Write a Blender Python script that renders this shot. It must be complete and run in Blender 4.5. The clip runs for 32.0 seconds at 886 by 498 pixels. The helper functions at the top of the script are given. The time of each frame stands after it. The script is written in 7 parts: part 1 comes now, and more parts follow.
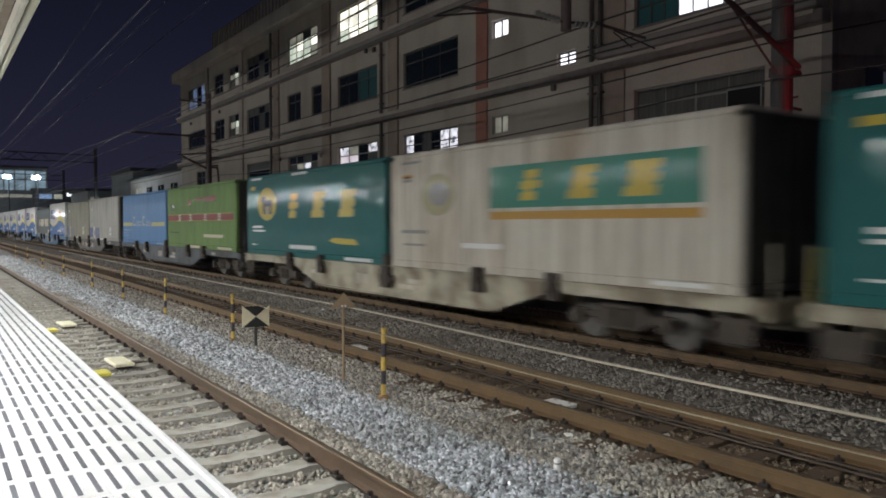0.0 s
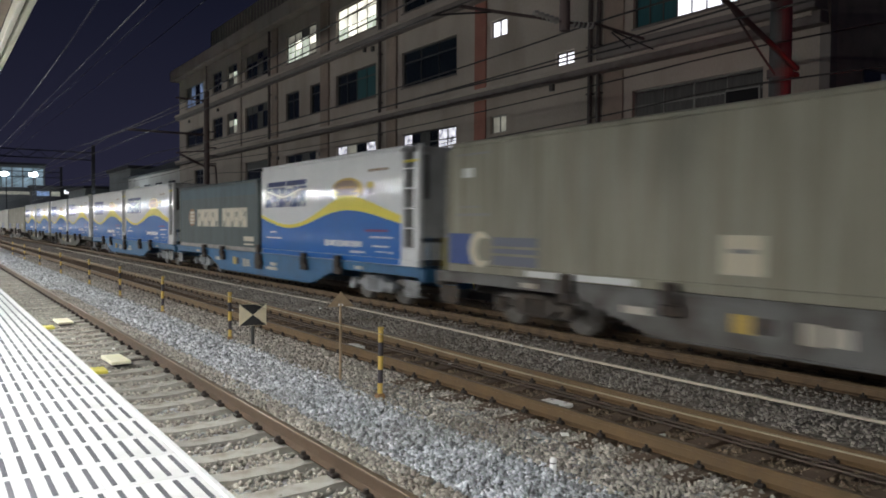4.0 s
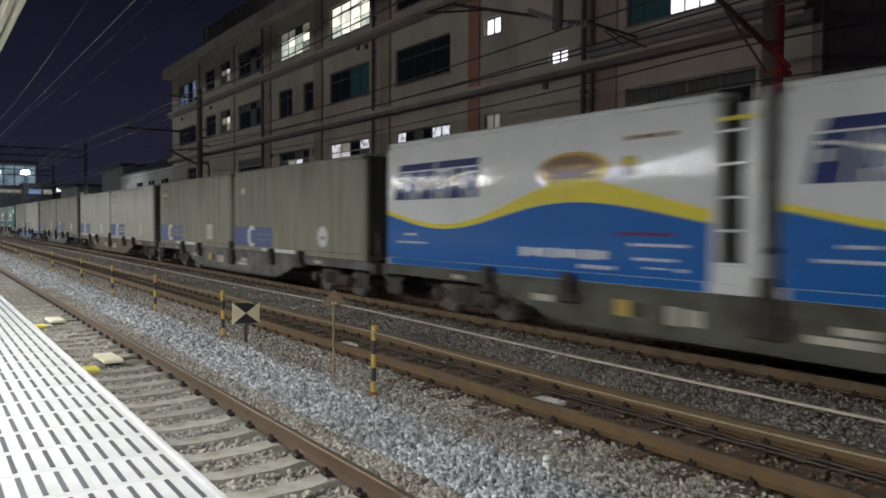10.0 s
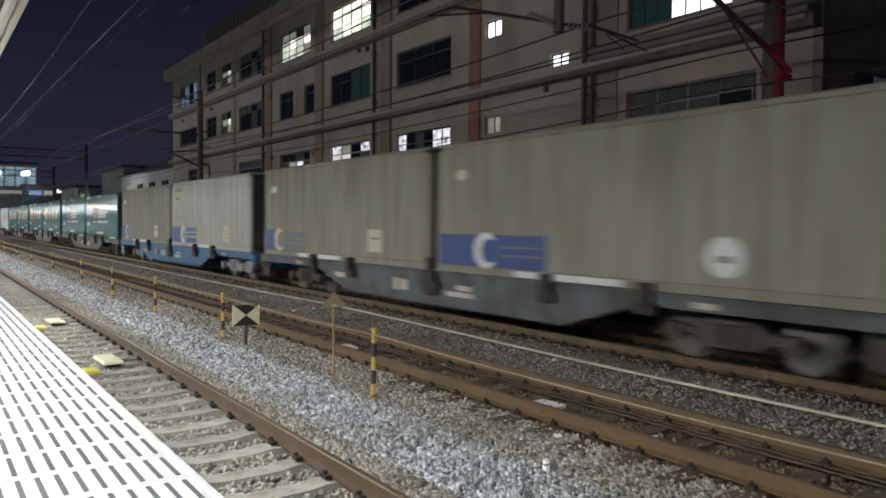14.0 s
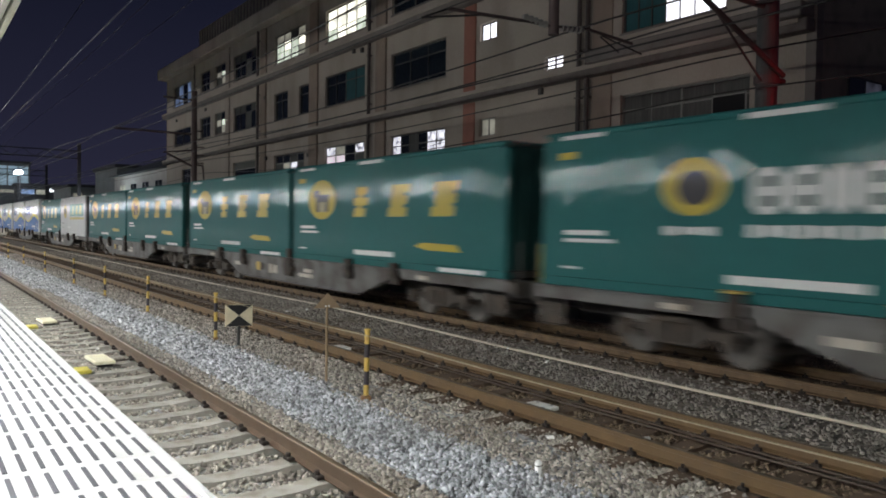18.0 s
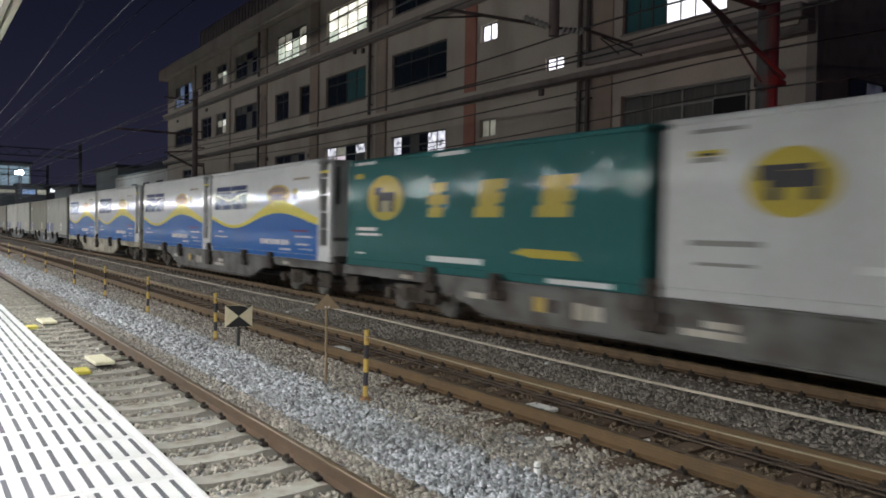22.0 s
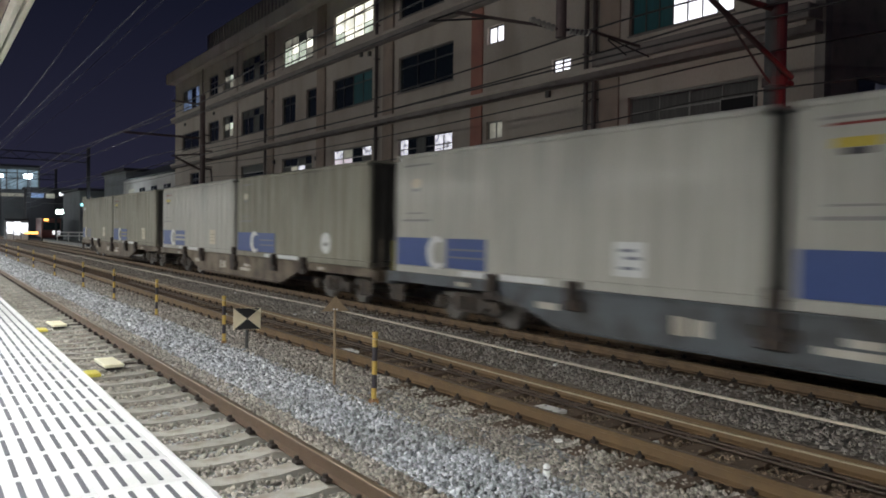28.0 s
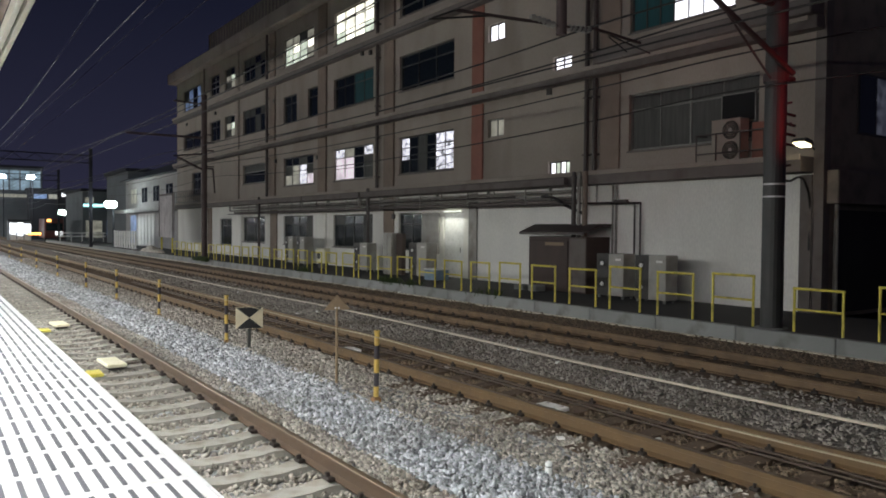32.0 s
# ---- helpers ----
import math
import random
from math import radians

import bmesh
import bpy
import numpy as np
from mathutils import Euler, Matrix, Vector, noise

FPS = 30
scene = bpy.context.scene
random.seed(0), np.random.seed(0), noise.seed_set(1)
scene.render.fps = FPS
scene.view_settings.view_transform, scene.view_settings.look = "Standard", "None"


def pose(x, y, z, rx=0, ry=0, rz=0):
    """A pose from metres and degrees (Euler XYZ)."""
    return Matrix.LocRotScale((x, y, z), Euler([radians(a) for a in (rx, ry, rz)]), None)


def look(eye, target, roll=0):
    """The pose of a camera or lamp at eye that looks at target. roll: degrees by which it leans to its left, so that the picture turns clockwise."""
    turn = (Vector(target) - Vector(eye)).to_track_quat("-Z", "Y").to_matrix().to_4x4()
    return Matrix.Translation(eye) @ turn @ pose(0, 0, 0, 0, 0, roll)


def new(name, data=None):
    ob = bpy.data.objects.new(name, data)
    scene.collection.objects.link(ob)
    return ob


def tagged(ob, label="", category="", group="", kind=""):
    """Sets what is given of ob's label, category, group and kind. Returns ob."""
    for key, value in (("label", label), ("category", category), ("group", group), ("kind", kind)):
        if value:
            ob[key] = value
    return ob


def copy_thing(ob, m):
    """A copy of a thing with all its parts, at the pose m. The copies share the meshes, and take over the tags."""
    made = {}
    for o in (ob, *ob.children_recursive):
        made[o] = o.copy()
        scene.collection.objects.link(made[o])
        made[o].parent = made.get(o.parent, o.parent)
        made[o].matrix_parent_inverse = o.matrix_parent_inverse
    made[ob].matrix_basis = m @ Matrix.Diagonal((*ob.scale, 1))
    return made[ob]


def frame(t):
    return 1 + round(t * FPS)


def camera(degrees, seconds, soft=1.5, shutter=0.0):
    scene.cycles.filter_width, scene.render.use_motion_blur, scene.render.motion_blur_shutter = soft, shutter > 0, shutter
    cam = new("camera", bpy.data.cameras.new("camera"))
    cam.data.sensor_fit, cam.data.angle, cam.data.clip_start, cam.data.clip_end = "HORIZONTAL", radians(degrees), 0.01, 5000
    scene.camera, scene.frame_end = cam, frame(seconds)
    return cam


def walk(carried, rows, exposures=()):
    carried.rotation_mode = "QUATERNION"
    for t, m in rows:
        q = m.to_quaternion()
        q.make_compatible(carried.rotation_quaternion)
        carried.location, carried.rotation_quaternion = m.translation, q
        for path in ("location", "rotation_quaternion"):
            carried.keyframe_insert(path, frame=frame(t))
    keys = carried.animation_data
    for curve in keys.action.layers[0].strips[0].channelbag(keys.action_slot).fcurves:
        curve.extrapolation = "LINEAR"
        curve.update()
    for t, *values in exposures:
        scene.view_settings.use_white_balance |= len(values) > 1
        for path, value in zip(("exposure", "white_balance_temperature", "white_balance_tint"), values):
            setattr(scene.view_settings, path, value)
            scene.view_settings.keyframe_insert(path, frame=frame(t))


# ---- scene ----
# ---- camera ----
cam = camera(60.9, 32.0, soft=1.8, shutter=0.65)
rows = [
    (0, pose(-0.014, 0.017, 1.950, 88.205, -0.068, -34.311)),
    (0.5, pose(-0.012, 0.013, 1.944, 88.166, -0.264, -34.394)),
    (1, pose(-0.006, 0.018, 1.946, 88.130, -0.234, -34.339)),
    (1.5, pose(-0.012, 0.010, 1.950, 88.216, -0.370, -34.290)),
    (2, pose(-0.016, 0.019, 1.947, 88.242, -0.538, -34.516)),
    (2.5, pose(-0.011, 0.016, 1.955, 88.243, -0.470, -34.556)),
    (3, pose(-0.015, 0.011, 1.946, 88.254, -0.537, -34.505)),
    (3.5, pose(-0.014, 0.012, 1.947, 88.152, -0.387, -34.481)),
    (5.5, pose(-0.009, 0.008, 1.948, 88.291, -0.470, -34.436)),
    (6, pose(-0.009, 0.010, 1.951, 88.247, -0.557, -34.579)),
    (6.5, pose(-0.018, 0.005, 1.953, 88.387, -0.652, -34.594)),
    (7, pose(-0.002, 0.014, 1.948, 88.437, -0.723, -34.663)),
    (7.5, pose(0.001, 0.008, 1.946, 88.419, -0.624, -34.772)),
    (8, pose(-0.017, 0.013, 1.947, 88.303, -0.537, -34.853)),
    (8.5, pose(-0.013, 0.006, 1.951, 88.283, -0.548, -34.816)),
    (9, pose(-0.001, 0.015, 1.948, 88.265, -0.469, -34.853)),
    (9.5, pose(-0.008, 0.017, 1.947, 88.097, -0.469, -35.094)),
    (10, pose(-0.006, 0.006, 1.950, 88.015, -0.363, -34.937)),
    (10.5, pose(-0.006, 0.014, 1.945, 87.798, -0.218, -34.867)),
    (11, pose(0.002, 0.017, 1.946, 87.847, -0.367, -34.869)),
    (11.5, pose(-0.003, 0.010, 1.948, 87.920, -0.394, -34.925)),
    (12, pose(-0.002, 0.013, 1.948, 87.915, -0.337, -34.866)),
    (12.5, pose(0.004, 0.016, 1.949, 87.991, -0.347, -34.816)),
    (13, pose(-0.007, 0.008, 1.949, 88.005, -0.431, -34.826)),
    (13.5, pose(-0.000, 0.013, 1.948, 88.141, -0.485, -34.824)),
    (14, pose(-0.008, 0.011, 1.955, 88.192, -0.553, -34.922)),
    (14.5, pose(-0.012, -0.002, 1.952, 88.164, -0.623, -34.962)),
    (16.5, pose(-0.003, 0.012, 1.946, 87.833, -0.424, -35.194)),
    (17, pose(0.001, 0.007, 1.946, 87.878, -0.630, -35.310)),
    (17.5, pose(-0.009, 0.007, 1.948, 88.157, -0.894, -35.419)),
    (18, pose(-0.008, 0.007, 1.948, 88.342, -0.919, -35.380)),
    (18.5, pose(0.005, 0.010, 1.951, 88.303, -0.825, -35.357)),
    (19, pose(-0.003, 0.011, 1.949, 88.293, -0.806, -35.437)),
    (19.5, pose(-0.002, 0.005, 1.949, 88.183, -0.814, -35.466)),
    (20, pose(0.002, 0.012, 1.946, 88.054, -0.633, -35.425)),
    (20.5, pose(0.002, 0.011, 1.946, 88.028, -0.666, -35.417)),
    (21, pose(-0.007, -0.000, 1.951, 88.058, -0.792, -35.427)),
    (21.5, pose(-0.009, -0.002, 1.956, 88.300, -0.955, -35.392)),
    (22, pose(0.005, 0.002, 1.951, 88.406, -1.024, -35.320)),
    (22.5, pose(-0.002, 0.003, 1.953, 88.398, -1.026, -35.191)),
    (23, pose(0.005, 0.004, 1.947, 88.345, -0.915, -35.334)),
    (23.5, pose(0.006, 0.007, 1.952, 88.297, -0.829, -35.228)),
    (24, pose(0.001, 0.008, 1.953, 88.359, -0.867, -35.060)),
    (24.5, pose(0.006, 0.012, 1.945, 88.431, -0.902, -35.046)),
    (25, pose(-0.003, 0.012, 1.951, 88.631, -1.092, -34.995)),
    (25.5, pose(-0.009, 0.004, 1.955, 88.846, -1.269, -34.871)),
    (27.5, pose(-0.015, 0.000, 1.950, 88.576, -0.843, -34.820)),
    (28, pose(-0.013, 0.005, 1.951, 88.560, -0.830, -34.817)),
    (28.5, pose(-0.010, 0.005, 1.949, 88.413, -0.638, -34.835)),
    (29, pose(0.011, 0.012, 1.949, 88.329, -0.428, -34.653)),
    (30, pose(0.002, -0.001, 1.948, 88.095, -0.195, -34.703)),
    (30.5, pose(-0.007, -0.009, 1.948, 88.267, -0.359, -34.666)),
    (31, pose(0.001, -0.001, 1.943, 88.292, -0.335, -34.597)),
    (31.5, pose(-0.010, -0.000, 1.948, 88.368, -0.486, -34.631)),
    (32, pose(0.000, 0.000, 1.946, 88.437, -0.492, -34.640)),
]

walk(cam, rows, exposures=[(0, 0.03), (1, 0.13), (3, 0.13), (5.5, 0.03), (6, 0.03), (7, -0.12), (8, -0.16), (9, -0.08), (10, -0.13), (10.6, 0.08), (11, 0.18), (14, 0.18), (17, 0.15), (19, 0.26), (21, 0.28), (22, 0.08), (23, 0.08), (24, -0.09), (25, -0.07), (28, 0.08), (30, 0.2), (32, 0.3)])

# ---- light ----
# x: to the right of the platform, y: along the tracks, z: up from the rail heads
scene.view_settings.exposure = 0.0
world = bpy.data.worlds.new("night_sky")
scene.world = world
world.use_nodes = True
wn = world.node_tree
wtc = wn.nodes.new("ShaderNodeTexCoord")
wsep = wn.nodes.new("ShaderNodeSeparateXYZ")
wramp = wn.nodes.new("ShaderNodeValToRGB")
wramp.color_ramp.elements[0].position, wramp.color_ramp.elements[0].color = 0.0, (0.0182, 0.0182, 0.0360, 1)
wramp.color_ramp.elements[1].position, wramp.color_ramp.elements[1].color = 0.32, (0.0045, 0.0056, 0.0132, 1)
wn.links.new(wtc.outputs["Generated"], wsep.inputs[0])
wn.links.new(wsep.outputs["Z"], wramp.inputs[0])
wn.links.new(wramp.outputs[0], wn.nodes["Background"].inputs["Color"])
wn.nodes["Background"].inputs["Strength"].default_value = 1.05

PLAT_Z = 1.06          # platform above the rail heads
EDGE = 0.82            # platform edge
T1, T2, T3 = 2.285, 6.168, 10.372   # track centres
G = 1.132              # between rail centres
WALL = 17.4            # face of the long building
FENCE = 13.93
T3_Z = -0.045        # the goods track lies a little lower


def lamp(name, kind, m, energy, color, **more):
    d = bpy.data.lights.new(name, kind)
    d.energy, d.color = energy, color
    if kind == "AREA":
        d.shape, d.size, d.size_y = "RECTANGLE", more["size"], more["size_y"]
    else:
        d.shadow_soft_size = more["size"]
    if kind == "SPOT":
        d.spot_size, d.spot_blend = radians(more["cone"]), 0.6
    ob = new(name, d)
    ob.matrix_world = m
    return ob


LAMP_Z = 3.82
LAMP_X = -1.55
TUBE_WHITE = (0.97, 1.0, 0.995)
# rows of tubes under the platform roof
LAMP_YS = [-20.0] + [5.0 + 12.0 * i for i in range(16)]
for y in LAMP_YS:
    # downwards from the reflector, sideways from the bare tubes
    lamp("platform_tube_light", "AREA", pose(LAMP_X, y, LAMP_Z - 0.09, 0, 0, 0), 715, TUBE_WHITE, size=0.25, size_y=9.0)
    lamp("tube_side_light", "AREA", pose(LAMP_X + 0.16, y, LAMP_Z, 0, -90, 0), 190 if y > 6 else 165, TUBE_WHITE, size=0.06, size_y=9.0)
# works lamp on the building corner, red signal by the mast, street lamp by the annex
lamp("wall_lamp_light", "POINT", pose(16.5, 9.5, 3.8), 0.45, (1.0, 0.9, 0.7), size=0.08)
lamp("signal_light", "SPOT", look((13.72, 6.25, 4.3), (14.05, 8.7, 4.6)), 55, (1.0, 0.02, 0.03), size=0.1, cone=66)
# second red spot, added to redden the upper mast
lamp("signal_light", "SPOT", look((13.3, 6.2, 6.3), (14.05, 8.7, 6.8)), 24, (1.0, 0.02, 0.04), size=0.1, cone=50)
lamp("door_lamp_light", "AREA", pose(WALL - 0.2, 24.45, 2.57, 0, 35, 0), 18, (0.95, 1.0, 0.88), size=0.1, size_y=1.1)
lamp("floodlight_light", "POINT", pose(13.2, 143, 9.4), 1500, (0.85, 0.95, 1.0), size=0.3)
lamp("street_lamp_light", "POINT", pose(14.3, 77.6, 4.0), 260, (0.80, 0.92, 1.0), size=0.25)


# ---- materials ----
def surf(name, col, rough=0.6, metal=0.0, var=0.18, scale=1.5, fine=60.0, bump=0.15, coat=0.0, dirt=None, dirt_amount=0.0, dirt_scale=2.0, island=0.0, stretch=(1, 1, 1), obrand=0.0, dirt_edge=(0.48, 0.72), cells=0.0):
    m = bpy.data.materials.new(name)
    m.use_nodes = True
    nt = m.node_tree
    N, L = nt.nodes, nt.links
    b = N["Principled BSDF"]
    tc = N.new("ShaderNodeTexCoord")
    mp = N.new("ShaderNodeMapping")
    mp.inputs["Scale"].default_value = stretch
    L.new(tc.outputs["Object"], mp.inputs[0])

    def noise_at(s, det=4):
        n = N.new("ShaderNodeTexNoise")
        n.inputs["Scale"].default_value, n.inputs["Detail"].default_value = s, det
        L.new(mp.outputs[0], n.inputs["Vector"])
        return n.outputs["Fac"]

    def mix(a, c, fac, mode="MIX"):
        x = N.new("ShaderNodeMix")
        x.data_type, x.blend_type = "RGBA", mode
        if isinstance(fac, float):
            x.inputs[0].default_value = fac
        else:
            L.new(fac, x.inputs[0])
        for sock, v in ((x.inputs[6], a), (x.inputs[7], c)):
            if isinstance(v, tuple):
                sock.default_value = (*v[:3], 1)
            else:
                L.new(v, sock)
        return x.outputs[2]

    def ramp(v, lo, hi):
        r = N.new("ShaderNodeMapRange")
        r.inputs["From Min"].default_value, r.inputs["From Max"].default_value = lo, hi
        L.new(v, r.inputs["Value"])
        return r.outputs[0]

    lo = tuple(c * (1 - var) for c in col)
    hi = tuple(min(1, c * (1 + var)) for c in col)
    coarse = noise_at(scale)
    color = mix(lo, hi, ramp(coarse, 0.3, 0.7))
    fin = noise_at(fine, 3)
    color = mix(color, mix(tuple(c * 0.75 for c in col), tuple(min(1, c * 1.2) for c in col), ramp(fin, 0.35, 0.65)), 0.25)
    if cells:
        # single stones of the bed
        vo = N.new("ShaderNodeTexVoronoi")
        vo.inputs["Scale"].default_value = cells
        L.new(mp.outputs[0], vo.inputs["Vector"])
        sc = N.new("ShaderNodeSeparateColor")
        L.new(vo.outputs["Color"], sc.inputs[0])
        color = mix(color, mix(tuple(c * 0.25 for c in col), tuple(min(1, c * 2.0) for c in col), sc.outputs[0]), 0.75)
    if island:
        g = N.new("ShaderNodeNewGeometry")
        color = mix(color, mix(tuple(c * (1 - island) for c in col), tuple(min(1, c * (1 + island)) for c in col), g.outputs["Random Per Island"]), 0.75)
    if obrand:
        oi = N.new("ShaderNodeObjectInfo")
        color = mix(color, mix(tuple(c * (1 - obrand) for c in col), tuple(min(1, c * (1 + obrand)) for c in col), oi.outputs["Random"]), 0.7)
    if dirt:
        d = ramp(noise_at(dirt_scale, 6), *dirt_edge)
        dm = N.new("ShaderNodeMath")
        dm.operation = "MULTIPLY"
        dm.inputs[1].default_value = dirt_amount
        L.new(d, dm.inputs[0])
        color = mix(color, dirt, dm.outputs[0])
    L.new(color, b.inputs["Base Color"])
    rr = N.new("ShaderNodeMapRange")
    rr.inputs["To Min"].default_value, rr.inputs["To Max"].default_value = max(0.02, rough - 0.1), min(1, rough + 0.1)
    L.new(coarse, rr.inputs["Value"])
    L.new(rr.outputs[0], b.inputs["Roughness"])
    b.inputs["Metallic"].default_value = metal
    b.inputs["Coat Weight"].default_value = coat
    b.inputs["Coat Roughness"].default_value = 0.11
    if bump:
        bp = N.new("ShaderNodeBump")
        bp.inputs["Strength"].default_value, bp.inputs["Distance"].default_value = bump, 0.01
        L.new(fin, bp.inputs["Height"])
        L.new(bp.outputs[0], b.inputs["Normal"])
    return m


def glow(name, col, strength, spots=0.0, scale=3.0):
    m = bpy.data.materials.new(name)
    m.use_nodes = True
    nt = m.node_tree
    b = nt.nodes["Principled BSDF"]
    b.inputs["Base Color"].default_value = (*[c * 0.5 for c in col], 1)
    b.inputs["Emission Color"].default_value = (*col, 1)
    b.inputs["Emission Strength"].default_value = strength
    if spots:
        tc = nt.nodes.new("ShaderNodeTexCoord")
        n = nt.nodes.new("ShaderNodeTexNoise")
        n.inputs["Scale"].default_value = scale
        r = nt.nodes.new("ShaderNodeMapRange")
        r.inputs["From Min"].default_value, r.inputs["From Max"].default_value = 0.35, 0.65
        r.inputs["To Min"].default_value, r.inputs["To Max"].default_value = strength * (1 - spots), strength
        nt.links.new(tc.outputs["Object"], n.inputs["Vector"])
        nt.links.new(n.outputs["Fac"], r.inputs["Value"])
        nt.links.new(r.outputs[0], b.inputs["Emission Strength"])
    return m


RUST = (0.085, 0.045, 0.022)
M = {}
M["ballast"] = surf("ballast", (0.21, 0.21, 0.21), 0.9, var=0.3, scale=0.7, fine=38, bump=0.6, dirt=(0.14, 0.11, 0.075), dirt_amount=0.5, dirt_scale=0.5, cells=19.0)
M["stone"] = surf("stone", (0.40, 0.41, 0.428), 0.85, var=0.2, scale=0.6, fine=120, bump=0.2, island=0.85, dirt=(0.20, 0.185, 0.16), dirt_amount=0.5, dirt_scale=0.7)
M["stone_dull"] = surf("stone_dull", (0.285, 0.255, 0.222), 0.9, var=0.3, scale=0.6, fine=120, bump=0.2, island=0.55, dirt=(0.098, 0.074, 0.053), dirt_amount=0.6, dirt_scale=0.8)
M["stone_brown"] = surf("stone_brown", (0.33, 0.30, 0.26), 0.9, var=0.3, scale=0.6, fine=120, bump=0.2, island=0.75, dirt=(0.15, 0.115, 0.08), dirt_amount=0.6, dirt_scale=0.9)
M["stone_far"] = surf("stone_mixed", (0.42, 0.43, 0.448), 0.85, var=0.2, scale=0.6, fine=120, bump=0.2, island=1.0, dirt=(0.18, 0.165, 0.14), dirt_amount=0.45, dirt_scale=0.7)
M["stone_rusty"] = surf("stone_rusty", (0.175, 0.128, 0.086), 0.9, var=0.3, scale=0.6, fine=120, bump=0.2, island=0.5, dirt=(0.085, 0.052, 0.028), dirt_amount=0.7, dirt_scale=0.8)
M["ballast_rusty"] = surf("ballast_rusty", (0.150, 0.108, 0.072), 0.9, var=0.3, scale=0.7, fine=38, bump=0.6, dirt=RUST, dirt_amount=0.7, dirt_scale=0.6, cells=19.0)
M["ballast_brown"] = surf("ballast_brown", (0.20, 0.172, 0.145), 0.9, var=0.3, scale=0.7, fine=38, bump=0.6, dirt=(0.13, 0.09, 0.06), dirt_amount=0.6, dirt_scale=0.5, cells=19.0)
M["concrete_sleeper"] = surf("concrete_sleeper", (0.30, 0.285, 0.25), 0.85, var=0.2, scale=4, obrand=0.25, dirt=(0.13, 0.095, 0.06), dirt_amount=0.6, dirt_scale=5)
M["wood_sleeper"] = surf("wood_sleeper", (0.10, 0.068, 0.045), 0.85, var=0.3, scale=4, obrand=0.3, dirt=RUST, dirt_amount=0.6, dirt_scale=5)
M["rail_rust"] = surf("rail_rust", (0.098, 0.063, 0.039), 0.65, metal=0.2, var=0.25, scale=3, fine=90, dirt=(0.065, 0.04, 0.024), dirt_amount=0.5, dirt_scale=6)
M["rail_ochre"] = surf("ochre_rail_rust", (0.128, 0.078, 0.034), 0.7, metal=0.1, var=0.25, scale=3, fine=90, dirt=(0.085, 0.055, 0.033), dirt_amount=0.5, dirt_scale=5)
M["rail_dark"] = surf("dark_brown_rail", (0.145, 0.092, 0.048), 0.7, metal=0.1, var=0.3, scale=3, fine=90, dirt=(0.055, 0.034, 0.02), dirt_amount=0.6, dirt_scale=4)
M["rail_head"] = surf("rail_head", (0.155, 0.108, 0.068), 0.45, metal=0.5, var=0.2, scale=2, fine=30, bump=0.05)
M["clip"] = surf("clip_iron", (0.03, 0.022, 0.018), 0.7, metal=0.3, var=0.3, scale=20)
M["plat_tile"] = surf("plat_tile", (0.43, 0.43, 0.427), 0.55, var=0.06, scale=5, fine=80, bump=0.1, obrand=0.09, dirt=(0.27, 0.26, 0.24), dirt_amount=0.45, dirt_scale=4)
M["plat_strip"] = surf("plat_strip", (0.06, 0.06, 0.07), 0.8, var=0.3, scale=6, obrand=0.3)
M["plat_concrete"] = surf("plat_concrete", (0.42, 0.41, 0.38), 0.85, var=0.2, scale=2, dirt=(0.2, 0.18, 0.15), dirt_amount=0.5)
M["wall"] = surf("painted_render_wall", (0.355, 0.303, 0.255), 0.85, var=0.1, scale=0.5, fine=25, bump=0.12, dirt=(0.213, 0.17, 0.137), dirt_amount=0.5, dirt_scale=0.6, stretch=(1, 1, 0.35))
M["wall_white"] = surf("white_render_wall", (0.848, 0.822, 0.763), 0.85, var=0.08, scale=0.6, fine=25, bump=0.12, dirt=(0.583, 0.541, 0.477), dirt_amount=0.35, dirt_scale=0.7, stretch=(1, 1, 0.35))
M["ledge"] = surf("ledge_concrete", (0.175, 0.15, 0.137), 0.85, var=0.2, scale=1, dirt=(0.096, 0.072, 0.06), dirt_amount=0.6)
M["red_strip"] = surf("red_painted_strip", (0.30, 0.115, 0.080), 0.7, var=0.2, scale=2, dirt=(0.17, 0.111, 0.085), dirt_amount=0.5)
M["brown_strip"] = surf("brown_painted_pier", (0.248, 0.188, 0.148), 0.8, var=0.2, scale=1, dirt=(0.16, 0.12, 0.088), dirt_amount=0.5)
M["pipe"] = surf("dark_drain_pipe", (0.06, 0.045, 0.04), 0.5, var=0.3, scale=3)
M["pipe_grey"] = surf("grey_pipe", (0.297, 0.279, 0.252), 0.5, metal=0.3, var=0.25, scale=3, dirt=(0.126, 0.081, 0.054), dirt_amount=0.5)
M["alu"] = surf("aluminium_frame", (0.216, 0.208, 0.192), 0.45, metal=0.6, var=0.15, scale=4)
M["dark_frame"] = surf("dark_frame", (0.05, 0.045, 0.04), 0.5, var=0.2, scale=4)
M["glass"] = surf("dark_window_glass", (0.011, 0.017, 0.020), 0.12, var=0.3, scale=1.2, bump=0.02)
M["curtain_teal"] = surf("teal_curtain", (0.012, 0.072, 0.08), 0.8, var=0.3, scale=3, stretch=(1, 4, 0.3))
M["curtain_dim"] = surf("drawn_grey_curtain", (0.084, 0.084, 0.077), 0.8, var=0.3, scale=3, stretch=(1, 5, 0.3))
M["lit"] = glow("lit_window", (1.0, 0.98, 0.84), 1.7, 0.55, 1.6)
M["lit_cool"] = glow("lit_window_cool", (0.92, 0.92, 1.0), 1.9, 0.35, 2.5)
M["lit_pink"] = glow("lit_window_curtain", (0.95, 0.84, 0.92), 0.7, 0.5, 1.8)
M["lit_blue"] = glow("lit_window_blue", (0.35, 0.5, 0.85), 0.34, 0.9, 2.2)
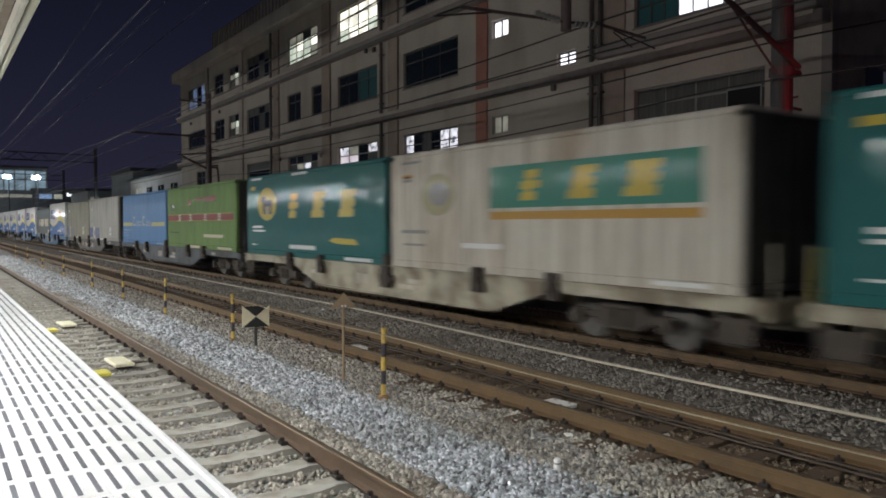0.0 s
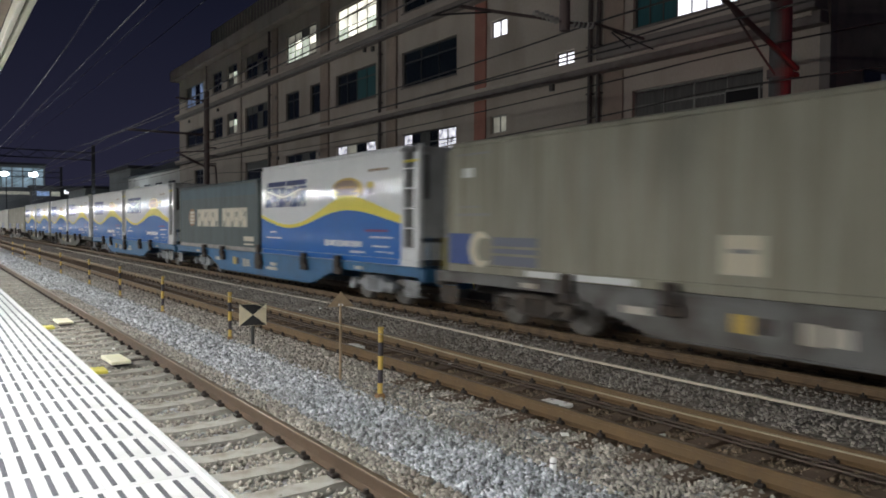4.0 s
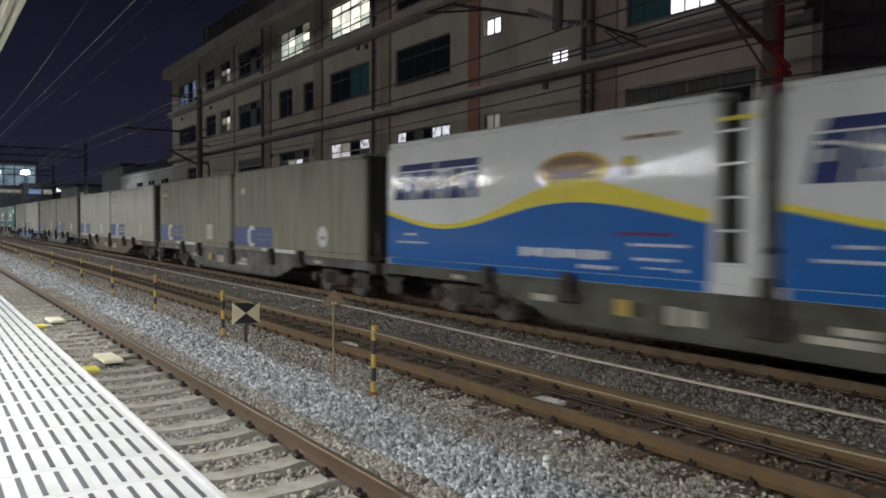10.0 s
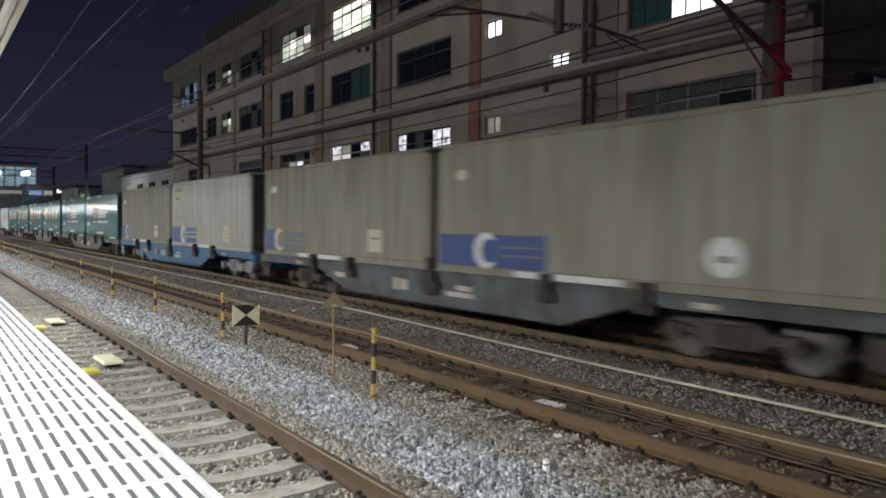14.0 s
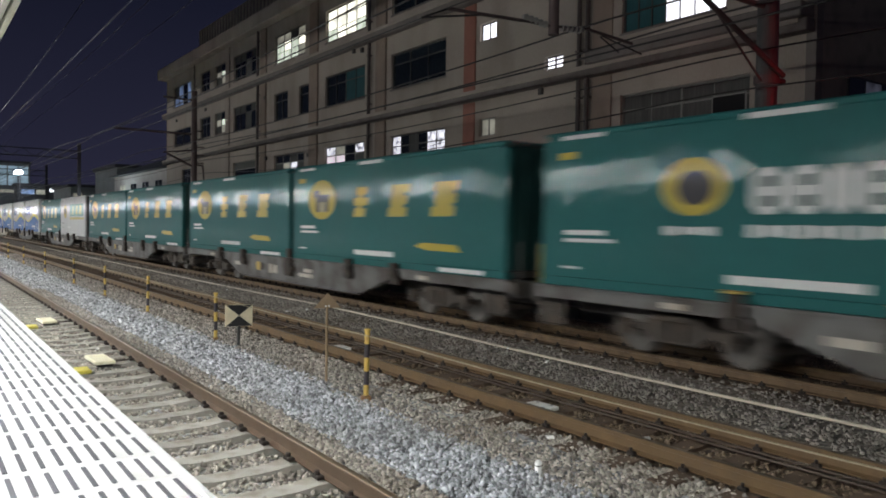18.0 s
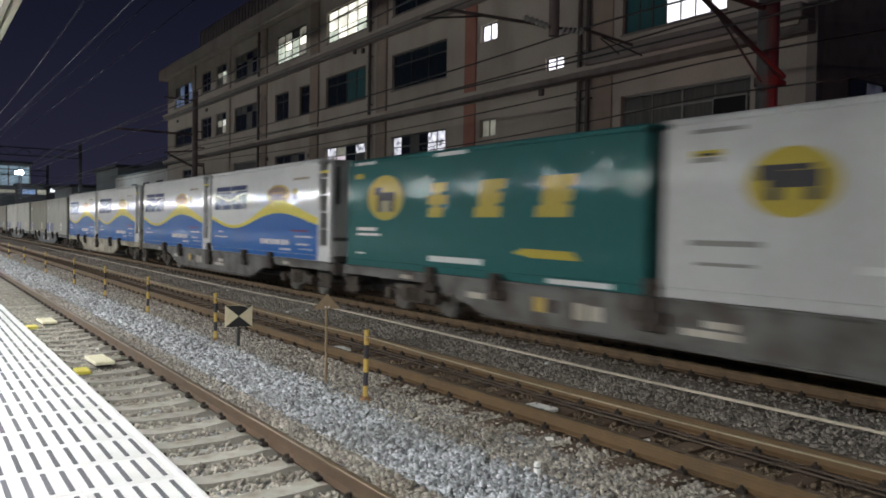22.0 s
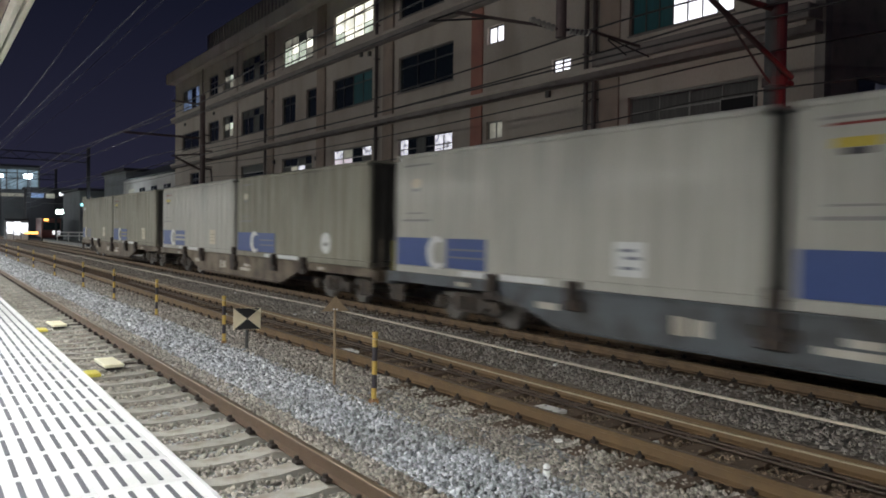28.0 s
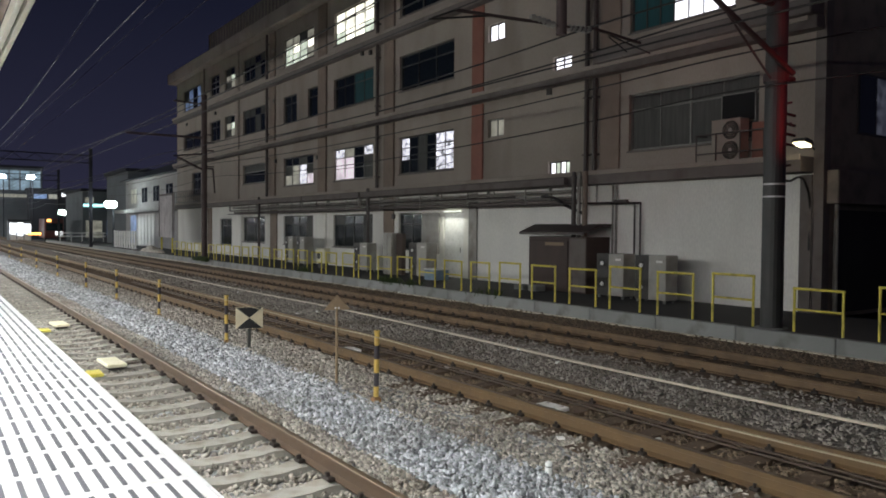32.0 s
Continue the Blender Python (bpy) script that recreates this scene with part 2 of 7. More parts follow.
M["lit_patch"] = glow("lit_window_patchy", (0.9, 0.9, 1.0), 1.25, 0.97, 4.5)
M["lit_soft"] = glow("lit_window_soft", (0.86, 0.95, 0.80), 0.8, 0.6, 2.0)
M["lit_dim"] = glow("lit_window_dim", (0.75, 0.73, 0.6), 0.28, 0.8, 2.0)
M["lit_faint"] = glow("lit_window_faint", (0.55, 0.58, 0.75), 0.06, 0.9, 3.0)
M["yellow"] = surf("yellow_painted_steel", (0.72, 0.61, 0.10), 0.5, var=0.2, scale=5, dirt=(0.25, 0.18, 0.06), dirt_amount=0.5, dirt_scale=8)
M["plate_yellow"] = surf("lemon_yellow_plate", (0.66, 0.58, 0.10), 0.5, var=0.12, scale=9, dirt=(0.35, 0.28, 0.08), dirt_amount=0.4, dirt_scale=12)
M["yellow_post"] = surf("yellow_post_paint", (0.56, 0.38, 0.085), 0.55, var=0.15, scale=9, dirt=(0.26, 0.15, 0.06), dirt_amount=0.6, dirt_scale=20)
M["rusty_foot"] = surf("rusty_post_foot", (0.24, 0.13, 0.06), 0.75, var=0.3, scale=14, dirt=(0.40, 0.27, 0.08), dirt_amount=0.5, dirt_scale=25)
M["black_post"] = surf("black_post_paint", (0.035, 0.03, 0.04), 0.55, var=0.3, scale=9)
M["kerb"] = surf("kerb_concrete", (0.27, 0.275, 0.265), 0.85, var=0.25, scale=1.2, dirt=(0.09, 0.077, 0.059), dirt_amount=0.6, obrand=0.2)
M["asphalt"] = surf("walkway_asphalt", (0.05, 0.047, 0.045), 0.85, var=0.3, scale=1, fine=120, bump=0.4)
M["mast"] = surf("mast_paint", (0.055, 0.055, 0.052), 0.5, metal=0.2, var=0.2, scale=2, dirt=(0.063, 0.045, 0.041), dirt_amount=0.5)
M["mast_dark"] = surf("dark_mast", (0.081, 0.054, 0.05), 0.6, metal=0.2, var=0.25, scale=2)
M["wire"] = surf("wire", (0.03, 0.026, 0.024), 0.5, metal=0.4, var=0.2, scale=2, bump=0)
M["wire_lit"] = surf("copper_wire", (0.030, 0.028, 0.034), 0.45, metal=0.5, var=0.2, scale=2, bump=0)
M["insulator"] = surf("insulator_porcelain", (0.24, 0.22, 0.2), 0.4, var=0.1, scale=10)
M["white_peg"] = surf("clean_white_plastic", (0.88, 0.88, 0.86), 0.4, var=0.05, scale=9)
M["white_paint"] = surf("white_paint", (0.82, 0.81, 0.78), 0.5, var=0.08, scale=6, dirt=(0.4, 0.37, 0.3), dirt_amount=0.4, dirt_scale=12)
M["cream_box"] = surf("cream_box", (0.78, 0.74, 0.55), 0.5, var=0.1, scale=8, dirt=(0.4, 0.35, 0.2), dirt_amount=0.3, dirt_scale=12)
M["cable_white"] = surf("pale_cable", (0.60, 0.54, 0.42), 0.6, var=0.2, scale=3)
M["rail_cable"] = surf("brown_cable", (0.075, 0.052, 0.036), 0.6, var=0.25, scale=4)
M["rope"] = surf("straw_rope", (0.34, 0.29, 0.20), 0.85, var=0.2, scale=20)
M["sign_cream"] = surf("sign_cream", (0.72, 0.64, 0.45), 0.5, var=0.08, scale=9)
M["sign_black"] = surf("sign_black", (0.02, 0.02, 0.02), 0.5, var=0.2, scale=9)
M["sign_back"] = surf("drab_sign_back", (0.27, 0.195, 0.12), 0.6, metal=0.2, var=0.2, scale=9)
M["ac"] = surf("unit_casing", (0.399, 0.38, 0.342), 0.55, var=0.15, scale=3, dirt=(0.209, 0.171, 0.133), dirt_amount=0.5)
M["hut"] = surf("brown_hut_board", (0.068, 0.045, 0.038), 0.7, var=0.25, scale=2, stretch=(1, 1, 0.3))
# near-black colours that stand for shade inside openings
M["dark"] = surf("dark_shade_sheet", (0.03, 0.028, 0.027), 0.8, var=0.3, scale=2)
M["black_shade_sheet"] = surf("black_shade_sheet", (0.006, 0.006, 0.007), 0.9, var=0.2, scale=2)
M["rooftop"] = surf("canopy_fascia", (0.36, 0.34, 0.275), 0.6, var=0.1, scale=2, dirt=(0.35, 0.3, 0.22), dirt_amount=0.4)
M["roof_sheet"] = surf("brownish_roof_sheet", (0.26, 0.20, 0.165), 0.7, var=0.2, scale=1.5, dirt=(0.15, 0.11, 0.09), dirt_amount=0.5)
M["tube"] = glow("lamp_tube", TUBE_WHITE, 14.0)
M["lamp_warm"] = glow("warm_lamp", (1.0, 0.86, 0.52), 5.0)
M["lamp_cool"] = glow("cool_lamp", (0.72, 1.0, 0.86), 12.0)
M["lamp_blue"] = glow("bluish_floodlight", (0.74, 0.86, 1.0), 12.0)
M["lamp_door"] = glow("door_lamp", (0.95, 1.0, 0.85), 0.9)
M["lamp_red"] = glow("red_lamp", (1.0, 0.03, 0.03), 9.0)
M["lamp_orange"] = glow("orange_lamp", (1.0, 0.45, 0.1), 4.0)
M["sign_cyan"] = glow("cyan_sign", (0.35, 0.85, 0.9), 2.2)
M["lit_hall"] = glow("hall_window", (0.5, 0.7, 0.85), 0.38, 0.7, 0.6)
M["shop_white"] = glow("bright_shopfront", (0.93, 0.95, 1.0), 2.6, 0.75, 1.6)
M["truck_red"] = surf("dull_red_truck_paint", (0.10, 0.02, 0.016), 0.5, var=0.2, scale=2)
M["board_grey"] = surf("weathered_board", (0.50, 0.46, 0.46), 0.8, var=0.2, scale=0.8, dirt=(0.2, 0.17, 0.16), dirt_amount=0.5)
# browner and darker than the facade render, with the end wall's shade in the colour
M["end_wall"] = surf("shaded_brown_end_wall", (0.24, 0.20, 0.165), 0.85, var=0.15, scale=0.7, dirt=(0.08, 0.064, 0.056), dirt_amount=0.5)
M["annex"] = surf("annex_wall", (0.42, 0.4, 0.39), 0.85, var=0.15, scale=0.7, dirt=(0.25, 0.22, 0.2), dirt_amount=0.4)
M["far_wall"] = surf("far_building_wall", (0.16, 0.17, 0.18), 0.85, var=0.25, scale=0.3)
M["far_dark"] = surf("far_dark_building", (0.03, 0.03, 0.036), 0.9, var=0.3, scale=0.2)
# the train
def paint(name, col, rough=0.35, coat=0.08, dirt_amount=0.35, wavy=0.0, streaks=0.0, rust=False, **more):
    m = surf(name, col, rough, var=0.07, scale=0.8, fine=20, bump=0.04, coat=coat, dirt=(0.27, 0.17, 0.09) if rust else tuple(c * 0.5 + 0.03 for c in col), dirt_amount=dirt_amount, dirt_scale=1.2, stretch=(1, 1, 0.3), **more)
    m.node_tree.nodes["Principled BSDF"].inputs["Specular IOR Level"].default_value = 0.22
    m.node_tree.nodes["Principled BSDF"].inputs["Coat Roughness"].default_value = 0.035 if wavy else 0.11
    if streaks:
        # rain-washed vertical grime
        nt = m.node_tree
        b = nt.nodes["Principled BSDF"]
        old = b.inputs["Base Color"].links[0].from_socket
        tc = nt.nodes.new("ShaderNodeTexCoord")
        mp = nt.nodes.new("ShaderNodeMapping")
        mp.inputs["Scale"].default_value = (1, 7, 0.35)
        n = nt.nodes.new("ShaderNodeTexNoise")
        n.inputs["Scale"].default_value, n.inputs["Detail"].default_value = 1.0, 5
        r = nt.nodes.new("ShaderNodeMapRange")
        r.inputs["From Min"].default_value, r.inputs["From Max"].default_value = 0.42, 0.66
        r.inputs["To Max"].default_value = streaks
        x = nt.nodes.new("ShaderNodeMix")
        x.data_type = "RGBA"
        x.inputs[7].default_value = (col[0] * 0.5, col[1] * 0.45, col[2] * 0.4, 1)
        nt.links.new(tc.outputs["Object"], mp.inputs[0])
        nt.links.new(mp.outputs[0], n.inputs["Vector"])
        nt.links.new(n.outputs["Fac"], r.inputs["Value"])
        nt.links.new(r.outputs[0], x.inputs[0])
        nt.links.new(old, x.inputs[6])
        nt.links.new(x.outputs[2], b.inputs["Base Color"])
    if wavy:
        # slightly dented sheet, so that lamps break up in its gloss
        nt = m.node_tree
        b = nt.nodes["Principled BSDF"]
        tc = nt.nodes.new("ShaderNodeTexCoord")
        n = nt.nodes.new("ShaderNodeTexNoise")
        n.inputs["Scale"].default_value, n.inputs["Detail"].default_value = 2.6, 3.0
        bp = nt.nodes.new("ShaderNodeBump")
        bp.inputs["Strength"].default_value, bp.inputs["Distance"].default_value = wavy, 0.03
        mp = nt.nodes.new("ShaderNodeMapping")
        mp.inputs["Scale"].default_value = (1, 1.2, 1.0)
        nt.links.new(tc.outputs["Object"], mp.inputs[0])
        nt.links.new(mp.outputs[0], n.inputs["Vector"])
        nt.links.new(n.outputs["Fac"], bp.inputs["Height"])
        nt.links.new(bp.outputs[0], b.inputs["Normal"])
        nt.links.new(bp.outputs[0], b.inputs["Coat Normal"])
    return m


M["c_teal"] = paint("teal_container_paint", (0.016, 0.120, 0.118), 0.6, 0.28, 0.15, wavy=0.5)
M["c_white"] = paint("white_container_paint", (0.57, 0.57, 0.56), 0.5, 0.1)
M["c_white_dirty"] = paint("weathered_white_container_paint", (0.63, 0.585, 0.505), 0.6, 0.0, 0.75, streaks=0.7, rust=True)
M["c_grey"] = paint("pale_grey_container_paint", (0.435, 0.42, 0.375), 0.55, 0.03, 0.6, streaks=0.45, obrand=0.12)
M["c_pale"] = paint("off_white_container_paint", (0.48, 0.465, 0.41), 0.55, 0.05, 0.5, streaks=0.3, obrand=0.08)
M["c_beige"] = paint("dirty_beige_container_paint", (0.308, 0.29, 0.228), 0.6, 0.0, 0.7, streaks=0.55, obrand=0.12)
M["c_green"] = paint("leaf_green_container_paint", (0.185, 0.295, 0.098), 0.65, 0.0, 0.6, streaks=0.5)
M["c_blue"] = paint("sky_blue_container_paint", (0.115, 0.255, 0.49), 0.6, 0.02, 0.45, streaks=0.2)
M["c_wave_white"] = paint("glossy_white_container_paint", (0.74, 0.74, 0.735), 0.5, 0.6, 0.12, wavy=0.4)
M["c_wave_blue"] = paint("glossy_blue_container_paint", (0.003, 0.115, 0.42), 0.5, 0.5, 0.06, wavy=0.4)
M["c_wave_yellow"] = paint("glossy_yellow_paint", (0.76, 0.64, 0.055), 0.45, 0.3, 0.1, wavy=0.5)
M["crate_blue"] = surf("pale_blue_crate", (0.22, 0.319, 0.418), 0.6, var=0.15, scale=4, dirt=(0.132, 0.154, 0.176), dirt_amount=0.5, dirt_scale=6)
M["c_dark"] = paint("slate_container_paint", (0.098, 0.120, 0.120), 0.6, 0.0, 0.5, streaks=0.45)
M["c_lead"] = paint("lead_blue_container_paint", (0.070, 0.112, 0.130), 0.55, 0.0, 0.4, streaks=0.45)
# dark end colours hold the shade of the gaps between containers, besides grime
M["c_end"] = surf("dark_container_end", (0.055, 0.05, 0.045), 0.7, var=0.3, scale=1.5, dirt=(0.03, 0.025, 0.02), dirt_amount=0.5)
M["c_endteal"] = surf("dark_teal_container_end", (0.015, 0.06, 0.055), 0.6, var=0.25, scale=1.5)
M["c_endgrey"] = surf("grimy_shaded_grey_container_end", (0.05, 0.046, 0.04), 0.7, var=0.3, scale=1.5, dirt=(0.025, 0.022, 0.018), dirt_amount=0.6)
M["c_endpale"] = surf("pale_grey_container_end", (0.45, 0.45, 0.435), 0.6, var=0.2, scale=1.5, dirt=(0.14, 0.12, 0.1), dirt_amount=0.6)
M["d_yellow"] = paint("yellow_marking", (0.48, 0.37, 0.045), 0.4)
M["d_ochre"] = paint("ochre_marking", (0.45, 0.25, 0.05), 0.5)
M["d_white"] = paint("white_marking", (0.72, 0.72, 0.7), 0.4)
M["d_navy"] = paint("navy_marking", (0.014, 0.028, 0.13), 0.55, 0.3, wavy=0.4)
M["d_blue"] = paint("blue_marking", (0.058, 0.092, 0.25), 0.45)
M["d_ghost"] = paint("faded_blue_marking", (0.175, 0.178, 0.225), 0.5)
M["d_gold"] = paint("gold_marking", (0.52, 0.33, 0.03), 0.4, 0.5, wavy=0.4)
M["d_brown"] = paint("brown_marking", (0.2, 0.11, 0.035), 0.45)
M["d_tan"] = paint("tan_marking", (0.36, 0.32, 0.19), 0.45)
M["d_green"] = paint("green_marking", (0.02, 0.19, 0.13), 0.4)
M["d_straw"] = paint("pale_yellow_marking", (0.50, 0.46, 0.16), 0.5)
M["d_mist"] = paint("worn_pale_blue_marking", (0.36, 0.42, 0.50), 0.5)
M["d_red"] = paint("red_marking", (0.21, 0.035, 0.028), 0.55, 0.05)
M["d_pink"] = paint("dark_magenta_marking", (0.12, 0.026, 0.12), 0.5)
M["d_orange"] = paint("orange_marking", (0.27, 0.125, 0.05), 0.45, 0.1)
M["d_faint"] = paint("faded_marking", (0.26, 0.25, 0.235), 0.5)
M["d_cream"] = paint("cream_marking", (0.62, 0.55, 0.42), 0.5)
M["d_dark"] = paint("dark_marking", (0.05, 0.045, 0.05), 0.5)
M["w_grey"] = surf("grey_wagon_paint", (0.155, 0.15, 0.142), 0.65, var=0.25, scale=1.2, dirt=(0.065, 0.05, 0.04), dirt_amount=0.85, dirt_scale=1.6, dirt_edge=(0.42, 0.62))
M["w_moss"] = surf("grimy_green_grey_wagon_paint", (0.105, 0.103, 0.08), 0.7, var=0.3, scale=1.2, dirt=(0.05, 0.042, 0.03), dirt_amount=0.8, dirt_scale=1.6, dirt_edge=(0.42, 0.62))
M["w_pale"] = surf("pale_wagon_paint", (0.46, 0.42, 0.315), 0.65, var=0.25, scale=1.2, dirt=(0.15, 0.105, 0.065), dirt_amount=0.8, dirt_scale=1.6, dirt_edge=(0.44, 0.64))
M["w_dark"] = surf("slate_wagon_paint", (0.1, 0.11, 0.12), 0.6, var=0.25, scale=1.2, dirt=(0.045, 0.038, 0.032), dirt_amount=0.8, dirt_scale=1.6, dirt_edge=(0.44, 0.64))
M["w_brown"] = surf("grimy_brown_wagon_paint", (0.19, 0.15, 0.105), 0.7, var=0.3, scale=1.2, dirt=(0.075, 0.05, 0.032), dirt_amount=0.85, dirt_scale=1.6, dirt_edge=(0.42, 0.62))
M["w_blue"] = surf("blue_wagon_paint", (0.03, 0.13, 0.27), 0.5, var=0.2, scale=1.2, dirt=(0.03, 0.06, 0.09), dirt_amount=0.5, dirt_scale=2)
M["board_yellow"] = surf("dull_yellow_board", (0.33, 0.28, 0.05), 0.6, var=0.2, scale=3, dirt=(0.12, 0.09, 0.04), dirt_amount=0.6, dirt_scale=5)
M["bogie"] = surf("bogie_steel", (0.067, 0.054, 0.044), 0.7, metal=0.15, var=0.35, scale=3, dirt=(0.142, 0.095, 0.057), dirt_amount=0.5, dirt_scale=4)
M["bogie_grey"] = surf("grey_bogie_paint", (0.285, 0.294, 0.304), 0.55, var=0.2, scale=3, dirt=(0.114, 0.095, 0.076), dirt_amount=0.5, dirt_scale=4)
M["wheel"] = surf("wheel_steel", (0.17, 0.155, 0.14), 0.5, metal=0.5, var=0.25, scale=6)
M["clamp"] = surf("clamp_iron", (0.043, 0.033, 0.028), 0.7, metal=0.2, var=0.3, scale=9, dirt=(0.114, 0.067, 0.038), dirt_amount=0.5, dirt_scale=9)
M["plate"] = surf("bare_step_plate", (0.36, 0.36, 0.36), 0.45, metal=0.4, var=0.3, scale=5, dirt=(0.07, 0.055, 0.04), dirt_amount=0.6, dirt_scale=7)


# ---- mesh helpers ----
def box(bm, x0, x1, y0, y1, z0, z1, bevel=0.0):
    r = bmesh.ops.create_cube(bm, size=1.0, matrix=Matrix.LocRotScale(((x0 + x1) / 2, (y0 + y1) / 2, (z0 + z1) / 2), None, (x1 - x0, y1 - y0, z1 - z0)))
    if bevel:
        es = list({e for v in r["verts"] for e in v.link_edges})
        bmesh.ops.bevel(bm, geom=es, offset=bevel, segments=1, affect="EDGES")
    return bm


def tube(bm, p, q, r, n=10, r2=None):
    p, q = Vector(p), Vector(q)
    d = q - p
    m = Matrix.Translation((p + q) / 2) @ d.to_track_quat("Z", "Y").to_matrix().to_4x4()
    bmesh.ops.create_cone(bm, cap_ends=True, segments=n, radius1=r, radius2=r if r2 is None else r2, depth=d.length, matrix=m)
    return bm


def prism(bm, pts, axis, a, b):
    """A flat outline pushed from a to b along an axis; pts are the two other coordinates in x, y, z order."""
    def full(p, v):
        c = list(p)
        c.insert("xyz".index(axis), v)
        return c
    one = [bm.verts.new(full(p, a)) for p in pts]
    two = [bm.verts.new(full(p, b)) for p in pts]
    bm.faces.new(one)
    bm.faces.new(two[::-1])
    for i in range(len(pts)):
        j = (i + 1) % len(pts)
        bm.faces.new((one[j], one[i], two[i], two[j]))
    bmesh.ops.recalc_face_normals(bm, faces=bm.faces)
    return bm


def mesh_of(bm, material, smooth=False):
    me = bpy.data.meshes.new("shape")
    bm.to_mesh(me)
    bm.free()
    me.materials.append(material)
    if smooth:
        me.shade_smooth()
    return me


def part(name, bm, material, parent=None, label="", smooth=False, at=None):
    ob = new(name, mesh_of(bm, material, smooth))
    if parent is not None:
        ob.parent = parent
    if at is not None:
        ob.matrix_basis = at
    if label:
        ob["label"] = label
    return ob


def thing(name, label, category, m=None, group="", kind=""):
    ob = new(name)
    ob.empty_display_size = 0.1
    if m is not None:
        ob.matrix_basis = m
    return tagged(ob, label, category, group, kind)


def B():
    return bmesh.new()


def bx(*a, **k):
    return box(bmesh.new(), *a, **k)


# ---- ground and tracks ----
Y0, Y1 = -25.0, 150.0
ground = thing("ground", "dark railway ground reaching to the horizon", "ground", kind="structure")
part("soil", bx(-600, 600, -300, 1200, -0.9, -0.55), M["far_dark"], ground)


def bed(name, x0, x1, material, label, z, dip=0.0, seed=0):
    """A strip of ballast with an uneven top."""
    rng = np.random.default_rng(seed)
    nx, ny = max(3, int((x1 - x0) / 0.25)), 500
    xs, ys = np.linspace(x0, x1, nx), np.linspace(Y0, Y1, ny)
    z3 = rng.normal(0, 0.012, (ny, nx)) + z
    z3 += dip * np.cos((xs - x0) / (x1 - x0) * 2 * np.pi)[None, :]
    verts = [(float(x), float(y), float(z3[j, i])) for j, y in enumerate(ys) for i, x in enumerate(xs)]
    faces = [(j * nx + i, j * nx + i + 1, (j + 1) * nx + i + 1, (j + 1) * nx + i) for j in range(ny - 1) for i in range(nx - 1)]
    me = bpy.data.meshes.new(name)
    me.from_pydata(verts, [], faces)
    me.materials.append(material)
    me.shade_smooth()
    return tagged(new(name, me), label, "ballast", kind="structure")


bed("ballast_bed_1", -1.0, T1 + 0.9, M["ballast"], "grey crushed-stone ballast under the platform track", -0.235, seed=1)
bed("ballast_bed_2", T1 + 0.9, T2 - 1.0, M["ballast"], "pale crushed stone between the tracks", -0.22, 0.02, seed=2)
bed("ballast_bed_3", T2 - 1.0, T2 + 1.05, M["ballast_rusty"], "rust-stained ballast in the middle track", -0.24, seed=3)
bed("ballast_bed_4", T2 + 1.05, T3 - 0.95, M["ballast_brown"], "brown-grey ballast between middle and far track", -0.25, 0.02, seed=4)
bed("ballast_bed_5", T3 - 0.95, 13.32, M["ballast_rusty"], "rust-brown ballast under the goods line", -0.27, seed=5)


